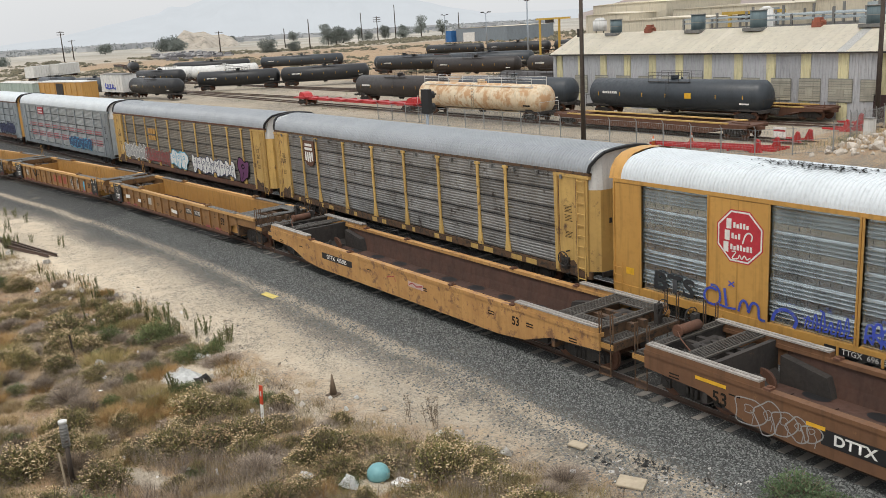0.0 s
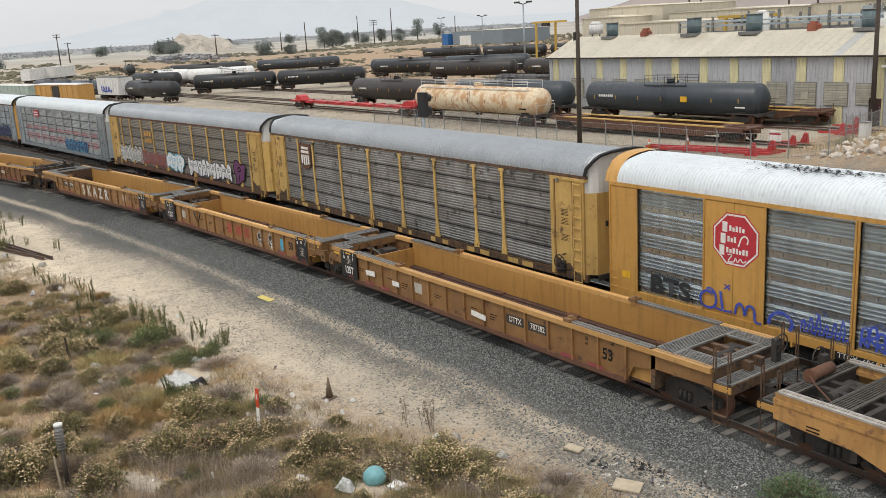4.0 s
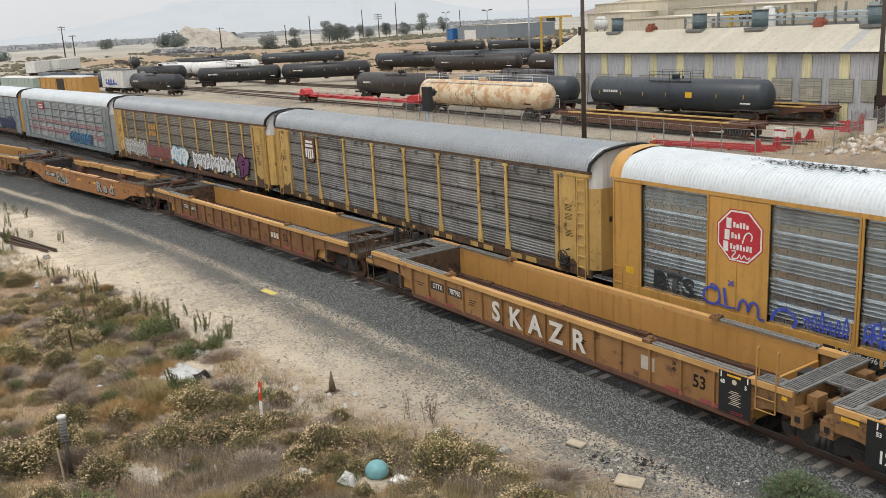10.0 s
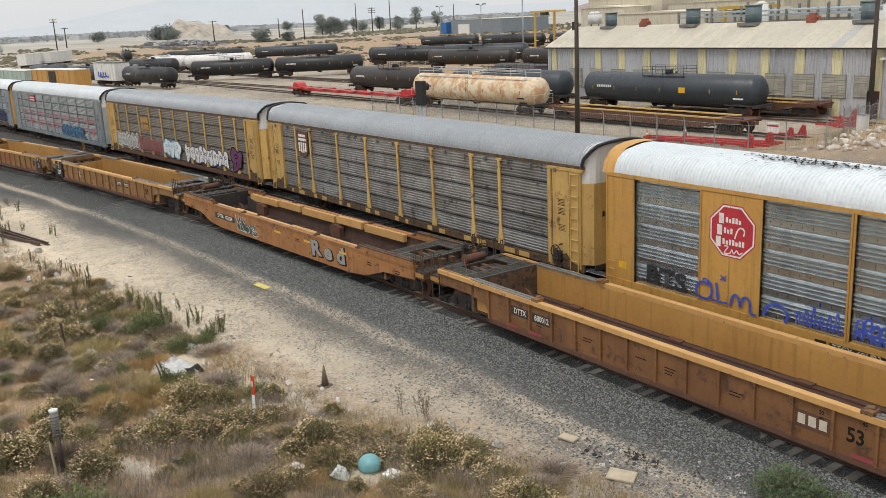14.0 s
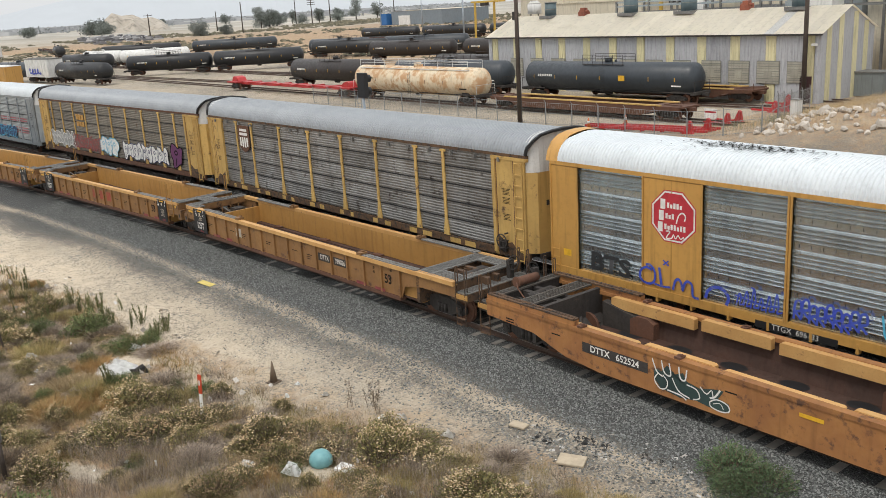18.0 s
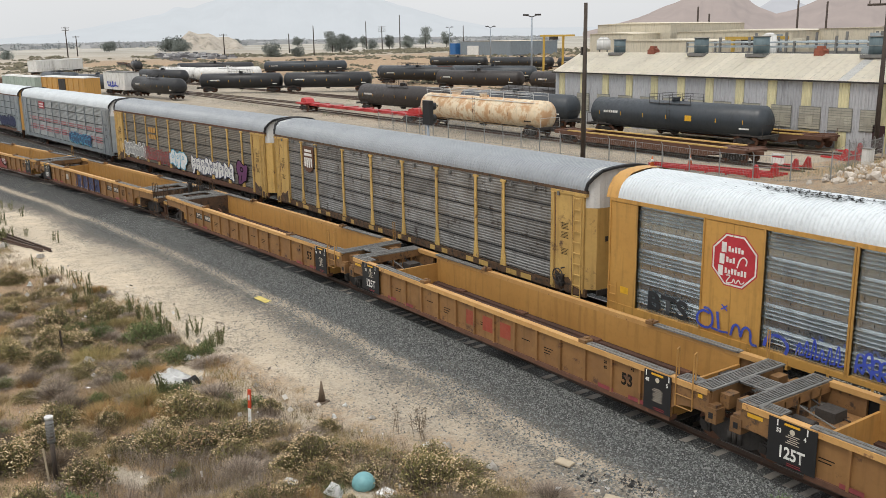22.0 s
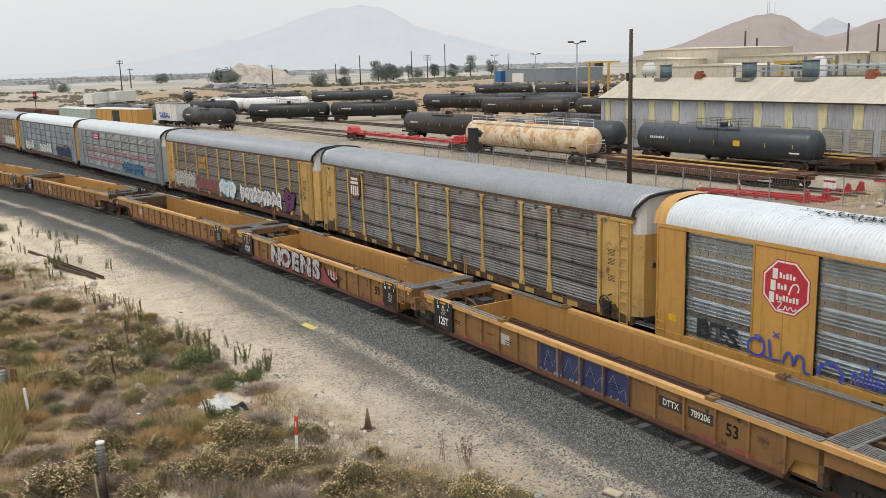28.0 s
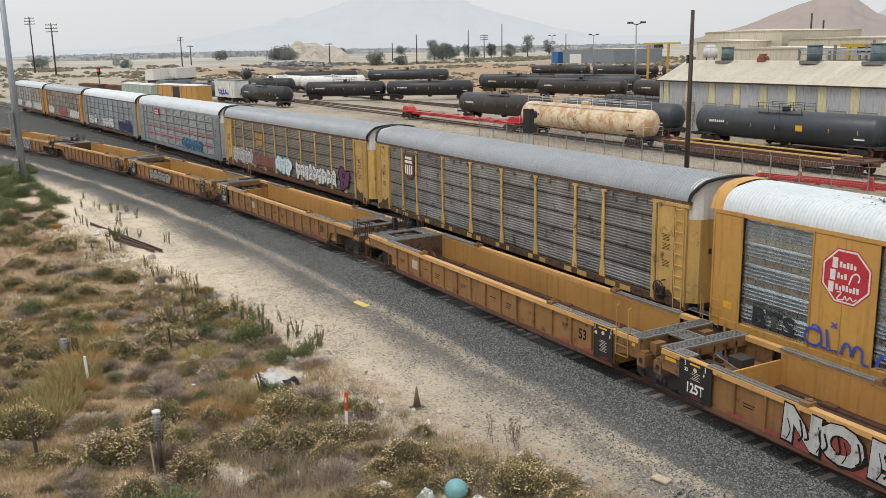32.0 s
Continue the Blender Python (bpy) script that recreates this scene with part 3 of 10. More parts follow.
# loose stones on the ballast shoulder: angular lumps, one object
rng = random.Random(5)
M_STONE = leaf_mat("ballast_stone", (0.045, 0.048, 0.046), (0.23, 0.236, 0.226), (0.13, 0.137, 0.131))
sv, sf = [], []
for k in range(64000):
    x = -60 + 56 * rng.random() ** 0.8
    off = -1.35 - abs(rng.gauss(0, 1.9))
    if rng.random() < 0.1:
        off = rng.uniform(1.4, 3.4)
    y = yard_in(x) + off
    r = rng.uniform(0.018, 0.038)
    z = ground_z(x, y)
    o = len(sv)
    ring = [rng.uniform(0.7, 1.25) * r for _ in range(7)]
    a = rng.uniform(0, 6.28)
    for q in range(5):
        sv.append((x + ring[q] * math.cos(a + q * 1.257), y + ring[q] * math.sin(a + q * 1.257), z + rng.uniform(-0.2, 0.5) * r))
    sv.append((x + rng.uniform(-0.3, 0.3) * r, y + rng.uniform(-0.3, 0.3) * r, z + ring[5]))
    for q in range(5):
        sf.append((o + q, o + (q + 1) % 5, o + 5))
me = bpy.data.meshes.new("ballast_stones")
me.from_pydata(sv, [], sf)
me.materials.append(M_STONE)
tagged(new("ballast_stones", me), "loose grey crushed-stone ballast beside the rails", "gravel", "", "stuff")


# ---- rails ----
RAIL = [(-0.075, -0.17), (0.075, -0.17), (0.075, -0.155), (0.012, -0.13), (0.012, -0.04), (0.036, -0.03), (0.036, -0.004), (-0.036, -0.004), (-0.036, -0.03), (-0.012, -0.04), (-0.012, -0.13), (-0.075, -0.155)]


def sweep(bm, path, prof, side):
    rings = []
    for k, p in enumerate(path):
        d = (path[min(k + 1, len(path) - 1)] - path[max(k - 1, 0)]).normalized()
        nrm = Vector((-d.y, d.x, 0))
        rings.append([bm.verts.new(p + nrm * (side + a) + Vector((0, 0, z))) for a, z in prof])
    for ra, rb in zip(rings, rings[1:]):
        for q in range(len(prof)):
            w = (q + 1) % len(prof)
            bm.faces.new((ra[q], ra[w], rb[w], rb[q]))


def rails(track, path):
    for side in (-0.7525, 0.7525):
        bm = bmesh.new()
        sweep(bm, path, RAIL, side)
        rail = part("rail", bm, M_RAIL, track)
        bm = bmesh.new()
        sweep(bm, path, [(-0.03, -0.004), (0.03, -0.004), (0.028, 0.0), (-0.028, 0.0)], side)
        part("rail_head", bm, M_RAILTOP, rail, "bright worn running surface")


def tie_mesh(seed):
    r = random.Random(seed)
    bm = bmesh.new()
    box(bm, -0.115, 0.115, -1.3, 1.3, -0.36, -0.155)
    for v in bm.verts:
        v.co += Vector((r.uniform(-0.012, 0.012), r.uniform(-0.05, 0.05), r.uniform(-0.008, 0.008)))
    return mesh_of(bm, "tie", M_TIE)


TIES = [tie_mesh(k) for k in range(5)]


def ties(track, at, s0, s1, rest):
    r = random.Random(4)
    for s in np.arange(s0, s1, 0.53):
        p, q = at(s), at(s + 0.5)
        a = math.degrees(math.atan2(q.y - p.y, q.x - p.x))
        t = part("tie", r.choice(TIES), None, track)
        t.matrix_basis = pose(p.x, p.y, r.uniform(-0.062, -0.025), 0, 0, a + r.uniform(-1.2, 1.2))
    bm = bmesh.new()
    for lo, hi in rest:
        for s in np.arange(lo, hi, 0.53):
            p, q = at(s), at(s + 0.5)
            box(bm, -0.115, 0.115, -1.3, 1.3, -0.36, -0.16, Matrix.Translation(p) @ Matrix.Rotation(math.atan2(q.y - p.y, q.x - p.x), 4, "Z"))
    part("far_ties", bm, M_TIE, track)["kind"] = "stuff"


well_path = [on_well(s) for s in np.arange(-330, 60, 3.0)]
rack_path = [on_rack(s) for s in np.arange(-330, 60, 3.0)]
track_near = thing("railway_track", "curved railway track with weathered ties in grey ballast", "track", kind="structure")
track_rack = thing("railway_track", "railway track under the standing car carriers", "track", kind="structure")
rails(track_near, well_path)
rails(track_rack, rack_path)
ties(track_near, on_well, -75, 5, ((-230, -75),))
ties(track_rack, on_rack, -60, -10, ((-200, -60), (-10, 10)))
for k, (y, slope) in enumerate(YARD_TRACKS):
    tr = thing("yard_track", "rusty yard track half sunk in dirt", "track", group="yard tracks", kind="structure")
    rails(tr, [Vector((x, y + slope * (x + 60), -0.12)) for x in np.arange(-330, -36, 12.0)])


# ---- standing car carriers ----
def roof_mesh(length, material, rise=0.86, pitch=0.30, edge=4.93, half=1.58, ripple=0.022, cut=0.0):
    """A rounded roof of corrugated sheets, ribbed across the car."""
    prof = [(-half, edge)]
    for k in range(1, 8):
        a = k / 8 * math.pi / 2
        prof.append((-half + 0.72 * (1 - math.cos(a)) ** 0.9 * 1.0, edge + (rise - 0.12) * math.sin(a)))
    prof += [(-0.62, edge + rise - 0.07), (-0.3, edge + rise - 0.02)]
    prof += [(0.0, edge + rise)] + [(-y, z) for y, z in prof[::-1]]
    xs, x = [], -length / 2
    while x < length / 2 - 0.01:
        xs += [(x, 0), (x + pitch * 0.34, 0), (x + pitch * 0.5, 1), (x + pitch * 0.84, 1)]
        x += pitch
    xs.append((length / 2, 0))
    vs, fs = [], []
    for x, up in xs:
        for y, z in prof:
            s = 1 + (ripple * up) / 1.6
            lim = length / 2 - (cut and float(np.interp(abs(y) / half, (0, 0.45, 0.82, 1), (0, 0, 0.08, cut))))
            vs.append((max(-lim, min(x, lim)), y * s, edge + (z - edge) * 1.0 + ripple * up * (0.3 + 0.7 * (z - edge) / rise)))
    np_ = len(prof)
    for i in range(len(xs) - 1):
        for j in range(np_ - 1):
            fs.append((i * np_ + j, (i + 1) * np_ + j, (i + 1) * np_ + j + 1, i * np_ + j + 1))
    me = bpy.data.meshes.new("roof")
    me.from_pydata(vs, [], fs)
    me.materials.append(material)
    return me


def shutter(bm, x0, x1, y, z0, z1, wave=0.11, deep=0.035):
    """A sheet with ridges that run along the car."""
    pts, z, k = [], z0, 0
    while z < z1 - wave * 0.5:
        pts += [(y, z), (y, z + wave * 0.3), (y - deep, z + wave * 0.5), (y - deep, z + wave * 0.8)]
        z += wave
    pts.append((y, z1))
    profile_x(bm, pts, x0, x1)


def wheelset_mesh(r=0.44):
    bm = bmesh.new()
    for s in (-1, 1):
        tube(bm, (0, s * 0.70, 0), (0, s * 0.76, 0), r + 0.025, 20)
        tube(bm, (0, s * 0.76, 0), (0, s * 0.83, 0), r, 20)
        tube(bm, (0, s * 0.83, 0), (0, s * 0.845, 0), r * 0.35, 10)
        for q in range(3):
            a = q * 2.094
            box(bm, -0.05, 0.05, s * 0.835 - 0.006, s * 0.835 + 0.006, r * 0.45, r * 0.8, Matrix.Rotation(a, 4, "Y"))
    tube(bm, (0, -0.95, 0), (0, 0.95, 0), 0.075, 8)
    return mesh_of(bm, "wheelset", M_RUST)


WHEELSET = wheelset_mesh()


def truck(parent, x):
    """A two-axle truck: side frames, bolster, springs and two wheelsets. It keeps its gauge under a widened car."""
    bm = bmesh.new()
    for s in (-1, 1):
        y0, y1 = sorted((s * 0.92, s * 1.06))
        prism(bm, [(-1.15, 0.36), (-1.15, 0.56), (-0.9, 0.62), (-0.5, 0.78), (0.5, 0.78), (0.9, 0.62), (1.15, 0.56), (1.15, 0.36), (0.75, 0.36), (0.45, 0.2), (-0.45, 0.2), (-0.75, 0.36)], y0, y1)
        for q in (-0.16, 0.0, 0.16):
            tube(bm, (q, s * 1.08, 0.26), (q, s * 1.08, 0.56), 0.07, 8)
        for q in (-0.9, 0.9):
            box(bm, q - 0.14, q + 0.14, s * 1.0 - 0.12, s * 1.0 + 0.12, 0.3, 0.58)
            tube(bm, (q, s * 1.06, 0.44), (q, s * 1.16, 0.44), 0.1, 8)
    box(bm, -0.2, 0.2, -1.05, 1.05, 0.52, 0.74)
    tr = part("truck", bm, M_DARK, parent, "grimy cast steel truck")
    tr.location = (x, 0, 0)
    tr.scale = (1, 1 / parent.scale.y, 1)
    for q in (-0.89, 0.89):
        w = part("wheelset", WHEELSET, None, tr)
        w.location = (q, 0, 0.44)


def coupler(bm, x, s):
    """A coupler that sticks out of the end at x, in the way s."""
    box(bm, min(x, x + s * 0.55), max(x, x + s * 0.55), -0.1, 0.1, 0.75, 0.98)
    box(bm, min(x + s * 0.45, x + s * 0.75), max(x + s * 0.45, x + s * 0.75), -0.17, 0.17, 0.7, 1.02)
    tube(bm, (x + s * 0.2, 0.25, 0.8), (x + s * 0.72, 0.28, 0.55), 0.03, 6)


def ladder(bm, x, y, z0, z1, w=0.4, step=0.32, along_x=True, r=0.014):
    for s in (-w / 2, w / 2):
        a = (x + s, y, z0) if along_x else (x, y + s, z0)
        b_ = (x + s, y, z1) if along_x else (x, y + s, z1)
        tube(bm, a, b_, r, 5)
    z = z0 + 0.1
    while z < z1:
        a = (x - w / 2, y, z) if along_x else (x, y - w / 2, z)
        b_ = (x + w / 2, y, z) if along_x else (x, y + w / 2, z)
        tube(bm, a, b_, r, 5)
        z += step


def rack_end(car, x, s, body, end_mat, top_mat, half):
    """The closed end of a car carrier: two curved doors, a light upper panel, ladder, brake wheel."""
    bm = bmesh.new()
    a = x - s * 0.45
    pts = [(a, -half), (x - s * 0.08, -half * 0.82), (x, -half * 0.45), (x, half * 0.45), (x - s * 0.08, half * 0.82), (a, half)]
    for z0, z1 in ((1.15, 4.3),):
        lo = [bm.verts.new((px, py, z0)) for px, py in pts]
        hi = [bm.verts.new((px, py, z1)) for px, py in pts]
        for k in range(len(pts) - 1):
            bm.faces.new((lo[k], lo[k + 1], hi[k + 1], hi[k]))
    for y in (-0.01, 0.01):
        box(bm, x - 0.02, x + 0.02, y - 0.015, y + 0.015, 1.15, 4.3)
    part("end_door", bm, end_mat, car)
    bm = bmesh.new()
    ys = [half * k / 8 for k in range(-8, 9)]
    rim = [(-half, 4.93), (-half * 0.97, 5.2), (-half * 0.87, 5.46), (-half * 0.7, 5.66), (-half * 0.4, 5.74), (0, 5.77), (half * 0.4, 5.74), (half * 0.7, 5.66), (half * 0.87, 5.46), (half * 0.97, 5.2), (half, 4.93)]
    ux = [float(np.interp(py, [q[1] for q in pts], [q[0] for q in pts])) for py in ys]
    uz = [float(np.interp(py, [q[0] for q in rim], [q[1] for q in rim])) for py in ys]
    lo = [bm.verts.new((px, py, 4.3)) for px, py in zip(ux, ys)]
    hi = [bm.verts.new((px - s * 0.04, py, pz)) for px, py, pz in zip(ux, ys, uz)]
    back = [bm.verts.new((a - s * 0.1, py, pz)) for py, pz in zip(ys, uz)]
    for k in range(16):
        bm.faces.new((lo[k], lo[k + 1], hi[k + 1], hi[k]))
        bm.faces.new((hi[k], hi[k + 1], back[k + 1], back[k]))
    part("end_hood", bm, top_mat, car, "pale sheet-metal hood above the end doors")
    bm = bmesh.new()
    pipe(bm, [(x + s * (0.05 - float(np.interp(abs(py) / half, (0, 0.45, 0.82, 1), (0, 0, 0.08, 0.42)))), py * 1.04, pz + 0.03) for py, pz in rim], 0.07, 5)
    part("roof_rim", bm, M_BLACK, car, "black edge of the roof")
    bm = bmesh.new()
    box(bm, x - s * 0.02 - 0.012, x - s * 0.02 + 0.012, -0.9, 0.9, 3.0, 3.2)
    box(bm, x - 0.03, x + 0.03, -half + 0.25, half - 0.25, 0.95, 1.16)
    coupler(bm, x, s)
    part("coupler", bm, M_DARK, car)


def rack_base(name, label, group, length, side, post, sill, roof, end_mat, hood, m, posts, seams=5, lower=1.18, sill_z=(0.86, 1.16)):
    """A standing car carrier: sill, panelled sides, posts, ends, roof and trucks."""
    car = thing(name, label, "freight car", m, group)
    half, L = 1.56, length / 2
    for s in (-1, 1):
        rows = np.linspace(lower, 4.86, seams + 1)
        for z0, z1 in zip(rows, rows[1:]):
            cuts = [-L + 0.5] + list(posts) + [L - 0.5] if s < 0 else [-L + 0.5, L - 0.5]
            for xa, xb in zip(cuts, cuts[1:]):
                bm = bmesh.new()
                shutter(bm, xa, xb, s * half if s < 0 else half + 0.03, z0 + 0.02, z1 - 0.015, 0.118, 0.026)
                part("side_panel", bm, side, car)
        bm = bmesh.new()
        for z0 in rows[1:-1]:
            box(bm, -L + 0.5, L - 0.5, s * (half + 0.014) - 0.016, s * (half + 0.014) + 0.016, z0 - 0.026, z0 + 0.024)
        part("panel_seam", bm, M_BLACK, car)
        bm = bmesh.new()
        box(bm, -L + 0.3, L - 0.3, s * half - 0.06, s * half + 0.06, *sill_z)
        box(bm, -L + 0.3, L - 0.3, s * half - 0.05, s * half + 0.05, 4.84, 4.95)
        part("side_sill", bm, sill, car)
        for px in posts:
            bm = bmesh.new()
            y = s * (half + 0.055)
            w = 0.075
            bot, top = lower - 0.02, 4.8
            pr = [(px - w * 2.4, bot), (px + w * 2.4, bot), (px + w, bot + 0.75), (px + w, top - 0.1), (px + w * 2.2, top - 0.1), (px + w * 2.2, top), (px - w * 2.2, top), (px - w * 2.2, top - 0.1), (px - w, top - 0.1), (px - w, bot + 0.75)]
            prism(bm, pr, y - 0.03, y + 0.03)
            part("side_post", bm, post, car)
    for s in (-1, 1):
        for t_ in (-1, 1):
            bm = bmesh.new()
            x0, x1 = sorted((s * (L - 2.15), s * (L - 0.42)))
            y = t_ * (half + 0.045)
            box(bm, x0, x1, y - 0.04, y + 0.04, 0.98, 4.72)
            box(bm, x0 - 0.1, x1 + 0.12, y - 0.07, y + 0.07, 4.72, 4.83)
            box(bm, *sorted((s * (L - 2.2), s * (L - 2.02))), y - 0.09, y + 0.09, 0.98, 4.72)
            pnl = part("corner_panel", bm, M_PYEL_END if post is M_PYEL else post, car)
            bm = bmesh.new()
            ladder(bm, s * (L - 0.72), t_ * (half + 0.14), 0.75, 4.7, 0.42, 0.42, True, 0.02)
            part("ladder", bm, post, pnl)
            if post is M_PYEL:
                for q in (L - 1.98, L - 1.02):
                    bm = bmesh.new()
                    box(bm, s * q - 0.018, s * q + 0.018, *sorted((t_ * (half + 0.06), t_ * (half + 0.092))), 1.0, 4.7)
                    part("rusty_seam", bm, M_RUST, pnl)
                bm = bmesh.new()
                prism(bm, [(s * (L - 1.95), 0.9), (s * (L - 0.5), 0.9), (s * (L - 0.5), 1.12), (s * (L - 0.9), 1.2), (s * (L - 1.2), 1.5), (s * (L - 1.5), 1.42), (s * (L - 1.95), 1.7)], *sorted((t_ * (half + 0.07), t_ * (half + 0.1))))
                part("corner_gusset", bm, M_GRIMEY, pnl, "grimy brown steel gusset")
            bm = bmesh.new()
            for z in (3.0, 3.35, 2.35):
                for q in (0.0, 0.22):
                    patch(bm, s * (L - 1.45) - 0.22, s * (L - 1.45) + 0.22, t_ * (half + 0.09), z + q, z + q + 0.02)
                for q in range(3):
                    patch(bm, s * (L - 1.45) - 0.18, s * (L - 1.45) + 0.18, t_ * (half + 0.094), z + 0.05 + q * 0.06, z + 0.07 + q * 0.06)
            part("notice", bm, M_INK, pnl)["kind"] = "stuff"
        rack_end(car, s * L, s, side, end_mat, hood, half)
    bm = bmesh.new()
    box(bm, -L + 0.4, L - 0.4, -half + 0.05, half - 0.05, 0.95, 1.12)
    box(bm, -L + 0.4, L - 0.4, -0.35, 0.35, 0.62, 0.95)
    for q in range(7):
        bx = -L + 5.5 + q * (length - 11) / 6
        box(bm, bx - 0.08, bx + 0.08, -half + 0.1, half - 0.1, 0.72, 0.96)
    part("underframe", bm, M_DARK, car)
    part("roof", roof_mesh(length + 0.06, roof, 0.86, 0.16, 4.93, 1.58, 0.028, 0.42), None, car)
    for q in (-L + 4.2, L - 4.2):
        truck(car, q)
    return car


RACK_LEN, RACK_PITCH = 27.9, 28.6
JOINT = -23.55  # between the yellow and the grey car


def rack_pose(k):
    """Pose of the k-th standing car, counted from the yellow one towards the distance."""
    mid = JOINT + RACK_PITCH / 2 - k * RACK_PITCH
    return between(on_rack(mid + 9.8), on_rack(mid - 9.8))


# the yellow car with steel shutters
M_EMBLEM = plain("emblem_red", (0.5, 0.035, 0.05), 0.5)


def shutter_car():
    car = thing("car_carrier", "orange-yellow car carrier with corrugated steel shutters and white roof", "freight car", rack_pose(0), "standing car carriers")
    L, half = RACK_LEN / 2, 1.56
    bays = [(-12.35, -9.5), (-7.15, -4.3), (-4.15, -1.0), (-0.85, 2.3), (2.45, 5.6), (7.45, 10.05)]
    for s in (-1, 1):
        cuts = [-L + 0.25] + [v for bay in bays for v in bay] + [L - 0.25]
        for x0, x1 in zip(cuts[::2], cuts[1::2]):
            bm = bmesh.new()
            y = s * half
            box(bm, x0, x1, y - 0.05, y + 0.05, 1.02, 4.78)
            pnl = part("side_panel", bm, M_KYEL, car)
            seams = [(x0 + 0.03, 0.03, 0.085), (x1 - 0.03, 0.03, 0.085)] + ([((x0 + x1) / 2, 0.012, 0.06)] if x1 - x0 > 1.6 else [])
            for q, w, d in seams:
                bm = bmesh.new()
                box(bm, q - w, q + w, y - d, y + d, 1.02, 4.84)
                part("panel_post", bm, M_KYEL, pnl)
        for x0, x1 in bays:
            bm = bmesh.new()
            z, pts = 1.1, []
            for g in range(5):
                # groups of four bright ridges between flat bands
                pts += [(s * (half - 0.04), z), (s * (half - 0.035), z + 0.2)]
                for q in range(4):
                    zz = z + 0.2 + q * 0.13
                    pts += [(s * (half - 0.045), zz), (s * (half + 0.02), zz + 0.03), (s * (half + 0.03), zz + 0.045), (s * (half - 0.05), zz + 0.1)]
                z += 0.735
            pts.append((s * (half - 0.03), z))
            profile_x(bm, pts, x0, x1)
            part("steel_shutter", bm, M_SHUTTER, car, "galvanised corrugated shutter panel")
            bm = bmesh.new()
            for k in range(int((x1 - x0) / 0.36)):
                xx = x0 + 0.2 + k * 0.36
                for g in range(5):
                    zz = 1.1 + 0.735 * g + 0.1
                    box(bm, xx - 0.008, xx + 0.008, *sorted((s * (half - 0.05), s * (half - 0.03))), zz - 0.05, zz + 0.05)
            part("shutter_hole", bm, M_BLACK, car)["kind"] = "stuff"
        bm = bmesh.new()
        y = s * half
        box(bm, -L + 0.25, L - 0.25, y - 0.07, y + 0.07, 4.8, 4.93)
        box(bm, -L + 0.25, L - 0.25, y - 0.08, y + 0.08, 0.8, 1.08)
        for k in range(20):
            bx = -L + 1 + k * (RACK_LEN - 2) / 19
            box(bm, bx - 0.04, bx + 0.04, y - 0.1, y + 0.1, 0.66, 0.95)
        part("side_sill", bm, M_KYEL, car)
        for q in (-L + 0.5, L - 0.5):
            bm = bmesh.new()
            ladder(bm, q, s * (half + 0.12), 0.7, 1.9, 0.42, 0.3)
            part("ladder", bm, M_KYEL, car)
    for s in (-1, 1):
        bm = bmesh.new()
        x = s * L
        pts = [(x - s * 0.3, -half), (x - s * 0.06, -half * 0.85), (x, -half * 0.5), (x, half * 0.5), (x - s * 0.06, half * 0.85), (x - s * 0.3, half)]
        rings = []
        for z, k in ((1.0, 1.0), (4.9, 1.0), (5.35, 0.9), (5.62, 0.74), (5.76, 0.4)):
            rings.append([bm.verts.new((px - s * 0.0, py * k, z)) for px, py in pts])
        for ra, rb in zip(rings, rings[1:]):
            for k in range(5):
                bm.faces.new((ra[k], ra[k + 1], rb[k + 1], rb[k]))
        part("end_door", bm, M_KYEL, car)
        bm = bmesh.new()
        coupler(bm, x, s)
        part("coupler", bm, M_DARK, car)
        bm = bmesh.new()
        prof = [(-half - 0.035, 4.9), (-1.5, 5.25), (-1.28, 5.56), (-0.95, 5.75), (-0.5, 5.84), (0, 5.87), (0.5, 5.84), (0.95, 5.75), (1.28, 5.56), (1.5, 5.25), (half + 0.035, 4.9)]
        profile_x(bm, prof, *sorted((s * (L - 0.62), s * (L - 0.02))), smooth=True)
        part("roof_cap", bm, M_KYEL, car, "orange-yellow end cap of the roof")
    bm = bmesh.new()
    box(bm, -L + 0.4, L - 0.4, -half + 0.07, half - 0.07, 0.98, 1.1)
    box(bm, -L + 0.4, L - 0.4, -0.35, 0.35, 0.62, 0.98)
    part("underframe", bm, M_DARK, car)
    part("roof", roof_mesh(RACK_LEN - 1.2, M_ROOF_WHITE, 0.88, 0.14, 4.93, 1.59, 0.026), None, car, "white corrugated metal roof with black spray marks")
    for q in (-L + 4.2, L - 4.2):
        truck(car, q)
    y = -half - 0.056
    # eight-sided emblem: red field, white line, plain white bars
    ex, ez = -8.25, 3.62
    sign = None
    for r, mat_, dy in ((0.92, M_EMBLEM, 0.0), (0.88, M_CHALK, 0.003), (0.82, M_EMBLEM, 0.006)):
        bm = bmesh.new()
        ring = [bm.verts.new((ex + r * 1.02 * math.cos(math.pi / 8 + k * math.pi / 4), y - dy, ez + r * 1.0 * math.sin(math.pi / 8 + k * math.pi / 4))) for k in range(8)]
        bm.faces.new(ring)
        ob = part("emblem" if sign is None else "emblem_field", bm, mat_, car if sign is None else sign, "red eight-sided emblem with white bars" if sign is None else "")
        sign = sign or ob
    # three tall white marks down the side, rows of small ones beside them, and two flourishes
    for x0, z0 in ((-0.50, 0.22), (-0.56, -0.16), (-0.60, -0.54)):
        b1_ = bmesh.new()
        patch(b1_, ex + x0, ex + x0 + 0.19, y - 0.009, ez + z0, ez + z0 + 0.33)
        part("emblem_bar", b1_, M_CHALK, sign)
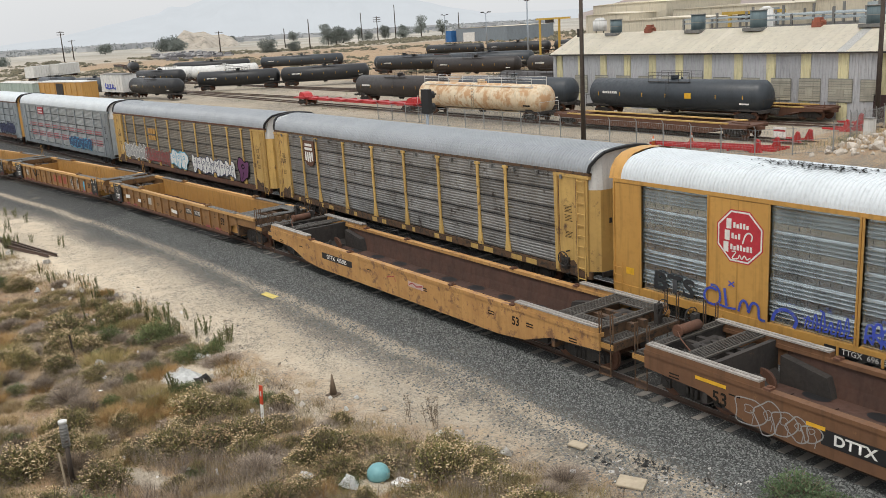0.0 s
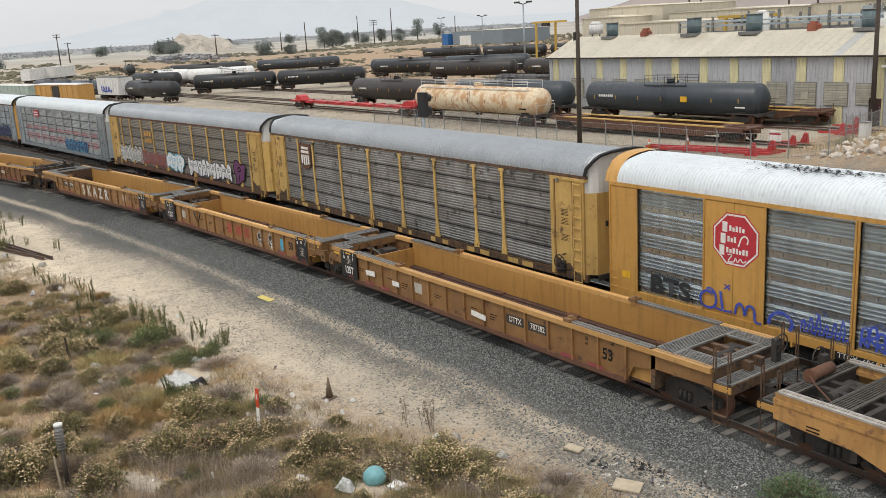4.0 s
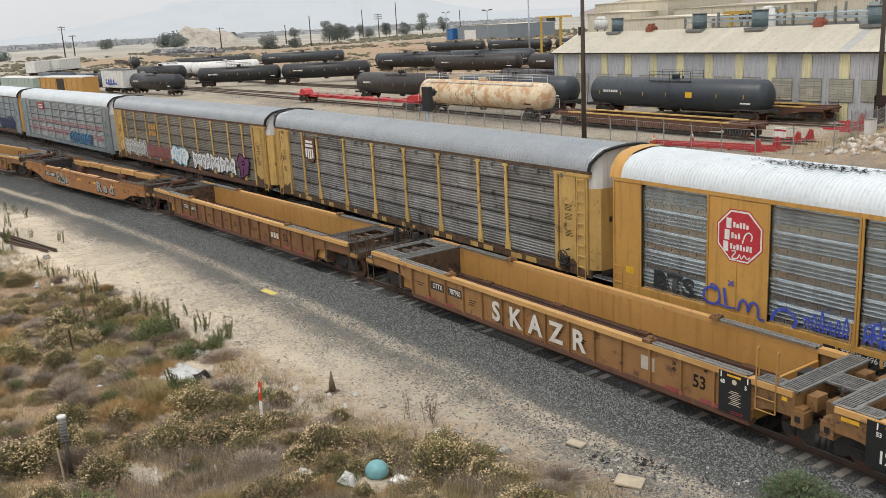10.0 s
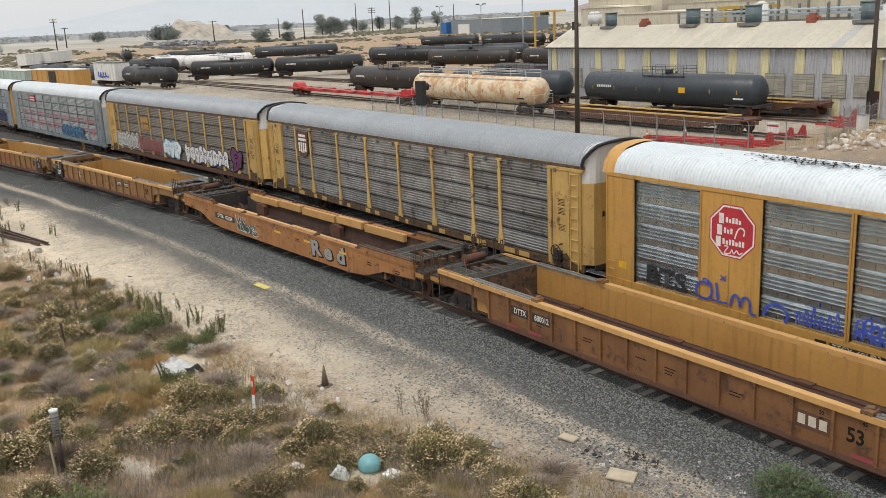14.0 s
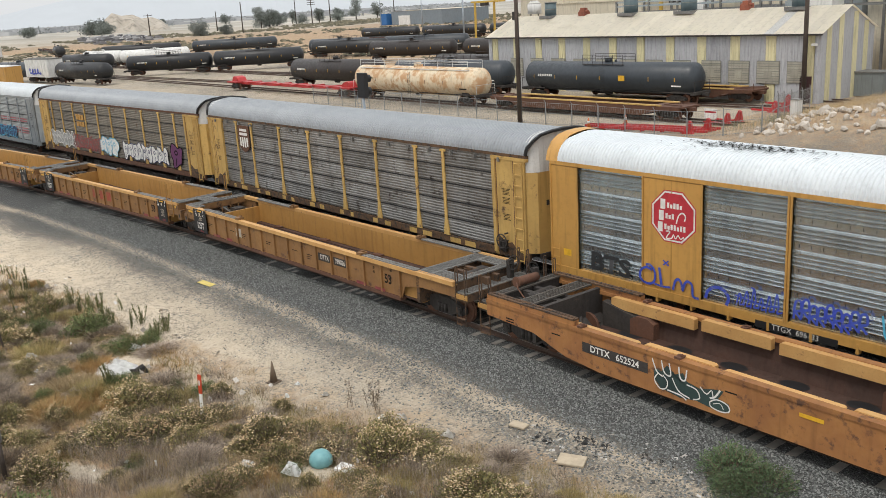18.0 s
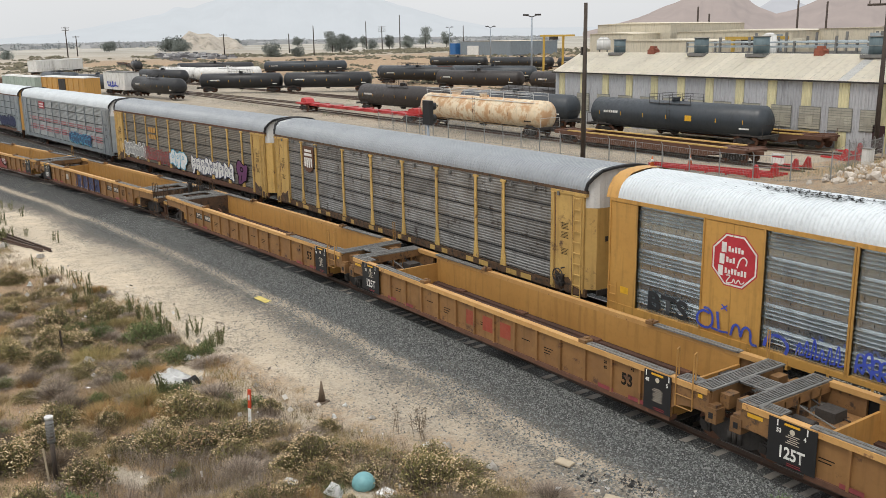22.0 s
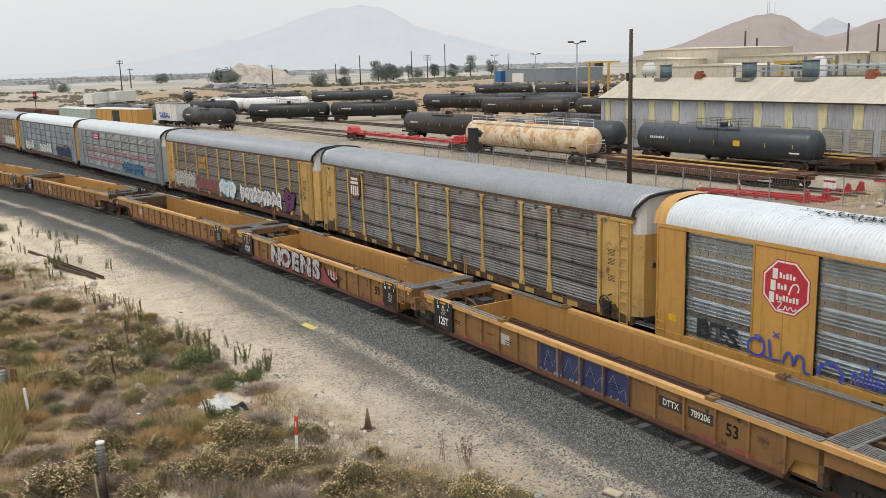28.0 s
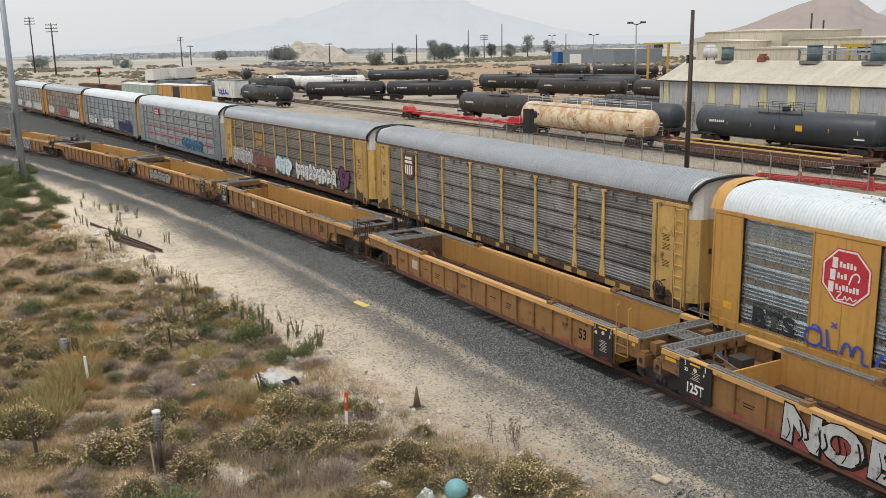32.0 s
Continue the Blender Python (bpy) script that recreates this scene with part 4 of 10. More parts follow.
    for x0, z0, n_ in ((-0.24, 0.27, 5), (-0.30, -0.08, 3), (-0.34, -0.44, 7)):
        for q in range(n_):
            b1_ = bmesh.new()
            dz = 0.05 if q % 3 == 1 else 0.0
            patch(b1_, ex + x0 + q * 0.122, ex + x0 + q * 0.122 + 0.085, y - 0.009, ez + z0, ez + z0 + 0.18 - dz)
            part("emblem_bar", b1_, M_CHALK, sign)
    bm = bmesh.new()
    stroke(bm, smooth([(ex + 0.12, ez - 0.2), (ex + 0.22, ez + 0.08), (ex + 0.36, ez + 0.17), (ex + 0.47, ez + 0.08), (ex + 0.44, ez - 0.08)]), y - 0.009, 0.05)
    part("emblem_line", bm, M_CHALK, sign)
    bm = bmesh.new()
    stroke(bm, smooth([(ex - 0.28, ez - 0.5), (ex - 0.12, ez - 0.5), (ex - 0.26, ez - 0.72), (ex - 0.05, ez - 0.7), (ex + 0.02, ez - 0.58), (ex + 0.1, ez - 0.7), (ex + 0.2, ez - 0.58), (ex + 0.3, ez - 0.68), (ex + 0.42, ez - 0.6)]), y - 0.009, 0.04)
    part("emblem_line", bm, M_CHALK, sign)
    # tags
    lettering(car, "BTS", 0.86, M_SPRAYBLACK, -10.9, y - 0.004, 1.5, 1.3, 0.03, 2, "spray_tag", "black spray-painted letters")
    r2 = random.Random(3)
    tag = y - 0.05
    for line, w_ in (
        ([(-9.05, 2.02), (-9.3, 2.08), (-9.5, 1.9), (-9.55, 1.6), (-9.4, 1.38), (-9.1, 1.36), (-8.93, 1.6), (-8.95, 2.0), (-9.12, 2.22), (-9.3, 2.2)], 0.085),
        ([(-8.75, 2.2), (-8.72, 1.9), (-8.66, 1.42)], 0.1),
        ([(-8.95, 1.4), (-8.6, 1.36), (-8.3, 1.4)], 0.07),
        ([(-8.2, 1.32), (-8.12, 1.72), (-8.0, 1.86), (-7.88, 1.72), (-7.82, 1.4), (-7.74, 1.75), (-7.6, 1.86), (-7.46, 1.7), (-7.42, 1.25), (-7.2, 1.2)], 0.085),
        ([(-6.95, 1.32), (-6.86, 1.68), (-6.6, 1.9), (-6.3, 1.85), (-6.12, 1.55), (-6.2, 1.22)], 0.11),
        ([(-8.6, 2.36), (-8.38, 2.58)], 0.05),
        ([(-8.6, 2.58), (-8.38, 2.36)], 0.05),
    ):
        bm = bmesh.new()
        stroke(bm, smooth([(px, 1.12 + (pz - 1.2) * 0.74) for px, pz in line]), tag, w_)
        part("spray_tag", bm, M_SPRAYBLUE, car, "blue spray-painted stroke")
    small = [([(-5.85 + k * 0.25, 1.22 + 0.05 * (k % 2)), (-5.75 + k * 0.25, 1.62 + 0.12 * (k % 3)), (-5.68 + k * 0.25, 1.5), (-5.73 + k * 0.25, 1.28), (-5.55 + k * 0.25, 1.34)], 0.05) for k in range(6)]
    small += [([(-5.9, 1.55), (-5.4, 1.48), (-4.9, 1.42), (-4.4, 1.5)], 0.045), ([(-5.35, 1.9), (-5.2, 1.84)], 0.05)]
    for k in range(9):
        xx, zz = -3.95 + k * 0.24, 1.25 + 0.08 * math.sin(k * 1.9)
        small.append(([(xx, zz), (xx + 0.04, zz + 0.5), (xx + 0.2, zz + 0.55), (xx + 0.22, zz + 0.3), (xx + 0.06, zz + 0.22), (xx + 0.24, zz + 0.02)], 0.075))
    for k, (line, w_) in enumerate(small):
        bm = bmesh.new()
        stroke(bm, smooth(line), tag - 0.004 * (k % 4), w_)
        part("spray_tag", bm, M_SPRAYBLUE, car, "blue spray-painted stroke")
    bm = bmesh.new()
    scribble(bm, r2, -1.4, 1.4, y - 0.06, 1.2, 2.0, 0.06)
    scribble(bm, r2, -1.2, 1.2, y - 0.062, 1.3, 1.8, 0.05)
    part("spray_tag", bm, M_SPRAYCYAN, car, "light blue spray-painted scrawl")["kind"] = "stuff"
    bm = bmesh.new()
    for row, (xs, xe, yc) in enumerate(((-8.2, -4.8, -0.35), (-7.6, -4.2, -0.12))):
        n_ = 170
        pts = []
        for k in range(n_ + 1):
            t = k / n_
            a = t * 62 + row
            pts.append((xs + (xe - xs) * t + 0.1 * math.cos(a) * (1 + 0.6 * math.sin(a * 0.21)), yc + 0.12 * math.sin(a) * (1 + 0.5 * math.sin(a * 0.3)) + 0.06 * math.sin(a * 0.37) + r2.uniform(-0.03, 0.03)))
        for (xa, ya), (xb, yb) in zip(pts, pts[1:]):
            d = Vector((xb - xa, yb - ya, 0))
            d = d.normalized() * 0.022 if d.length > 1e-6 else Vector((0.022, 0, 0))
            za, zb = (5.862 - 0.12 * abs(v) ** 1.6 for v in (ya, yb))
            bm.faces.new([bm.verts.new(p) for p in ((xa - d.y, ya + d.x, za), (xa + d.y, ya - d.x, za), (xb + d.y, yb - d.x, zb), (xb - d.y, yb + d.x, zb))])
    for k in range(150):
        xa, ya = r2.gauss(-6.6, 1.3), r2.gauss(-0.3, 0.22)
        ang, ln = r2.uniform(0, 6.28), r2.uniform(0.08, 0.22)
        xb, yb = xa + ln * math.cos(ang), ya + 0.6 * ln * math.sin(ang)
        d = Vector((xb - xa, yb - ya, 0)).normalized() * 0.018
        za, zb = (5.872 - 0.12 * abs(v) ** 1.6 for v in (ya, yb))
        bm.faces.new([bm.verts.new(p) for p in ((xa - d.y, ya + d.x, za), (xa + d.y, ya - d.x, za), (xb + d.y, yb - d.x, zb), (xb - d.y, yb + d.x, zb))])
    part("roof_scrawl", bm, M_INK, car, "black spray scrawl on the roof")["kind"] = "stuff"
    bm = bmesh.new()
    patch(bm, -13.1, -12.72, y - 0.003, 1.5, 1.75)
    part("notice", bm, M_REFL, car)
    bm = bmesh.new()
    patch(bm, -5.2, -2.6, y - 0.03, 0.7, 0.92)
    board = part("number_board", bm, M_BLACK, car)
    lettering(board, "TTGX  696133", 0.24, M_CHALK, -3.9, y - 0.034, 0.81, 1.0)
    return car


shutter_car()

grey_posts = [-10.0, -8.2, -5.1, -2.1, 0.9, 3.8, 6.8, 8.7]
grey = rack_base("car_carrier", "weathered grey car carrier with pale yellow posts and ends", "standing car carriers", RACK_LEN, M_GALV_OLD, M_PYEL, M_GRIMEY, M_ROOF_GREY, M_PYEL_END, M_WHITE, rack_pose(1), grey_posts)
bm = bmesh.new()
for k in range(26):
    x = -12 + k * 0.95
    if k % 3:
        patch(bm, x, x + random.Random(k).uniform(0.2, 0.7), -1.625, 0.88, 1.1)
part("sill_lettering", bm, M_PYEL, grey, "worn yellow paint blocks along the sill")["kind"] = "stuff"
bm = bmesh.new()
prism(bm, [(-9.75, 4.6), (-8.45, 4.6), (-8.45, 3.5), (-8.75, 3.2), (-9.1, 3.1), (-9.45, 3.2), (-9.75, 3.5)], -1.65, -1.62)
sign = part("shield_sign", bm, M_RUST, grey, "rusty brown shield sign with white bars")
for a in [(-9.6 + q * 0.26, -9.42 + q * 0.26, 3.35 + 0.06 * abs(q - 1.5), 3.95) for q in range(4)] + [(-9.6, -8.65, 4.05, 4.2), (-9.55, -8.7, 4.28, 4.42)]:
    bm = bmesh.new()
    patch(bm, a[0], a[1], -1.655, a[2], a[3])
    part("sign_bar", bm, M_CHALK, sign)
for k in range(18):
    x = -12.5 + k * 1.45
    bm = bmesh.new()
    box(bm, x - 0.06, x + 0.06, -1.70, -1.60, 4.62, 4.78)
    part("roof_clip", bm, M_GRATE, grey)
bm = bmesh.new()
for q in (0.0, 0.3, 0.6, 0.9):
    tube(bm, (12.55, -1.68, 0.95 + q), (12.55, -1.86, 0.95 + q), 0.03, 6)
ring = [(12.3 + 0.28 * math.cos(q * 0.3491), -1.8, 1.5 + 0.28 * math.sin(q * 0.3491)) for q in range(19)]
pipe(bm, ring, 0.025, 6)
for q in (0, 3, 6):
    pipe(bm, [ring[q], ring[q + 9]], 0.016, 5)
box(bm, 12.15, 12.5, -1.76, -1.62, 1.1, 1.55)
part("hand_brake", bm, M_DARK, grey, "black hand brake wheel and housing")

csx = rack_base("car_carrier", "old grey car carrier with yellow posts and spray-painted lower side", "standing car carriers", RACK_LEN, worn("brown_grey_panel", (0.22, 0.2, 0.165), (0.165, 0.15, 0.125), (0.12, 0.07, 0.045), 0.6, 0.25, 0.9, 0.58), M_PYEL, M_RUST, M_ROOF_GREY, M_PYEL, M_WHITE, rack_pose(2), [-11, -9, -6.6, -4.3, -2, 0.4, 3.0, 5.6, 8.2, 10.3])
bm = bmesh.new()
for q in range(3):
    box(bm, -6.0 + q * 0.5, -5.6 + q * 0.5, -1.66, -1.625, 3.6, 4.0)
    box(bm, -6.0 + q * 0.5, -5.6 + q * 0.5, -1.66, -1.625, 3.1, 3.45)
part("company_mark", bm, M_KYEL, csx, "small orange-yellow blocks")["kind"] = "stuff"
r3 = random.Random(11)
bubbles(csx, -12.0, -7.6, -1.66, 1.4, 2.5, M_SPRAYGREY, M_CHALK, 5, "grey spray letters outlined in white")
bubbles(csx, -7.2, -2.6, -1.66, 1.4, 2.35, worn("faded_red_spray", (0.2, 0.09, 0.075), (0.16, 0.1, 0.085), (0.2, 0.18, 0.15), 0.7, 0.0, 2.0, 0.5), M_SPRAYRED, 6, "faded red spray letters")
bubbles(csx, -2.0, 0.2, -1.66, 1.35, 2.6, M_CHALK, M_SPRAYCYAN, 7, "white spray letters outlined in light blue", 1.1)
bubbles(csx, 2.0, 8.2, -1.66, 1.35, 2.45, M_CHALK, M_SPRAYNAVY, 8, "large white spray letters", 0.8)
bubbles(csx, 9.4, 10.2, -1.66, 1.3, 2.9, M_SPRAYPURPLE, M_INK, 9, "purple spray blob", 1.3)

stripe = rack_base("car_carrier", "silver car carrier with faded red stripes and a white roof", "standing car carriers", RACK_LEN, worn("silver_panel", (0.37, 0.395, 0.39), (0.30, 0.32, 0.315), (0.3, 0.25, 0.22), 0.5, 0.35, 0.8, 0.62), M_GALV, M_GALV, M_ROOF_WHITE, M_GALV, M_WHITE, rack_pose(3), [-10.5, -8, -5.5, -3, -0.5, 2, 4.5, 7, 9.5])
bm = bmesh.new()
for z in (1.75, 1.95, 2.15, 2.75, 2.95):
    for k in range(9):
        patch(bm, -11 + k * 2.5, -11 + k * 2.5 + 2.2, -1.6 - 0.012, z, z + 0.1)
part("red_stripe", bm, worn("faded_red_stripe", (0.42, 0.12, 0.13), (0.45, 0.2, 0.2), None, 0.7), stripe)
bm = bmesh.new()
box(bm, -7.2, -5.4, -1.68, -1.62, 4.0, 4.7)
mk = part("red_mark", bm, M_SPRAYRED, stripe, "small red company plate")
bm = bmesh.new()
for z in (4.15, 4.4):
    patch(bm, -7.0, -5.6, -1.685, z, z + 0.12)
part("mark_bars", bm, M_CHALK, mk)
bubbles(stripe, 2.0, 7.2, -1.66, 1.2, 2.3, M_SPRAYNAVY, M_SPRAYCYAN, 15, "dark blue spray letters", 1.0)

for k, (lab, side, roof_, post) in enumerate((("pale grey car carrier with yellow ends and spray paint", M_GALV, M_ROOF_WHITE, M_KYEL), ("dull grey car carrier with yellow ends and white tags", M_GALV_OLD, M_ROOF_GREY, M_KYEL), ("grey car carrier with orange-yellow ends", M_GALV, M_ROOF_WHITE, M_KYEL))):
    c = rack_base("car_carrier", lab, "standing car carriers", RACK_LEN, side, post if k else M_GALV, M_RUST, roof_, M_KYEL, M_KYEL, rack_pose(4 + k), [-10, -7.5, -5, -2.5, 0, 2.5, 5, 7.5, 10])
    for x0, x1, mt, w in ((-11, -7, M_CHALK, 0.22), (-3, 2, M_SPRAYRED if k == 1 else M_CHALK, 0.16), (5, 11, M_CHALK if k else M_SPRAYNAVY, 0.25)):
        bubbles(c, x0, x1, -1.66, 1.3, 2.5, mt, M_SPRAYGREY if k else M_INK, 30 + k, "spray-painted letters", 1.1)


# ---- well cars of the moving train ----
M_JOINT = worn("stained_joint_paint", (0.24, 0.125, 0.044), (0.13, 0.067, 0.03), (0.05, 0.03, 0.02), 0.65, 0.0, 1.6, 0.55)
M_PAPER = plain("weathered_paper", (0.45, 0.42, 0.36), 0.9)
YN = -1.5  # near side of a car, before it is widened
WIDE = 1.067
JOINT_BACK = 0.3  # the middle of a shared truck lies this far behind the joint
M_FADED = plain("faded_cream_spray", (0.58, 0.52, 0.42), 0.8)


def smooth_3(pts, n=4):
    """A rounded line through points in space."""
    q = [Vector(p) for p in (pts[0], *pts, pts[-1])]
    out = []
    for a, b, c, d in zip(q, q[1:], q[2:], q[3:]):
        for k in range(n):
            t = k / n
            out.append(tuple(0.5 * (2 * b + (c - a) * t + (2 * a - 5 * b + 4 * c - d) * t * t + (3 * b - a - 3 * c + d) * t ** 3)))
    return out + [tuple(pts[-1])]


def grating(bm, x0, x1, y0, y1, z, frame_w=0.05):
    """An open walkway: a frame with thin bars."""
    box(bm, x0, x1, y0, y0 + frame_w, z - 0.05, z)
    box(bm, x0, x1, y1 - frame_w, y1, z - 0.05, z)
    box(bm, x0, x0 + frame_w, y0, y1, z - 0.05, z)
    box(bm, x1 - frame_w, x1, y0, y1, z - 0.05, z)
    if y1 - y0 > x1 - x0:
        n_ = int((x1 - x0) / 0.07)
        for k in range(1, n_):
            x = x0 + (x1 - x0) * k / n_
            box(bm, x - 0.014, x + 0.014, y0, y1, z - 0.035, z - 0.004)
        for k in range(1, int((y1 - y0) / 0.3)):
            box(bm, x0, x1, y0 + k * 0.3 - 0.012, y0 + k * 0.3 + 0.012, z - 0.03, z - 0.008)
    else:
        n_ = int((y1 - y0) / 0.07)
        for k in range(1, n_):
            y = y0 + (y1 - y0) * k / n_
            box(bm, x0, x1, y - 0.014, y + 0.014, z - 0.035, z - 0.004)
        for k in range(1, int((x1 - x0) / 0.3)):
            box(bm, x0 + k * 0.3 - 0.012, x0 + k * 0.3 + 0.012, y0, y1, z - 0.03, z - 0.008)


def coupler_end(car, x, s, paint, top, deck_mat, dark, pit=False):
    """End of a well car that has a coupler: deck frame with an opening, lower step, grab irons, brake gear. x: the joint; s: the way out."""
    X = lambda a: x - s * a  # noqa: E731
    R = lambda a, b_: sorted((X(a), X(b_)))  # noqa: E731
    bm = bmesh.new()
    if pit:
        grating(bm, *R(2.1, 2.7), -1.4, 1.4, top)
    else:
        grating(bm, *R(2.35, 3.05), -1.4, 1.4, top)
        grating(bm, *R(1.25, 2.35), -1.4, -0.75, top)
        grating(bm, *R(1.25, 2.35), 0.75, 1.4, top)
    grating(bm, *R(0.95, 1.3), -1.4, 1.4, top)
    grating(bm, *R(0.45, 0.95), -1.38, 1.38, top - 0.34)
    part("end_deck", bm, deck_mat, car, "open steel grating deck over the coupler")
    bm = bmesh.new()
    for y in (-0.22, 0.22):
        box(bm, *R(0.7, 3.0), y - 0.08, y + 0.08, top - 0.62, top - 0.1)
    box(bm, *R(1.0, 1.25), -1.4, 1.4, top - 0.5, top - 0.06)
    box(bm, *R(2.9, 3.05), -1.42, 1.42, 0.5, top - 0.06)
    box(bm, *R(0.42, 0.5), -1.38, 1.38, top - 0.62, top - 0.36)
    for y in (-1.32, 1.32):
        box(bm, *R(0.45, 1.3), y - 0.05, y + 0.05, top - 0.66, top - 0.4)
    # sloping braces down to the well
    for y in (-0.9, 0.0, 0.9):
        tube(bm, (X(3.0), y, 0.55), (X(1.6), y * 0.8, top - 0.2), 0.06, 6)
    part("end_sill", bm, M_DARK if pit else M_GRIMEY, car)
    bm = bmesh.new()
    box(bm, *R(1.3, 2.4), -0.74, 0.74, top - 0.34 - 0.3 * pit, top - 0.28 - 0.3 * pit)
    for k in range(8):
        tube(bm, (X(2.25), -0.6 + 0.17 * k, top - 0.28 - 0.3 * pit), (X(2.25), -0.6 + 0.17 * k, top - 0.265 - 0.3 * pit), 0.02, 6)
    part("bolster_plate", bm, M_BROWN, car, "rust-brown plate with rivets under the deck opening")
    bm = bmesh.new()
    box(bm, *R(0.4, 0.95), -1.43, -1.4, top - 0.56, top - 0.4)
    part("step_guard", bm, M_YEL, car)
    bm = bmesh.new()
    coupler(bm, X(0.62), s)
    tube(bm, (X(1.7), -0.5, top - 0.22), (X(1.7), 0.45, top - 0.22), 0.15, 10)
    box(bm, *R(1.45, 2.1), 0.3, 0.7, top - 0.5, top - 0.15)
    pipe(bm, [(X(2.8), 0.55, top - 0.25), (X(2.1), 0.6, top - 0.3), (X(1.3), 0.4, top - 0.32), (X(0.7), 0.3, top - 0.55), (X(0.3), 0.24, 0.5), (X(0.05), 0.2, 0.42)], 0.025)
    pipe(bm, [(X(2.6), -0.5, top - 0.3), (X(1.8), -0.65, top - 0.2), (X(1.1), -0.5, top - 0.3)], 0.02)
    part("brake_gear", bm, dark, car, "grimy brake cylinder, hoses and coupler")
    for y in (-1.36, 1.36):
        bm = bmesh.new()
        yy = y + (0.06 if y > 0 else -0.06)
        for a, top_z in ((0.5, 0.52), (0.95, 0.52)):
            pipe(bm, [(X(a), yy, top - 0.45), (X(a), yy, top + top_z), (X(a), yy * 0.93, top + top_z), (X(a), yy * 0.93, top - 0.3)], 0.02)
        part("grab_iron", bm, M_GRIMEY, car)
        bm = bmesh.new()
        for z in (0.2, 0.42):
            box(bm, *R(0.5, 0.95), yy - 0.04, yy + 0.04, z, z + 0.03)
        for a in (0.5, 0.95):
            tube(bm, (X(a), yy, 0.2), (X(a), yy, top - 0.5), 0.018, 5)
        part("step", bm, M_GRIMEY, car)
    bm = bmesh.new()
    ring = [(X(0.55) , 0.75 + 0.26 * math.cos(q * 0.5236), top + 0.2 + 0.26 * math.sin(q * 0.5236)) for q in range(13)]
    pipe(bm, ring, 0.018, 5)
    for q in (0, 2, 4):
        pipe(bm, [ring[q], ring[q + 6]], 0.012, 4)
    tube(bm, (X(0.55), 0.75, top + 0.2), (X(0.8), 0.75, top + 0.2), 0.06, 8)
    box(bm, *R(0.62, 0.78), 0.65, 0.85, top - 0.45, top + 0.3)
    part("brake_wheel", bm, M_DARK, car, "black hand brake wheel")
    if deck_mat is not M_DECK or s > 0:
        return
    bm = bmesh.new()
    tube(bm, (X(1.1), -0.35, top + 0.16), (X(1.1), 0.45, top + 0.16), 0.15, 12)
    tube(bm, (X(1.1), -0.42, top + 0.16), (X(1.1), -0.35, top + 0.16), 0.18, 12)
    pipe(bm, [(X(1.1), -0.4, top + 0.16), (X(1.5), -0.7, top + 0.1), (X(2.2), -0.9, top - 0.2)], 0.02)
    part("brake_cylinder", bm, M_RUST, car, "rusty brown brake cylinder on the deck")


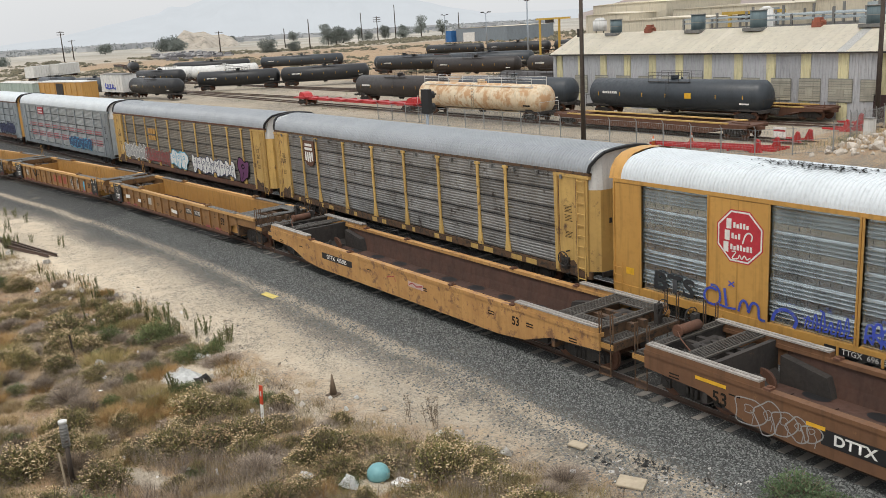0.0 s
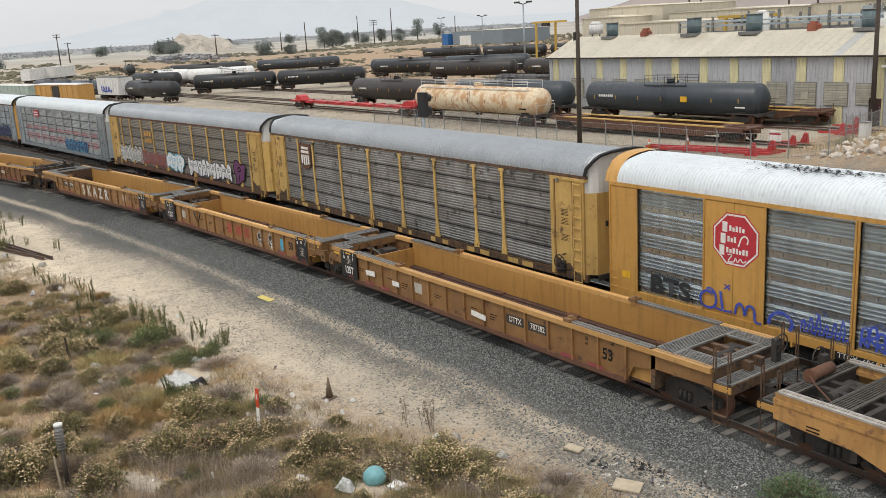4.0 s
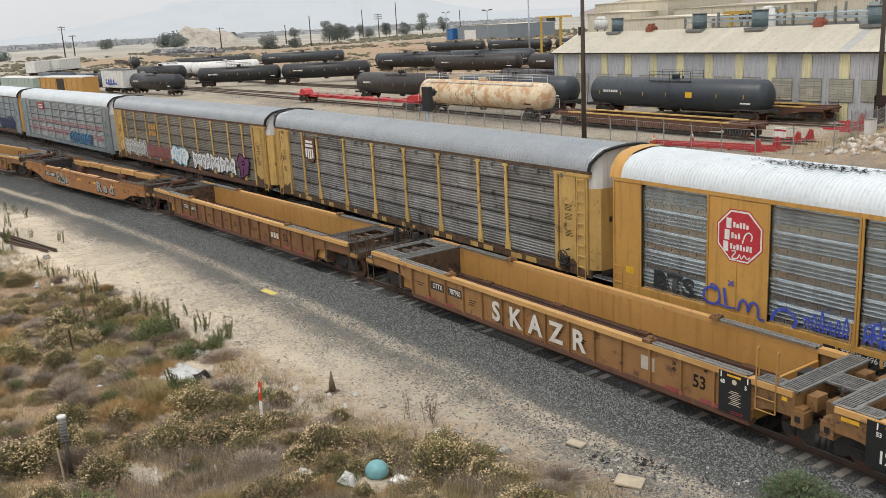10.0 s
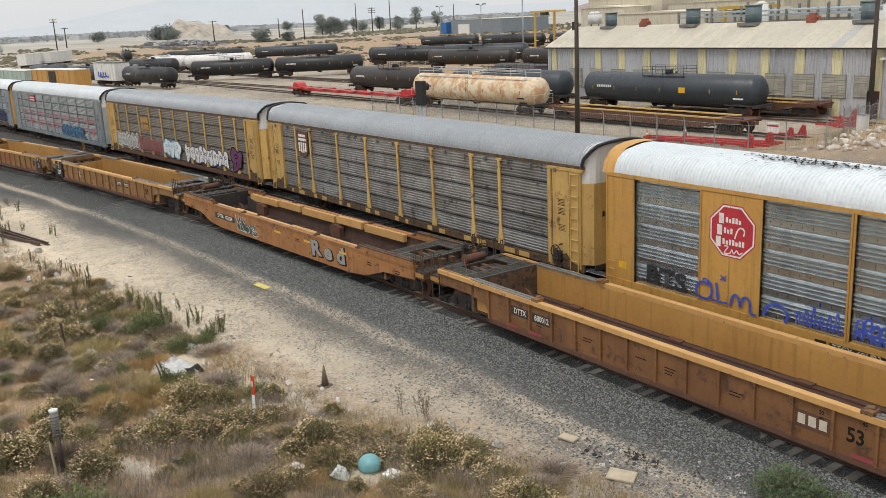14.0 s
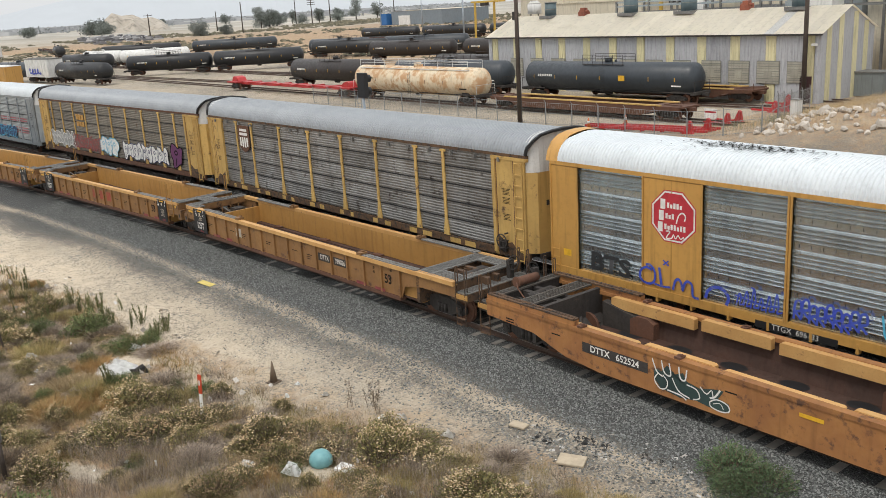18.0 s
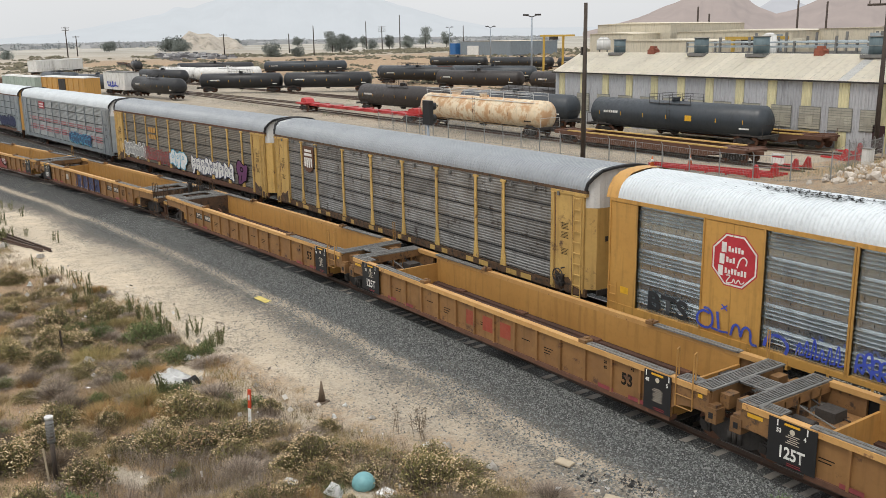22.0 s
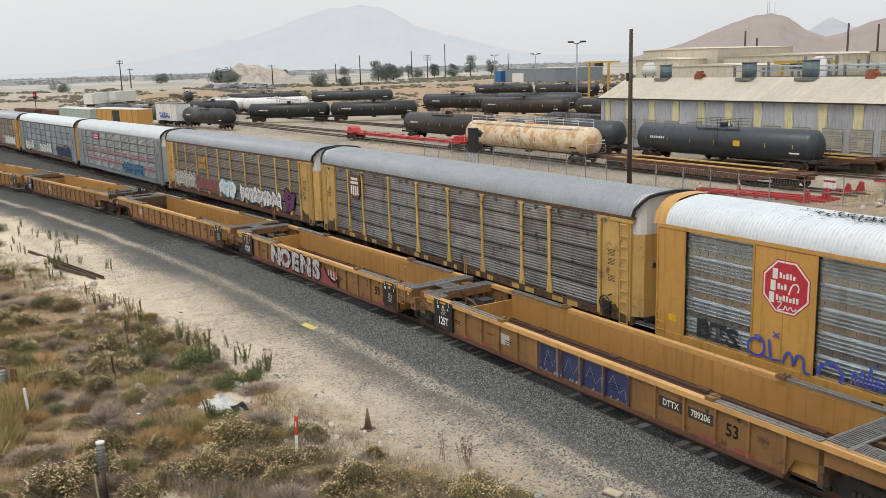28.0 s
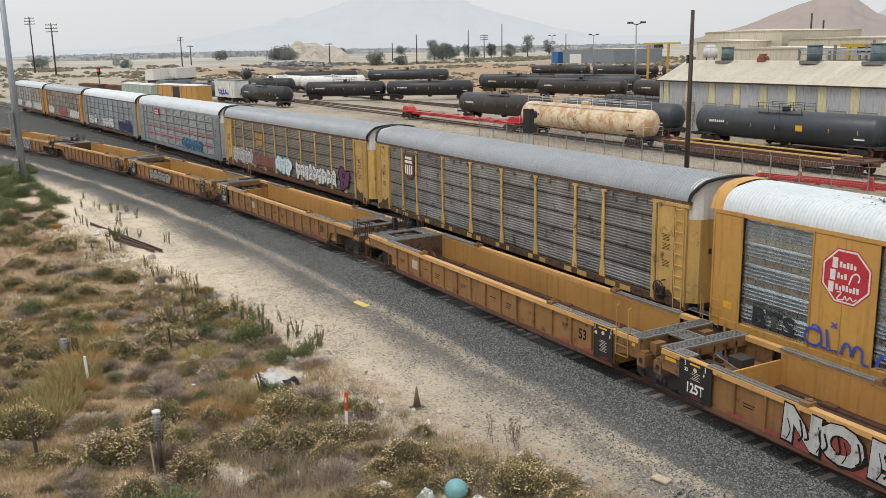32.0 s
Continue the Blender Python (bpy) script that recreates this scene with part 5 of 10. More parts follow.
def joint_end(car, x, s, paint, top):
    """End of a well unit over a shared truck: cross walkway, arched side arms, castings, hoses, grab irons, black notice plate."""
    x -= JOINT_BACK
    X = lambda a: x - s * a  # noqa: E731
    R = lambda a, b_: sorted((X(a), X(b_)))  # noqa: E731
    body = M_JOINT
    bm = bmesh.new()
    grating(bm, *R(0.42, 0.98), -1.45, 1.45, top + 0.03)
    part("cross_walkway", bm, M_GRATE, car, "grey steel grating walkway across the car")
    bm = bmesh.new()
    grating(bm, *R(-0.02, 0.42), -0.45, 0.25, top + 0.02)
    part("walkway_tongue", bm, M_GRATE, car)
    bm = bmesh.new()
    grating(bm, *R(0.98, 1.6), -1.45, -1.02, top + 0.03)
    part("corner_step", bm, M_GRATE, car)
    for y0, y1 in ((-1.47, -1.38), (1.38, 1.47)):
        bm = bmesh.new()
        arch = [(X(1.0 + 0.85 * math.sin(k * 0.2618)), 0.5 + 0.52 * math.cos(k * 0.2618)) for k in range(7)]
        prism(bm, [(X(2.0), top - 0.1), (X(0.5), top - 0.1), (X(0.5), 1.02)] + arch + [(X(2.0), 0.5)], y0, y1)
        part("side_arm", bm, body, car, "ochre side arm arched over the wheel")
        bm = bmesh.new()
        patch(bm, *R(0.7, 1.15 if s < 0 else 0.85), y0 - 0.004 if y0 < 0 else y1 + 0.004, top - 0.3, top - 0.2)
        part("yellow_strip", bm, M_REFL, car)
        bm = bmesh.new()
        c0, c1 = (y0 - 0.03, y0 + 0.3) if y0 < 0 else (y1 - 0.3, y1 + 0.03)
        box(bm, *R(0.22, 0.56), c0, c1, 0.82, 1.22)
        box(bm, *R(0.26, 0.52), c0 + 0.04, c1 - 0.04, 1.22, 1.3)
        cast = part("jacking_casting", bm, body, car, "cast steel bracket with a square hole")
        bm = bmesh.new()
        box(bm, *R(0.32, 0.46), c0 - 0.006, c1 + 0.006, 0.94, 1.1)
        part("slot", bm, M_BLACK, cast)
        bm = bmesh.new()
        m_ = (c0 + c1) / 2
        box(bm, *R(0.12, 0.4), m_ * 0.72 - 0.2, m_ * 0.72 + 0.2, 1.18, top - 0.12)
        part("bearing_box", bm, body, car)
    bm = bmesh.new()
    box(bm, *R(0.46, 0.58), -1.38, 1.38, top - 0.42, top - 0.03)
    box(bm, *R(0.9, 1.0), -1.38, 1.38, top - 0.3, top - 0.03)
    box(bm, *R(1.0, 2.1), -1.3, 1.3, 0.92, 1.0)
    for y in (-0.85, -0.45, 0.1, 0.55, 0.95):
        box(bm, *R(0.96, 1.0), y - 0.025, y + 0.025, 1.0, top - 0.1)
    part("end_frame", bm, body, car)
    bm = bmesh.new()
    for y in (-0.3, 0.3):
        box(bm, *R(0.1, 1.1), y - 0.09, y + 0.09, 0.72, 1.15)
    box(bm, *R(-0.15, 0.3), -0.28, 0.28, 0.72, 1.22)
    tube(bm, (X(0.02), 0, 1.2), (X(0.02), 0, 1.32), 0.2, 12)
    part("centre_casting", bm, M_GRIMEY, car)
    for k, y in enumerate((-0.7, -0.55, 0.15, 0.75)):
        bm = bmesh.new()
        pipe(bm, smooth_3([(X(2.0), y, 1.05), (X(1.3), y + 0.1, 1.25 - 0.05 * k), (X(0.7), y - 0.05, top - 0.3), (X(0.2), y + 0.08, 1.12), (X(-0.1), y - 0.05, 1.2)]), 0.022)
        part("air_hose", bm, M_DARK if k % 2 else M_GRATE, car)
    bm = bmesh.new()
    box(bm, *R(1.25, 1.8), 0.4, 0.9, 1.0, 1.28)
    tube(bm, (X(1.2), -0.35, 1.16), (X(1.8), -0.35, 1.16), 0.14, 10)
    part("brake_gear", bm, M_DARK, car)
    for y in (YN - 0.012, -YN + 0.012):
        bm = bmesh.new()
        pa, pb = (1.35, 2.65) if s < 0 else (1.7, 2.65)
        box(bm, *R(pa, pb), y - 0.008, y + 0.008, 0.52, top - 0.03)
        plate = part("notice_plate", bm, M_BLACK, car, "black notice plate with white lettering")
        if y < 0:
            mid = (X(pa) + X(pb)) / 2
            if s < 0:
                lettering(plate, "125T", 0.42, M_CHALK, mid, y - 0.012, 0.84, 0.82, 0.012)
            for q, txt in ((-0.36, "53" if s < 0 else "48"), (0.34, "4" if s < 0 else "5")):
                lettering(plate, txt, 0.15, M_CHALK, mid + q, y - 0.012, 1.36, 0.9, 0.006, 0, "size_mark")
            bm = bmesh.new()
            z0 = 1.12 if s < 0 else 0.8
            for k in range(5 if s < 0 else 8):
                patch(bm, mid - 0.17 + 0.05 * (k % 3), mid + 0.2 - 0.06 * (k % 2), y - 0.012, z0 + k * 0.05, z0 + k * 0.05 + 0.018)
            part("notice_bars", bm, M_FADED, plate)["kind"] = "stuff"
            bm = bmesh.new()
            bm.faces.new([bm.verts.new((mid + 0.075 * math.cos(k * 0.7854), y - 0.012, 1.42 + 0.075 * math.sin(k * 0.7854))) for k in range(8)])
            part("round_mark", bm, M_FADED, plate)
            for q in (-0.42, 0.38):
                bm = bmesh.new()
                patch(bm, mid + q, mid + q + 0.035, y - 0.013, top - 0.2, top - 0.04)
                part("white_tick", bm, M_CHALK, plate)
            bm = bmesh.new()
            patch(bm, mid - 0.22, mid + 0.2, y - 0.013, top - 0.13, top - 0.07)
            part("yellow_strip", bm, M_REFL, plate)
            bm = bmesh.new()
            for k in range(2):
                patch(bm, mid - 0.1, mid + 0.28, y - 0.013, 0.56 + 0.05 * k, 0.575 + 0.05 * k)
            part("red_bars", bm, M_SPRAYRED, plate)["kind"] = "stuff"
    if s > 0:
        for a, y in ((1.0, -1.5), (1.56, -1.5), (1.0, 1.5)):
            bm = bmesh.new()
            pipe(bm, [(X(a), y, 0.92), (X(a), y, top + 0.82), (X(a), y * 0.935, top + 0.86), (X(a), y * 0.935, top + 0.1)], 0.02)
            part("grab_iron", bm, M_YEL, car, "yellow upright grab iron")
        bm = bmesh.new()
        for z in (0.92, 1.25):
            tube(bm, (X(1.0), -1.5, z), (X(1.56), -1.5, z), 0.016, 5)
        part("step_rung", bm, M_YEL, car)


BAYS = {}  # build of a ribbed car: where its bays begin and their width


def ribbed_well(label, length, front, rear, paint=None, inside=None):
    """A deep well unit with upright ribs. front, rear: 'C' for a coupler end, 'A' for a joint with the next unit. Its joints lie at half its length."""
    paint, inside = paint or M_YEL, inside or M_YEL_IN
    car = thing("well_car", label, "freight car", None, "moving train")
    car.scale = (1, WIDE, 1)
    h, top, low = length / 2, 1.67, 0.46
    x1, x0 = h - (3.0 if front == "C" else 2.1), -h + (3.0 if rear == "C" else 2.1)
    e1, e0 = h - (1.0 if front == "C" else 2.1), -h + (1.0 if rear == "C" else 1.5)
    b1, b0 = h - (3.95 if front == "C" else 2.05), -h + (3.95 if rear == "C" else 2.05)
    for s in (-1, 1):
        bm = bmesh.new()
        y = s * 1.40
        # side sheet, cut up over the trucks
        pts = [(b0, low), (b1, low)] + ([(b1 + 0.25, 0.95), (x1 + 0.2, 1.1), (e1, 1.12), (e1, top - 0.1)] if front == "C" else [(b1, top - 0.1)])
        pts += [(e0, top - 0.1), (e0, 1.12), (x0 - 0.2, 1.1), (b0 - 0.25, 0.95)] if rear == "C" else [(b0, top - 0.1)]
        prism(bm, pts, y - 0.02, y + 0.02)
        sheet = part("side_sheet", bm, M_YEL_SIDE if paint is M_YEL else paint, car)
        bm = bmesh.new()
        box(bm, e0 if rear == "C" else -h + 0.25, e1 if front == "C" else h - 0.85, *sorted((s * 1.30, s * 1.5)), top - 0.15, top)
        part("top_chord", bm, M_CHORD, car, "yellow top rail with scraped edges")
        bm = bmesh.new()
        box(bm, b0, b1, *sorted((s * 1.2, s * 1.48)), low - 0.08, low + 0.06)
        part("bottom_chord", bm, M_RUST, car, "rust-stained bottom rail")
        bm = bmesh.new()
        box(bm, x0, x1, *sorted((s * 1.1, s * 1.3)), 0.48, 0.545)
        part("floor_ledge", bm, M_BROWN, car, "rusty ledge along the well wall")
        n_ = int(round((b1 - b0) / 1.06))
        BAYS[length, front, rear] = (b0, (b1 - b0) / n_)
        for k in range(n_ + 1):
            x = b0 + (b1 - b0) * k / n_
            bm = bmesh.new()
            prism(bm, [(x - 0.035, low + 0.05), (x + 0.035, low + 0.05), (x + 0.035, top - 0.15), (x - 0.035, top - 0.15)], *sorted((s * 1.41, s * 1.495)))
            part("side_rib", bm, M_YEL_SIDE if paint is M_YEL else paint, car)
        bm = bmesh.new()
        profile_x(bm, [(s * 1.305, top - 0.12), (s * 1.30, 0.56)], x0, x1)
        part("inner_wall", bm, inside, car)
        for k in range(4):
            bm = bmesh.new()
            x = x0 + (x1 - x0) * (k + 0.5) / 4
            box(bm, x - 0.25, x + 0.25, *sorted((s * 1.08, s * 1.3)), 0.52, 0.6)
            part("container_guide", bm, M_RUST, car)
        for a, b_ in ((x1 - 3.2, x1), (x0, x0 + 3.2)):
            bm = bmesh.new()
            grating(bm, a, b_, *sorted((s * 1.24, s * 1.47)), top + 0.035)
            part("side_walkway", bm, M_GRATE, car, "narrow grey grating on the top rail")
        for a in (x1 - 3.35, x0 + 3.35):
            bm = bmesh.new()
            box(bm, a - 0.14, a + 0.14, *sorted((s * 1.2, s * 1.5)), top, top + 0.1)
            tube(bm, (a - 0.1, s * 1.3, top + 0.1), (a + 0.1, s * 1.3, top + 0.14), 0.05, 6)
            part("locking_lug", bm, M_JOINT, car)
        bm = bmesh.new()
        for k in range(0, n_, 1):
            x = b0 + (b1 - b0) * (k + 0.5) / n_
            q = (k * 7 + int(length)) % 5
            if q < 3 and x < b1 - 4.4:
                for j in range(1 + q):
                    patch(bm, x - 0.25, x + 0.16 - 0.07 * j, s * 1.424, 1.02 - 0.085 * j, 1.05 - 0.085 * j)
        part("stencil", bm, M_INK, sheet)
        bm = bmesh.new()
        for x in (b0 + 1.2, b1 - 1.2, b0 + 2.4, b1 - 2.4):
            patch(bm, x - 0.3, x + 0.3, s * 1.485, low + 0.07, low + 0.19)
        part("warning_strip", bm, worn("dull_red_label", (0.28, 0.05, 0.06), (0.22, 0.05, 0.05)), sheet)
    bm = bmesh.new()
    for k in range(9):
        a = x0 + (x1 - x0) * k / 9
        w = (x1 - x0) / 9
        if k in (0, 1, 4, 7, 8):
            box(bm, a, a + w, -1.14, 1.14, 0.42, 0.48)
        else:
            box(bm, a, a + 0.3, -1.14, 1.14, 0.40, 0.48)
        for y in (-1.0, 1.0):
            box(bm, a, a + w, y - 0.16, y + 0.16, 0.42, 0.485)
    part("well_floor", bm, M_BROWN, car, "rusty brown well floor with open bays")
    for x in (x0, x1):
        bm = bmesh.new()
        box(bm, x - 0.04, x + 0.04, -1.3, 1.3, 0.45, top - 0.35)
        part("bulkhead", bm, inside, car)
    for s, kind_ in ((1, front), (-1, rear)):
        if kind_ == "C":
            coupler_end(car, s * h, s, paint, top, M_GRATE if paint is M_YEL else M_DECK, M_DARK)
            truck(car, s * (h - 2.2))
        else:
            joint_end(car, s * h, s, paint, top)
            if s > 0:
                truck(car, h - JOINT_BACK)
    return car


def low_well(label, length, paint):
    """A single well car with smooth, low, fish-bellied sides and a brown floor with round holes."""
    car = thing("low_well_car", label, "freight car", None, "moving train")
    car.scale = (1, WIDE, 1)
    h, top = length / 2, 1.36
    x0, x1 = -h + 3.4, h - 3.4
    for s in (-1, 1):
        bm = bmesh.new()
        pts = [(-h + 0.9, top), (-h + 0.9, 0.92), (-h + 3.0, 0.82), (x0 + 0.9, 0.42), (x0 + 2.2, 0.3), (x1 - 2.2, 0.3), (x1 - 0.9, 0.42), (h - 3.0, 0.82), (h - 0.9, 0.92), (h - 0.9, top)]
        prism(bm, pts, *sorted((s * 1.40, s * 1.47)))
        side = part("side_sill", bm, paint, car)
        bm = bmesh.new()
        box(bm, -h + 0.9, h - 0.9, *sorted((s * 1.28, s * 1.5)), top - 0.02, top + 0.1)
        part("top_chord", bm, paint, car)
        for a, b_ in ((x1 - 1.3, h - 0.95), (-h + 0.95, x0 + 1.3)):
            bm = bmesh.new()
            prism(bm, [(a, top + 0.1), (b_, top + 0.1), (b_, top + 0.26), (a, top + 0.26)], *sorted((s * 1.3, s * 1.48)))
            part("raised_end_rail", bm, paint, car)
        bm = bmesh.new()
        profile_x(bm, [(s * 1.36, top), (s * 1.3, 0.8), (s * 1.22, 0.42)], x0, x1)
        part("inner_wall", bm, M_BROWN, car)
        for a, b_ in ((x1 - 1.3, x1 + 2.4), (x0 - 2.4, x0 + 1.3)):
            bm = bmesh.new()
            grating(bm, a, b_, *sorted((s * 1.26, s * 1.49)), top + 0.3)
            part("side_walkway", bm, M_WALK, car, "narrow grating on the side rail")
        for a in (x0 + 1.5, x1 - 1.5, x0 + 4.9, x1 - 4.9):
            bm = bmesh.new()
            box(bm, a - 0.09, a + 0.09, *sorted((s * 1.25, s * 1.49)), top + 0.1, top + 0.16)
            tube(bm, (a - 0.07, s * 1.36, top + 0.16), (a + 0.07, s * 1.36, top + 0.19), 0.035, 6)
            part("locking_lug", bm, M_RUST, car)
        bm = bmesh.new()
        for k in range(9):
            x = x0 + 1.2 + k * (x1 - x0 - 2.4) / 8
            ring = [bm.verts.new((x + 0.42 * math.cos(q * 0.5236), s * 0.95 + 0.24 * math.sin(q * 0.5236), 0.452)) for q in range(12)]
            bm.faces.new(ring)
        part("floor_hole", bm, M_BLACK, car, "dark oval drain holes in the floor")
        bm = bmesh.new()
        r4 = random.Random(int(length * 10) + s)
        for k in range(11):
            x = -h + 2 + k * (length - 4) / 10
            for j in range(r4.choice((0, 1, 2))):
                patch(bm, x - 0.2, x + 0.15, s * 1.474, 1.0 - 0.09 * j, 1.04 - 0.09 * j)
        part("stencil", bm, M_INK, side)
    bm = bmesh.new()
    box(bm, x0, x1, -1.26, 1.26, 0.38, 0.445)
    for k in range(13):
        x = x0 + (x1 - x0) * (k + 0.5) / 13
        box(bm, x - 0.04, x + 0.04, -0.7, 0.7, 0.44, 0.47)
    part("well_floor", bm, M_BROWN, car, "brown steel floor")
    for s in (-1, 1):
        bm = bmesh.new()
        xa = x1 if s > 0 else x0
        prism(bm, [(xa, 0.45), (xa + s * 0.06, 0.45), (xa + s * 1.1, top - 0.1), (xa + s * 1.0, top - 0.1)], -1.3, 1.3)
        for y in (-1.15, 1.15):
            prism(bm, [(xa, 0.44), (xa - s * 1.6, 0.44), (xa - s * 1.4, 1.0), (xa, 1.25)], y - 0.12, y + 0.12)
        tube(bm, (xa + s * 0.9, -0.9, top - 0.3), (xa + s * 0.1, -0.2, 0.6), 0.07, 6)
        tube(bm, (xa + s * 0.9, 0.9, top - 0.3), (xa + s * 0.1, 0.2, 0.6), 0.07, 6)
        part("bulkhead", bm, M_DARK, car)
    for s in (1, -1):
        coupler_end(car, s * h, s, paint, top + 0.24, M_DECK, M_DARK, s < 0)
        truck(car, s * (h - 2.2))
    return car


CARS = {}  # name of the place in the train: (car, front joint, rear joint)
yel = "empty ochre well car with ribbed sides"
CARS["A"] = (low_well("empty orange well car with low smooth sides and brown floor", 23.8, M_ORG), -17.6, -41.4)
CARS["B1"] = (ribbed_well(yel + " and a coupler deck", 21.3, "C", "A"), -41.4, -62.7)
CARS["B2"] = (ribbed_well(yel + " between two joints", 19.4, "A", "A"), -62.7, -82.1)
CARS["B3"] = (ribbed_well(yel + " and white spray letters", 21.3, "A", "C"), -82.1, -103.4)
CARS["C"] = (ribbed_well("worn brown-yellow single well car with ribbed sides", 23.8, "C", "C", worn("aged_well_paint", (0.225, 0.105, 0.037), (0.145, 0.064, 0.027), (0.075, 0.038, 0.024), 0.65, 0.0, 0.9, 0.54), M_YEL_IN), -103.4, -127.2)
still = Matrix.Identity(4)
CARS["R"] = (copy_thing(CARS["A"][0], still), 6.2, -17.6)
CARS["D"] = (copy_thing(CARS["A"][0], still), -127.2, -150.55)
tagged(CARS["R"][0], "rusty brown well car with outlined graffiti on its side")
tagged(CARS["D"][0], "rusty orange low well car with grey graffiti letters")
place = -150.55
for name in "EFGH":
    for k, length in (("1", 21.3), ("2", 19.4), ("3", 21.3)):
        CARS[name + k] = (copy_thing(CARS["B" + k][0], still), place, place - length)
        tagged(CARS[name + k][0], {"1": yel + " and a coupler deck", "2": yel + " between two joints", "3": yel + " and a hand brake end"}[k])
        place -= length
    if name == "E":
        place = -212.75
# low wells copied from one build take their own rustier paint
paint2 = worn("rusty_low_well_paint", (0.36, 0.165, 0.052), (0.24, 0.1, 0.036), (0.10, 0.048, 0.028), 0.7, 0.0, 1.2, 0.55)
paint3 = worn("dark_brown_well_paint", (0.17, 0.082, 0.036), (0.115, 0.056, 0.03), (0.3, 0.17, 0.07), 0.7, 0.0, 0.9, 0.62)
for key in "RD":
    for o in CARS[key][0].children_recursive:
        if o.type == "MESH" and o.data.materials and o.data.materials[0] is M_ORG:
            o.data = o.data.copy()
            o.data.materials[0] = paint2 if key == "D" else paint3
        elif key == "D" and o.name.startswith("side_walkway"):
            o.data = o.data.copy()
            o.data.materials[0] = M_GRIMEY

# raised guide pads inside the rails of the rusty orange car
for s in (-1, 1):
    a = -8.2
    for k in range(5):
        ln = (3.1, 2.2)[k % 2]
        bm = bmesh.new()
        z = 1.36 + 0.05 * (k % 2)
        prism(bm, [(a, z - 0.26), (a + ln, z - 0.26), (a + ln, z + 0.05), (a + ln - 0.06, z + 0.08), (a + 0.06, z + 0.08), (a, z + 0.05)], *sorted((s * 1.1, s * 1.285)))
        part("guide_pad", bm, M_CHORD, CARS["D"][0], "scraped pale guide pad inside the side rail")
        a += ln + 0.25
    for x in (-6.9, 0.9, 7.2):
        bm = bmesh.new()
        prism(bm, [(x - 0.45, 0.46), (x + 0.45, 0.46), (x + 0.45, 0.95), (x + 0.2, 1.08), (x - 0.2, 1.08), (x - 0.45, 0.95)], *sorted((s * 0.98, s * 1.24)))
        part("floor_bracket", bm, M_RUST, CARS["D"][0], "rusty bracket on the well floor")

# lettering and graffiti
M_PALEGREY = worn("silver_spray_paint", (0.5, 0.5, 0.49), (0.34, 0.34, 0.335), (0.1, 0.1, 0.1), 0.6, 0.0, 1.6, 0.56, True, 0.05, 0.0)
SIDE = YN - 0.004
M_PALE_SPRAY = worn("worn_white_spray", (0.66, 0.63, 0.57), (0.5, 0.46, 0.4), (0.3, 0.2, 0.12), 0.7, 0.0, 2.0, 0.6, True, 0.0, 0.0)
LOWS = -1.478
for key, x in (("B2", 6.02), ("B3", 7.0), ("E2", 6.02), ("E3", 7.0), ("F2", 6.02), ("F3", 7.0), ("G2", 6.02), ("G3", 7.0), ("B1", 5.95), ("E1", 5.95), ("F1", 5.05), ("G1", 5.95), ("C", 5.3)):
    car = CARS[key][0]
    lettering(car, "53", 0.5, M_INK, x, -1.425, 1.02, 0.9, 0.012, 0, "size_mark")
    for txt, dx, z in (("20", -0.86, 1.32), ("40", -0.86, 1.16), ("45", 0.2, 1.4)):
        lettering(car, txt, 0.14, M_INK, x + dx, -1.425, z, 0.9, 0.004, 0, "size_mark")
def car_number(key, digits, x, build):
    """The reporting mark and number of a ribbed car, one in the bay at x and one in the next, on dark boards."""
    b0, pitch = BAYS[build]
    k = round((x - b0) / pitch - 1)
    for q, txt in enumerate(("DTTX", digits)):
        mid = b0 + (k + q + 0.5) * pitch
        bm = bmesh.new()
        patch(bm, mid - 0.46, mid + 0.46, -1.4235, 0.94, 1.26)
        board = part("number_board", bm, M_DARK, CARS[key][0])
        lettering(board, txt, 0.27, M_PALE_SPRAY, mid, -1.428, 1.1, 0.85, 0.006, 0, "car_number")


END_UNIT, TAIL_UNIT, SINGLE = (21.3, "C", "A"), (21.3, "A", "C"), (23.8, "C", "C")
for key, digits, x, build in (("E1", "789026", 2.4, END_UNIT), ("F1", "789206", 3.15, END_UNIT), ("B1", "787382", 2.4, END_UNIT), ("B3", "787983", -4.4, TAIL_UNIT), ("E3", "789026", -4.4, TAIL_UNIT), ("C", "680012", -5.6, SINGLE)):
    car_number(key, digits, x, build)
bm = bmesh.new()
patch(bm, 3.77, 4.7, -1.423, 0.78, 1.22)
plate = part("company_mark", bm, M_RUST, CARS["C"][0], "dark patch with pale bars")
bm = bmesh.new()
for q in (3.84, 4.12, 4.4):
    patch(bm, q, q + 0.2, -1.4265, 0.88, 1.14)
part("pale_bars", bm, M_FADED, plate)
bm = bmesh.new()
patch(bm, -5.95, -3.35, LOWS, 0.82, 1.1)
plate = part("number_board", bm, M_BLACK, CARS["A"][0])
lettering(plate, "DTTX   475505", 0.25, M_CHALK, -4.65, LOWS - 0.004, 0.96, 1.05, 0.006)
lettering(CARS["A"][0], "53", 0.42, M_INK, 7.2, LOWS, 0.95, 0.9, 0.01, 0, "size_mark")
bm = bmesh.new()
patch(bm, 0.9, 1.9, LOWS, 0.9, 1.12)
part("spray_mark", bm, plain("faded_pink_patch", (0.52, 0.38, 0.33)), CARS["A"][0], "small faded pale pink patch")
bm = bmesh.new()
stroke(bm, [(0.95, 0.98), (1.2, 1.08), (1.45, 0.98), (1.85, 1.06)], LOWS - 0.003, 0.05)
stroke(bm, [(-0.6, 0.98), (-0.1, 1.1), (0.0, 0.9)], LOWS - 0.003, 0.04)
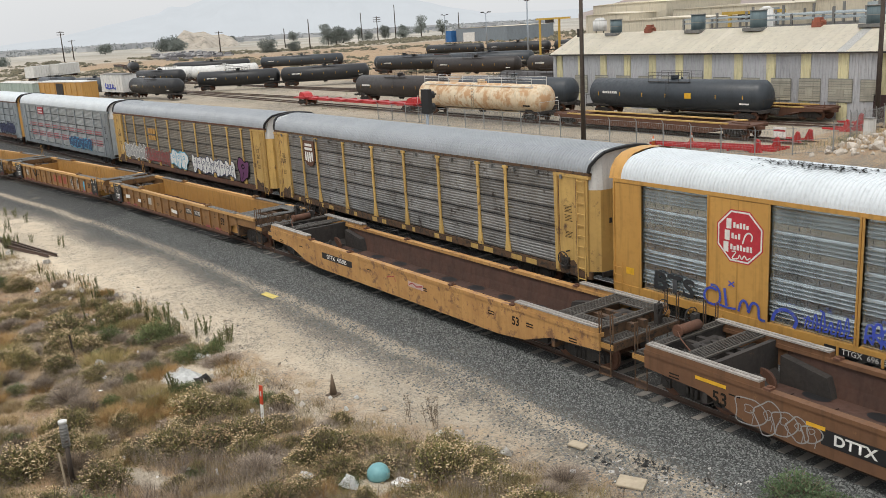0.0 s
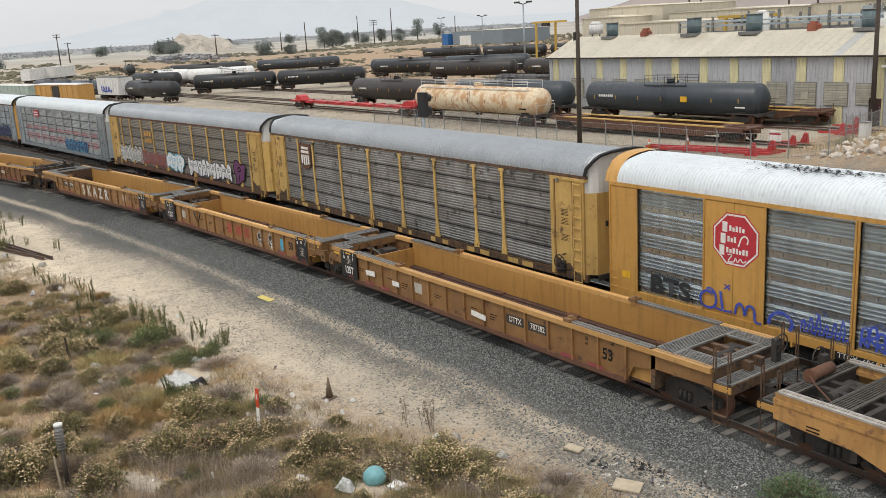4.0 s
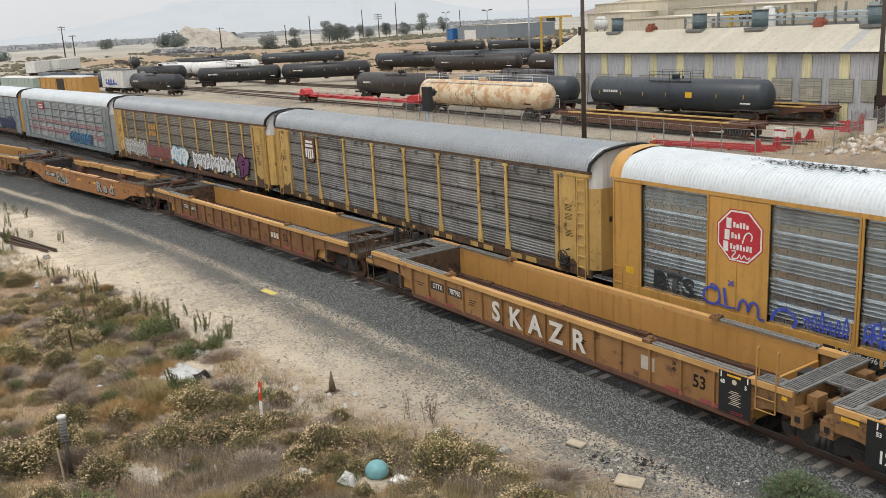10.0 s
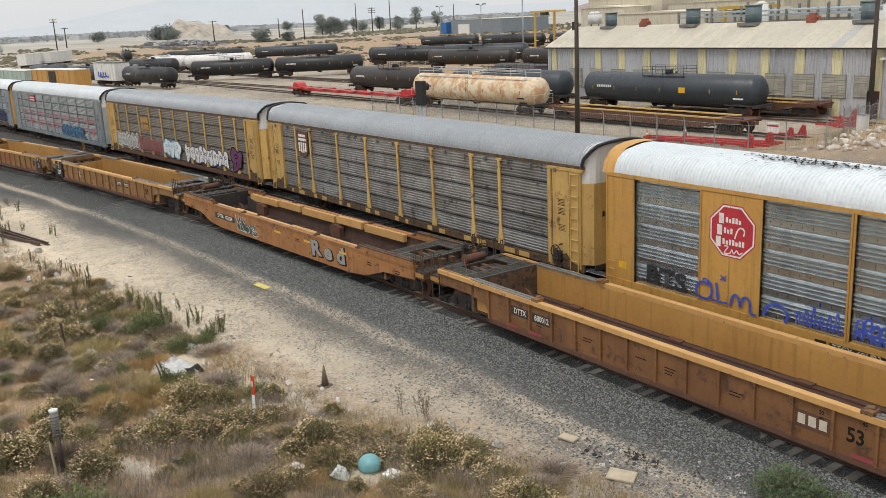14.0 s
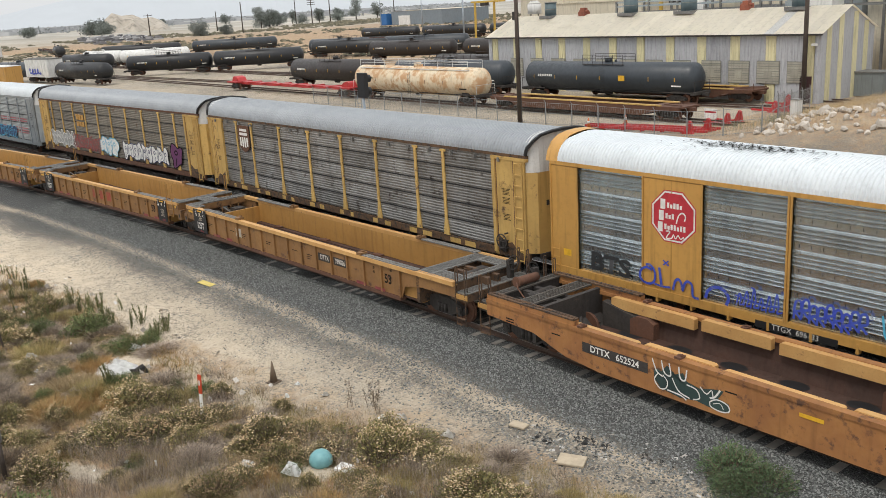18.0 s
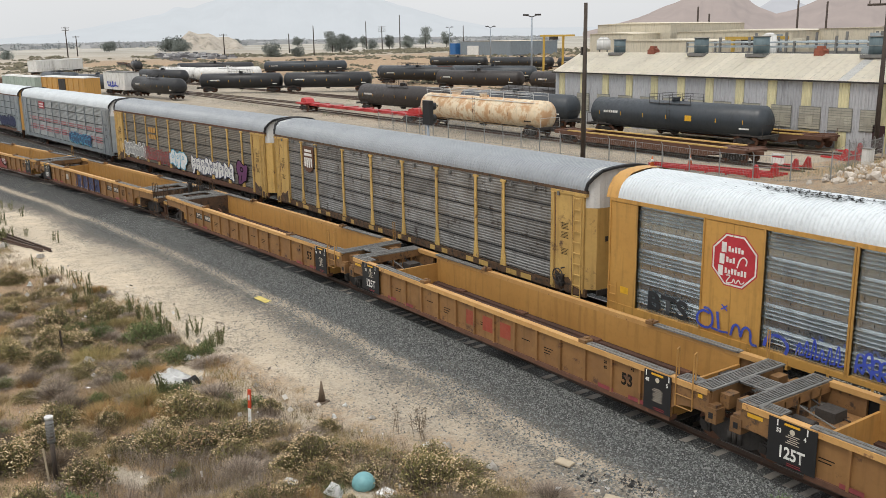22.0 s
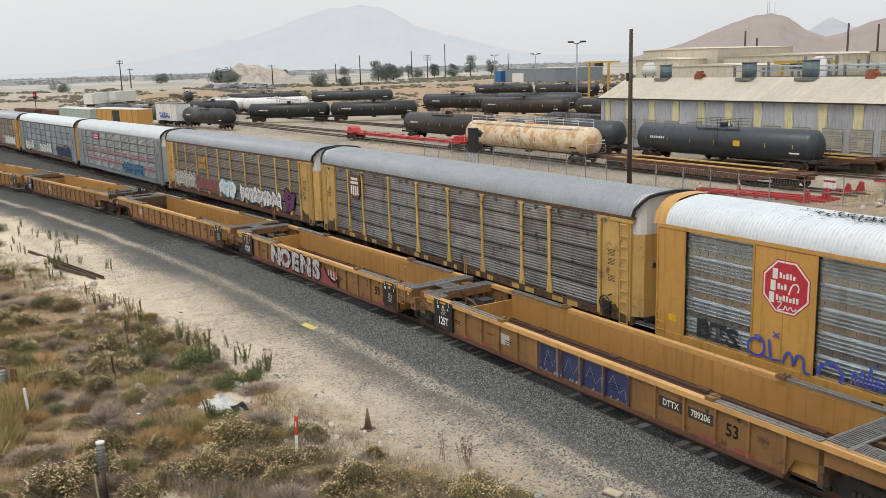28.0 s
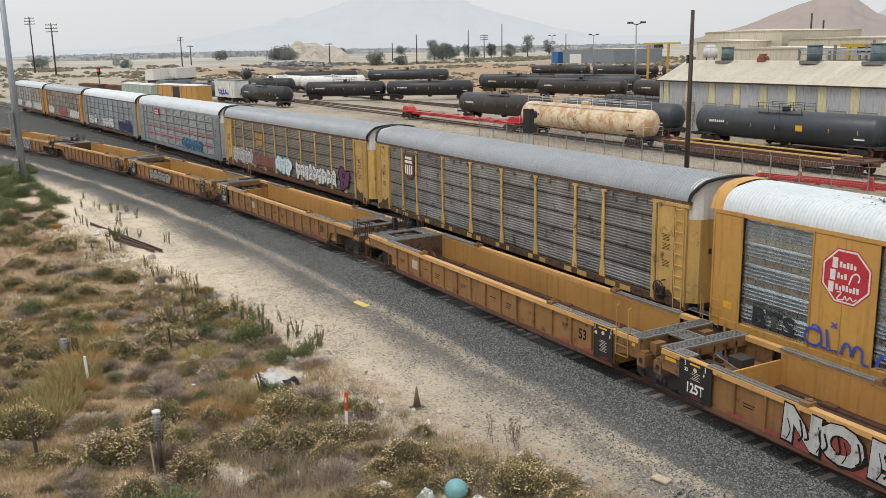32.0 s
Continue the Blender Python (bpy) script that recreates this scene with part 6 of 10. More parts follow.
part("spray_mark", bm, M_SPRAYRED, CARS["A"][0], "thin red spray scribble")
lettering(CARS["R"][0], "53", 0.5, M_INK, -8.4, LOWS, 0.78, 1.0, 0.01, 0, "size_mark")
bm = bmesh.new()
patch(bm, -5.5, -1.7, LOWS, 0.6, 1.0)
plate = part("number_board", bm, M_BLACK, CARS["R"][0])
lettering(plate, "DTTX  7", 0.36, M_CHALK, -4.45, LOWS - 0.004, 0.8, 1.1, 0.01)
r5 = random.Random(8)
bm = bmesh.new()
for k, (x, rx, rz) in enumerate(((-7.5, 0.46, 0.42), (-6.95, 0.36, 0.42), (-6.5, 0.34, 0.36), (-6.1, 0.3, 0.28), (-5.75, 0.26, 0.24))):
    ph = r5.uniform(0, 6)
    for scale_, w_ in ((1.0, 0.035), (0.3, 0.022)):
        pts = [(x + rx * scale_ * math.cos(q * 0.3307) * (1 + 0.22 * math.sin(3 * q * 0.3307 + ph)), 0.74 + rz * scale_ * math.sin(q * 0.3307) * (1 + 0.18 * math.sin(2 * q * 0.3307 + ph)) + (0.08 if scale_ < 1 else 0)) for q in range(20)]
        stroke(bm, smooth(pts, 3), LOWS, w_)
    stroke(bm, [(x + 0.1, 0.42), (x + 0.14, 0.66), (x + 0.05, 0.8)], LOWS, 0.022)
part("graffiti", bm, M_SPRAYGREY, CARS["R"][0], "white outlined bubble letters")
bm = bmesh.new()
for x0, x1, z in ((-9.2, -8.2, 1.12), (-5.9, -5.4, 0.95)):
    patch(bm, x0, x1, LOWS - 0.003, z, z + 0.1)
part("yellow_strip", bm, M_REFL, CARS["R"][0])
# big words on the sides, letter pieces sit between the ribs
for k, ch in enumerate("SKAZR"):
    lettering(CARS["B3"][0], ch, 0.92, M_PALE_SPRAY, -1.5 + k * 1.0, SIDE, 0.98, 1.02, 0.03, 0, "graffiti_letter", "tall white spray-painted letter")
for k, ch in enumerate("Red"):
    lettering(CARS["D"][0], ch, 0.95, M_SPRAYGREY, 3.6 + k * 1.05, LOWS - 0.004, 0.86, 1.4, 0.04, -6, "graffiti_letter", "grey and black spray letter")
    lettering(CARS["D"][0], ch, 0.95, M_INK, 3.64 + k * 1.05, LOWS - 0.001, 0.84, 1.45, 0.08, -6, "graffiti_outline")
bm = bmesh.new()
field = [(-4.35, 0.72), (-4.32, 1.02), (-4.1, 0.98), (-3.92, 1.2), (-3.72, 1.0), (-3.42, 1.13), (-3.3, 0.93), (-2.9, 0.86), (-2.5, 0.97), (-2.2, 1.0), (-2.36, 0.76), (-2.05, 0.7), (-2.02, 0.5), (-2.4, 0.42), (-3.0, 0.5), (-3.5, 0.42), (-4.1, 0.5)]
mid = bm.verts.new((-3.2, LOWS - 0.003, 0.72))
ring = [bm.verts.new((px, LOWS - 0.003, pz)) for px, pz in field]
for k in range(len(ring)):
    bm.faces.new((mid, ring[k], ring[(k + 1) % len(ring)]))
tag = part("graffiti", bm, worn("dark_green_spray", (0.03, 0.06, 0.055), (0.015, 0.03, 0.03), (0.05, 0.12, 0.11)), CARS["D"][0], "dark green spray letters with white spikes")
for line, w_ in (([(-4.4, 1.28), (-4.25, 0.95), (-4.05, 0.85)], 0.04), ([(-4.1, 1.3), (-4.0, 0.98), (-3.8, 0.95), (-3.85, 1.28)], 0.04), ([(-3.55, 1.27), (-3.5, 0.98), (-3.35, 0.95), (-3.3, 1.25)], 0.045),
                 ([(-4.2, 0.9), (-4.32, 0.7), (-4.15, 0.5), (-3.95, 0.55), (-3.9, 0.75), (-4.05, 0.9)], 0.035), ([(-3.9, 0.52), (-3.5, 0.5), (-3.3, 0.42)], 0.04), ([(-3.75, 0.9), (-3.55, 0.6), (-3.2, 0.5)], 0.035),
                 ([(-3.3, 0.85), (-3.0, 0.8), (-2.9, 0.6), (-3.1, 0.5)], 0.035), ([(-2.9, 0.92), (-2.7, 0.78), (-2.55, 0.92), (-2.5, 0.72)], 0.03), ([(-2.3, 1.0), (-2.45, 0.78), (-2.6, 0.7)], 0.05),
                 ([(-2.6, 0.6), (-2.4, 0.72), (-2.1, 0.68), (-2.03, 0.52), (-2.25, 0.44), (-2.55, 0.48), (-2.6, 0.6)], 0.035), ([(-2.5, 0.58), (-2.3, 0.64), (-2.2, 0.52)], 0.025)):
    bm = bmesh.new()
    stroke(bm, smooth(line), LOWS - 0.008, w_)
    part("white_edge", bm, M_CHALK, tag)
bm = bmesh.new()
patch(bm, -6.9, -4.55, LOWS, 0.78, 1.08)
plate = part("number_board", bm, M_DARK, CARS["D"][0])
lettering(plate, "DTTX   652524", 0.27, M_CHALK, -5.72, LOWS - 0.004, 0.93, 1.0, 0.006)
bm = bmesh.new()
for x in (-0.2, 2.6, 5.6):
    patch(bm, x, x + 0.6, LOWS - 0.008, 1.02, 1.12)
part("yellow_strip", bm, M_REFL, CARS["D"][0])
faded_red = worn("faded_red_mark", (0.33, 0.05, 0.03), (0.3, 0.08, 0.04))
for key, x in (("B2", 0.6), ("E2", -0.4)):
    for q in (-0.95, 0.0, 0.95):
        bm = bmesh.new()
        patch(bm, x + q - 0.28, x + q + 0.28, -1.4245, 0.78, 1.3)
        part("company_mark", bm, faded_red, CARS[key][0], "faded red painted mark")
bm = bmesh.new()
for k in range(4):
    patch(bm, -2.95 + k * 1.06, -2.0 + k * 1.06, -1.424, 0.56, 1.44)
for k in range(5):
    patch(bm, -3.02 + k * 1.06, -2.93 + k * 1.06, SIDE, 0.56, 1.44)
part("graffiti", bm, M_SPRAYNAVY, CARS["F1"][0], "dark blue painted block of graffiti")
bm = bmesh.new()
for k in range(4):
    x = -2.8 + k * 1.05
    stroke(bm, [(x, 0.7 + 0.1 * k), (x + 0.2, 1.3), (x + 0.45, 0.8), (x + 0.7, 1.3 - 0.1 * k), (x + 0.75, 0.7)], -1.43 if k % 2 else -1.427, 0.025)
for k in range(16):
    x = r5.uniform(-3.0, 1.2)
    stroke(bm, [(x, 0.6), (x + 0.08, 0.68)], -1.5, 0.05)
part("graffiti", bm, M_SPRAYGREY, CARS["F1"][0], "pale outlines of graffiti")
bm = bmesh.new()
patch(bm, -4.9, 2.5, SIDE + 0.001, 0.5, 1.25)
part("graffiti_field", bm, worn("faded_red_field", (0.25, 0.04, 0.04), (0.2, 0.06, 0.05)), CARS["F2"][0])
for k, ch in enumerate("NOENS"):
    lettering(CARS["F2"][0], ch, 1.28, M_INK, -4.22 + k * 1.16, SIDE - 0.006, 1.0, 1.25, 0.11, 3, "graffiti_outline")
    lettering(CARS["F2"][0], ch, 1.22, M_PALEGREY, -4.25 + k * 1.16, SIDE - 0.012, 1.02, 1.25, 0.075, 3, "graffiti_letter", "tall pale grey graffiti letter with black edge")
bm = bmesh.new()
for k in range(20):
    x = -4.7 + k * 0.28 + 0.1 * (k % 2)
    stroke(bm, smooth([(x, 0.62 + 0.1 * (k % 3)), (x + 0.12, 0.9), (x + 0.02, 1.2 + 0.1 * (k % 2))]), SIDE - 0.018, 0.06 if k % 3 else 0.03)
stroke(bm, smooth([(1.3, 1.3), (1.7, 0.9), (2.2, 0.75), (2.5, 0.9)]), SIDE - 0.018, 0.12)
part("graffiti_shade", bm, M_INK, CARS["F2"][0])["kind"] = "stuff"
bm = bmesh.new()
scrawl(bm, r5, 1.6, 2.4, SIDE - 0.012, 0.8, 1.3, 3, 0.04)
part("graffiti", bm, M_CHALK, CARS["F2"][0], "small white spray scrawl")
bubbles(CARS["G2"][0], -4, 0, SIDE - 0.004, 0.56, 1.45, M_SPRAYGREY, M_INK, 42, "pale graffiti letters with dark edges", 0.9)
bubbles(CARS["H1"][0], -3, 3, SIDE - 0.004, 0.56, 1.45, M_SPRAYNAVY, M_CHALK, 43, "dark blue graffiti letters", 0.9)
bm = bmesh.new()
stroke(bm, [(-7.6, 1.0), (-6.9, 1.05)], SIDE, 0.22)
stroke(bm, [(-5.6, 0.95), (-5.1, 0.95)], SIDE, 0.2)
stroke(bm, [(-0.5, 0.9), (0.3, 0.85)], SIDE, 0.2)
part("graffiti", bm, M_CHALK, CARS["B1"][0], "short white spray marks")
splat(CARS["B2"][0], 3.05, 1.0, 0.42, 0.42, M_SPRAYBROWN, M_CHALK, 3, "brown-black spray tag with white drips")
splat(CARS["B2"][0], 4.1, 1.0, 0.42, 0.42, M_SPRAYBROWN, M_CHALK, 4, "brown-black spray tag with white drips")
splat(CARS["B2"][0], 5.2, 1.0, 0.26, 0.36, M_SPRAYCYAN, M_SPRAYCYAN, 5, "light blue spray tag")
for key, x in (("B2", -6.3), ("E1", -5.3), ("B1", -3.9), ("F1", -5.0), ("B3", 5.2), ("F3", -5), ("G1", -4)):
    bmn = bmesh.new()
    patch(bmn, x - 0.25, x + 0.25, -1.424, 0.85, 1.25)
    part("paper_notice", bmn, M_PAPER, CARS[key][0])
bm = bmesh.new()
pipe(bm, [(-4.6 + 0.12 * k, SIDE - 0.02, 1.42 - 0.5 * math.sin(k / 7 * math.pi)) for k in range(8)], 0.03, 6)
part("chain", bm, M_DARK, CARS["B2"][0], "dark chain hanging from the top rail")


# ---- freight yard behind ----
RZ = -0.12  # top of the yard rails


def revolve_x(bm, prof, z, n=24):
    """A body of revolution about an axis along x at height z; prof: x and radius."""
    rings = [[bm.verts.new((x, r * math.cos(2 * math.pi * k / n), z + r * math.sin(2 * math.pi * k / n))) for k in range(n)] for x, r in prof]
    for ra, rb in zip(rings, rings[1:]):
        for k in range(n):
            bm.faces.new((ra[k], ra[(k + 1) % n], rb[(k + 1) % n], rb[k])).smooth = True
    bm.faces.new(rings[0])
    bm.faces.new(rings[-1][::-1])


def tank_car(label, x, y, turn, L, paint, rail_mat=None, full=True, R=1.56, band=None):
    car = thing("tank_car", label, "tank car", pose(x, y, RZ, 0, 0, turn), "tank cars in the yard")
    z = 2.30
    h = L / 2
    bm = bmesh.new()
    prof = [(-h + 0.0, 0.25), (-h + 0.06, 0.6), (-h + 0.2, 1.0), (-h + 0.42, 1.28), (-h + 0.7, R)]
    prof += [(h - 0.7, R), (h - 0.42, 1.28), (h - 0.2, 1.0), (h - 0.06, 0.6), (h, 0.25)]
    revolve_x(bm, prof, z)
    shell = part("tank_shell", bm, paint, car)
    for s in (-1, 1):
        bm = bmesh.new()
        box(bm, *sorted((s * (h - 3.2), s * (h - 0.2))), -0.4, 0.4, 0.75, 1.1)
        coupler(bm, s * h, s)
        part("stub_sill", bm, M_DARK, car)
        bm = bmesh.new()
        box(bm, *sorted((s * (h - 0.35), s * (h + 0.1))), -1.4, 1.4, 0.85, 1.12)
        for y_ in (-1.36, 1.36):
            box(bm, *sorted((s * (h - 3.4), s * (h - 0.35))), y_ - 0.06, y_ + 0.06, 1.0, 1.12)
        part("end_platform", bm, M_DARK, car)
        bm = bmesh.new()
        prism(bm, [(s * (h - 2.6), 1.0), (s * (h - 1.4), 1.0), (s * (h - 1.5), 1.75), (s * (h - 2.5), 1.75)], -1.15, 1.15)
        part("saddle", bm, M_DARK, car)
        bm = bmesh.new()
        pipe(bm, [(s * (h + 0.05), -1.3, 1.1), (s * (h + 0.05), -1.3, 2.1), (s * (h + 0.05), 1.3, 2.1), (s * (h + 0.05), 1.3, 1.1)], 0.025, 5)
        part("end_rail", bm, M_DARK if rail_mat is None else rail_mat, car)
    bm = bmesh.new()
    tube(bm, (-0.4, 0, 0.72), (0.4, 0, 0.72), 0.24, 10)
    part("outlet_valve", bm, M_DARK, car)
    bm = bmesh.new()
    tube(bm, (-h + 3, -0.9, 1.0), (h - 3, -0.9, 1.0), 0.035, 6)
    part("brake_pipe", bm, M_DARK, car)
    bm = bmesh.new()
    tube(bm, (0, 0, z + R - 0.05), (0, 0, z + R + 0.32), 0.42, 14)
    tube(bm, (0, 0, z + R + 0.32), (0, 0, z + R + 0.38), 0.48, 14)
    tube(bm, (0.9, 0, z + R - 0.05), (0.9, 0, z + R + 0.2), 0.12, 8)
    part("manway", bm, paint, car)
    if full:
        bm = bmesh.new()
        w = min(5.2, L * 0.26) if rail_mat is None else L - 3
        for s in (-1, 1):
            grating(bm, -w / 2, w / 2, *sorted((s * 0.55, s * 1.05)), z + R * 0.86)
        part("walkway", bm, M_DARK if rail_mat is None else rail_mat, car)
        bm = bmesh.new()
        for s in (-1, 1):
            for k in range(5):
                xx = -w / 2 + w * k / 4
                tube(bm, (xx, s * 1.05, z + R * 0.8), (xx, s * 1.05, z + R + 0.72), 0.025, 5)
            for zz in (0.4, 0.72):
                tube(bm, (-w / 2, s * 1.05, z + R + zz), (w / 2, s * 1.05, z + R + zz), 0.022, 5)
        part("handrail", bm, M_DARK if rail_mat is None else rail_mat, car)
        bm = bmesh.new()
        for s in (-1, 1):
            ladder(bm, 0.35, s * (R + 0.08), 0.8, z + R, 0.4, 0.35)
        part("ladder", bm, M_DARK, car)
        bm = bmesh.new()
        for s in (-1, 1):
            for k in range(7):
                xx = -h + 2 + (L - 4) * k / 6
                patch(bm, xx - 0.035, xx + 0.035, s * (R + 0.02), z - 0.2, z + 0.2)
        part("reflector", bm, M_REFL if rail_mat is None else M_RUST, shell)
        bm = bmesh.new()
        for k in range(8):
            patch(bm, -h + 2.6 + k * 0.26, -h + 2.78 + k * 0.26, -R - 0.015, z + 0.05, z + 0.3)
        patch(bm, h * 0.78, h * 0.88, -R * 0.93, z - 0.68, z - 0.54)
        part("marking_bars", bm, M_CHALK if rail_mat is None else M_INK, shell)["kind"] = "stuff"
    for s in (-1, 1):
        truck(car, s * (h - 2.1))
    return car


cream = tank_car("cream tank car with peeling rusty paint and pale handrails", -84.9, 64.0, 0, 23.4, M_TANKRUST, M_WHITE)
gatx = tank_car("dark blue-grey tank car with yellow placard", -64.1, 73.2, 3, 22.2, M_TANKGR)
bm = bmesh.new()
patch(bm, 2.4, 3.2, -1.59, 2.05, 2.6)
part("placard", bm, M_REFL, gatx, "yellow placard")
tank_car("dark blue-grey tank car behind the cream one", -88.6, 71.9, 3, 20.5, M_TANKGR)
tank_car("dark brown tank car in the yard", -90.0, 80.6, 0, 24, M_TANKBR)
tank_car("dirty dark brown tank car beside a red flatcar", -113.0, 70.6, 3, 21, M_TANKBR)
tank_car("black tank car with white marks", -182.4, 74.2, 53, 17.6, M_TANK)
tank_car("black tank car with a rail on top", -170.8, 88.4, 53, 18.4, M_TANK)
tank_car("white tank car behind black ones", -226.0, 88.5, 62, 17, M_WHITE)
tank_car("white-topped tank car in the far yard", -241.0, 80.6, 12, 17, M_WHITE)
tank_car("black tank car with white blotches", -224.0, 71.0, 20, 17, M_TANK)
tank_car("black tank car with peeled white patches", -177.5, 55.2, 7, 19.5, M_TANK)
tank_car("long dark tank car across the yard", -262.0, 128.0, 55, 26, M_TANKGR)
tank_car("long dark tank car across the yard", -276.0, 104.0, 55, 24, M_TANK)
tank_car("dark tank car seen from its end", -335.0, 97.0, -12, 16, M_TANK)
tank_car("dark grey tank car in the far yard", -206.0, 51.2, 12, 17, M_TANKGR)
tank_car("dark grey tank car in the far yard", -232.0, 49.0, 12, 17, M_TANKGR)
tank_car("dark grey tank car in the far yard", -192.0, 121.5, 27, 17, M_TANKGR)
tank_car("dark tank car with railings", -181.0, 117.2, 28, 20, M_TANK)
tank_car("dark grey tank car in the far yard", -170.0, 131.0, 26, 22, M_TANKGR)
tank_car("brown-black tank car in the far yard", -150.0, 112.0, 14, 22, M_TANKBR)
tank_car("brown-black tank car in the far yard", -128.0, 117.0, 14, 18, M_TANKBR)
tank_car("black tank car on a far track", -254.0, 181.0, 16, 24, M_TANK)
tank_car("black tank car on a far track", -229.0, 188.0, 16, 24, M_TANK)
tank_car("black tank car on a far track", -204.0, 195.0, 16, 24, M_TANK)


def flat_car(label, x, y, turn, L, paint, deck, red=False):
    car = thing("flat_car", label, "freight car", pose(x, y, RZ, 0, 0, turn), "flat cars in the yard")
    h = L / 2
    bm = bmesh.new()
    if red:
        box(bm, -h, h, -0.45, 0.45, 0.75, 1.15)
        for s in (-1, 1):
            box(bm, *sorted((s * (h - 3.2), s * h)), -1.3, 1.3, 1.0, 1.2)
        part("centre_beam", bm, paint, car)
        for k in range(8):
            xx = -h + 1.5 + (L - 3) * k / 7
            bm = bmesh.new()
            box(bm, xx - 0.35, xx + 0.35, -1.35, 1.35, 1.02, 1.18)
            part("cross_arm", bm, paint, car)
        for s in (-1, 1):
            bm = bmesh.new()
            prism(bm, [(s * (h - 2.6), 1.2), (s * (h - 0.6), 1.2), (s * (h - 0.9), 1.75), (s * (h - 1.3), 1.9), (s * (h - 2.2), 1.7)], -0.7, 0.7)
            part("hitch", bm, paint, car)
    else:
        for s in (-1, 1):
            b2 = bmesh.new()
            prism(b2, [(-h + 0.5, 1.15), (-h + 0.5, 0.85), (-h + 3.4, 0.75), (-h + 4.6, 0.3), (h - 4.6, 0.3), (h - 3.4, 0.75), (h - 0.5, 0.85), (h - 0.5, 1.15)], *sorted((s * 1.3, s * 1.42)))
            part("side_sill", b2, paint, car)
            b2 = bmesh.new()
            box(b2, -h + 2.5, h - 2.5, *sorted((s * 1.15, s * 1.45)), 1.15, 1.26)
            part("top_chord", b2, deck, car)
        box(bm, -h + 3.8, h - 3.8, -1.3, 1.3, 0.42, 0.52)
        for s in (-1, 1):
            box(bm, *sorted((s * (h - 3.8), s * (h - 0.3))), -1.3, 1.3, 1.0, 1.15)
            box(bm, *sorted((s * (h - 3.6), s * (h + 0.1))), -0.25, 0.25, 0.7, 1.0)
            for q in (-1.1, 1.1):
                tube(bm, (s * (h - 0.5), q, 1.15), (s * (h - 0.5), q, 1.75), 0.03, 5)
                tube(bm, (s * (h - 2.8), q * 0.3, 1.2), (s * (h - 0.4), q, 1.25), 0.05, 5)
        part("deck", bm, M_RUST, car)
    for s in (-1, 1):
        truck(car, s * (h - 2.0))
    return car


flat_car("empty rusty well flat with a yellow top rail", -59.0, 64.0, 0, 24.6, M_RUST, M_PYEL)
flat_car("rusty empty flat car beside the long shed", -59.0, 79.9 - 3.0, 2, 21, M_RUST, M_PYEL)
flat_car("bright red empty spine car", -112.5, 62.6, 1.5, 32.5, M_REDP, M_REDP, True)


def box_car(label, x, y, turn, L, paint, roof_, H_=4.3, door=None, ribs=9):
    car = thing("box_car", label, "freight car", pose(x, y, RZ, 0, 0, turn), "cars in the far yard")
    h = L / 2
    bm = bmesh.new()
    box(bm, -h, h, -1.5, 1.5, 1.05, H_)
    part("body", bm, paint, car)
    bm = bmesh.new()
    prism(bm, [(-h - 0.05, H_), (h + 0.05, H_), (h + 0.05, H_ + 0.08), (-h - 0.05, H_ + 0.08)], -1.56, 1.56)
    prism(bm, [(-h, H_ + 0.08), (h, H_ + 0.08), (h, H_ + 0.22), (-h, H_ + 0.22)], -0.8, 0.8)
    part("roof", bm, roof_, car)
    for k in range(ribs):
        xx = -h + 0.1 + (L - 0.2) * k / (ribs - 1)
        for s in (-1, 1):
            bm = bmesh.new()
            box(bm, xx - 0.06, xx + 0.06, *sorted((s * 1.5, s * 1.58)), 1.05, H_)
            part("side_rib", bm, paint, car)
    if door:
        bm = bmesh.new()
        box(bm, -1.5, 1.2, -1.6, -1.5, 1.15, H_ - 0.2)
        part("door", bm, door, car)
    bm = bmesh.new()
    box(bm, -h, h, -0.5, 0.5, 0.7, 1.05)
    for s in (-1, 1):
        coupler(bm, s * h, s)
    part("underframe", bm, M_DARK, car)
    for s in (-1, 1):
        truck(car, s * (h - 1.8))
    return car


box_car("ochre-yellow box car with an open dark door", -184.5, 40.6, 14, 17, M_KYEL, M_WHITE, 4.2, M_DARK)
hop = box_car("white covered hopper with a blue tag", -194.0, 52.8, 7, 11, M_WHITE, M_GRATE, 4.5)
bm = bmesh.new()
scrawl(bm, random.Random(2), -3.5, 1.5, -1.6, 1.6, 2.8, 4, 0.3)
part("spray_letters", bm, M_SPRAYBLUE, hop)
box_car("pale green covered hopper with a ribbed roof", -208.0, 37.0, 8, 20, worn("pale_green_paint", (0.42, 0.5, 0.44), (0.36, 0.43, 0.38)), M_WHITE, 3.9)
box_car("white refrigerator car far off", -340.0, 66.5, -35, 16, M_WHITE, M_WHITE, 4.6)
box_car("white refrigerator car with a dark door", -350.0, 77.0, -35, 19, M_WHITE, M_WHITE, 4.7, M_DARK)
box_car("dull red open gondola in the yard", -208.0, 146.0, 24, 14, worn("dull_red_paint", (0.26, 0.07, 0.05), (0.2, 0.06, 0.045)), M_DARK, 2.6)
for x, y, a in ((-236.0, 37.0, 8), (-258.0, 33.5, 8)):
    box_car("rusty brown low gondola in the far yard", x, y, a, 18, M_RUST, M_RUST, 2.7)
for k in range(3):
    flat_car("dark empty flat car in the far yard", -430.0 + 22 * k, 118.0 - 4 * k, -10, 20, M_DARK, M_DARK)

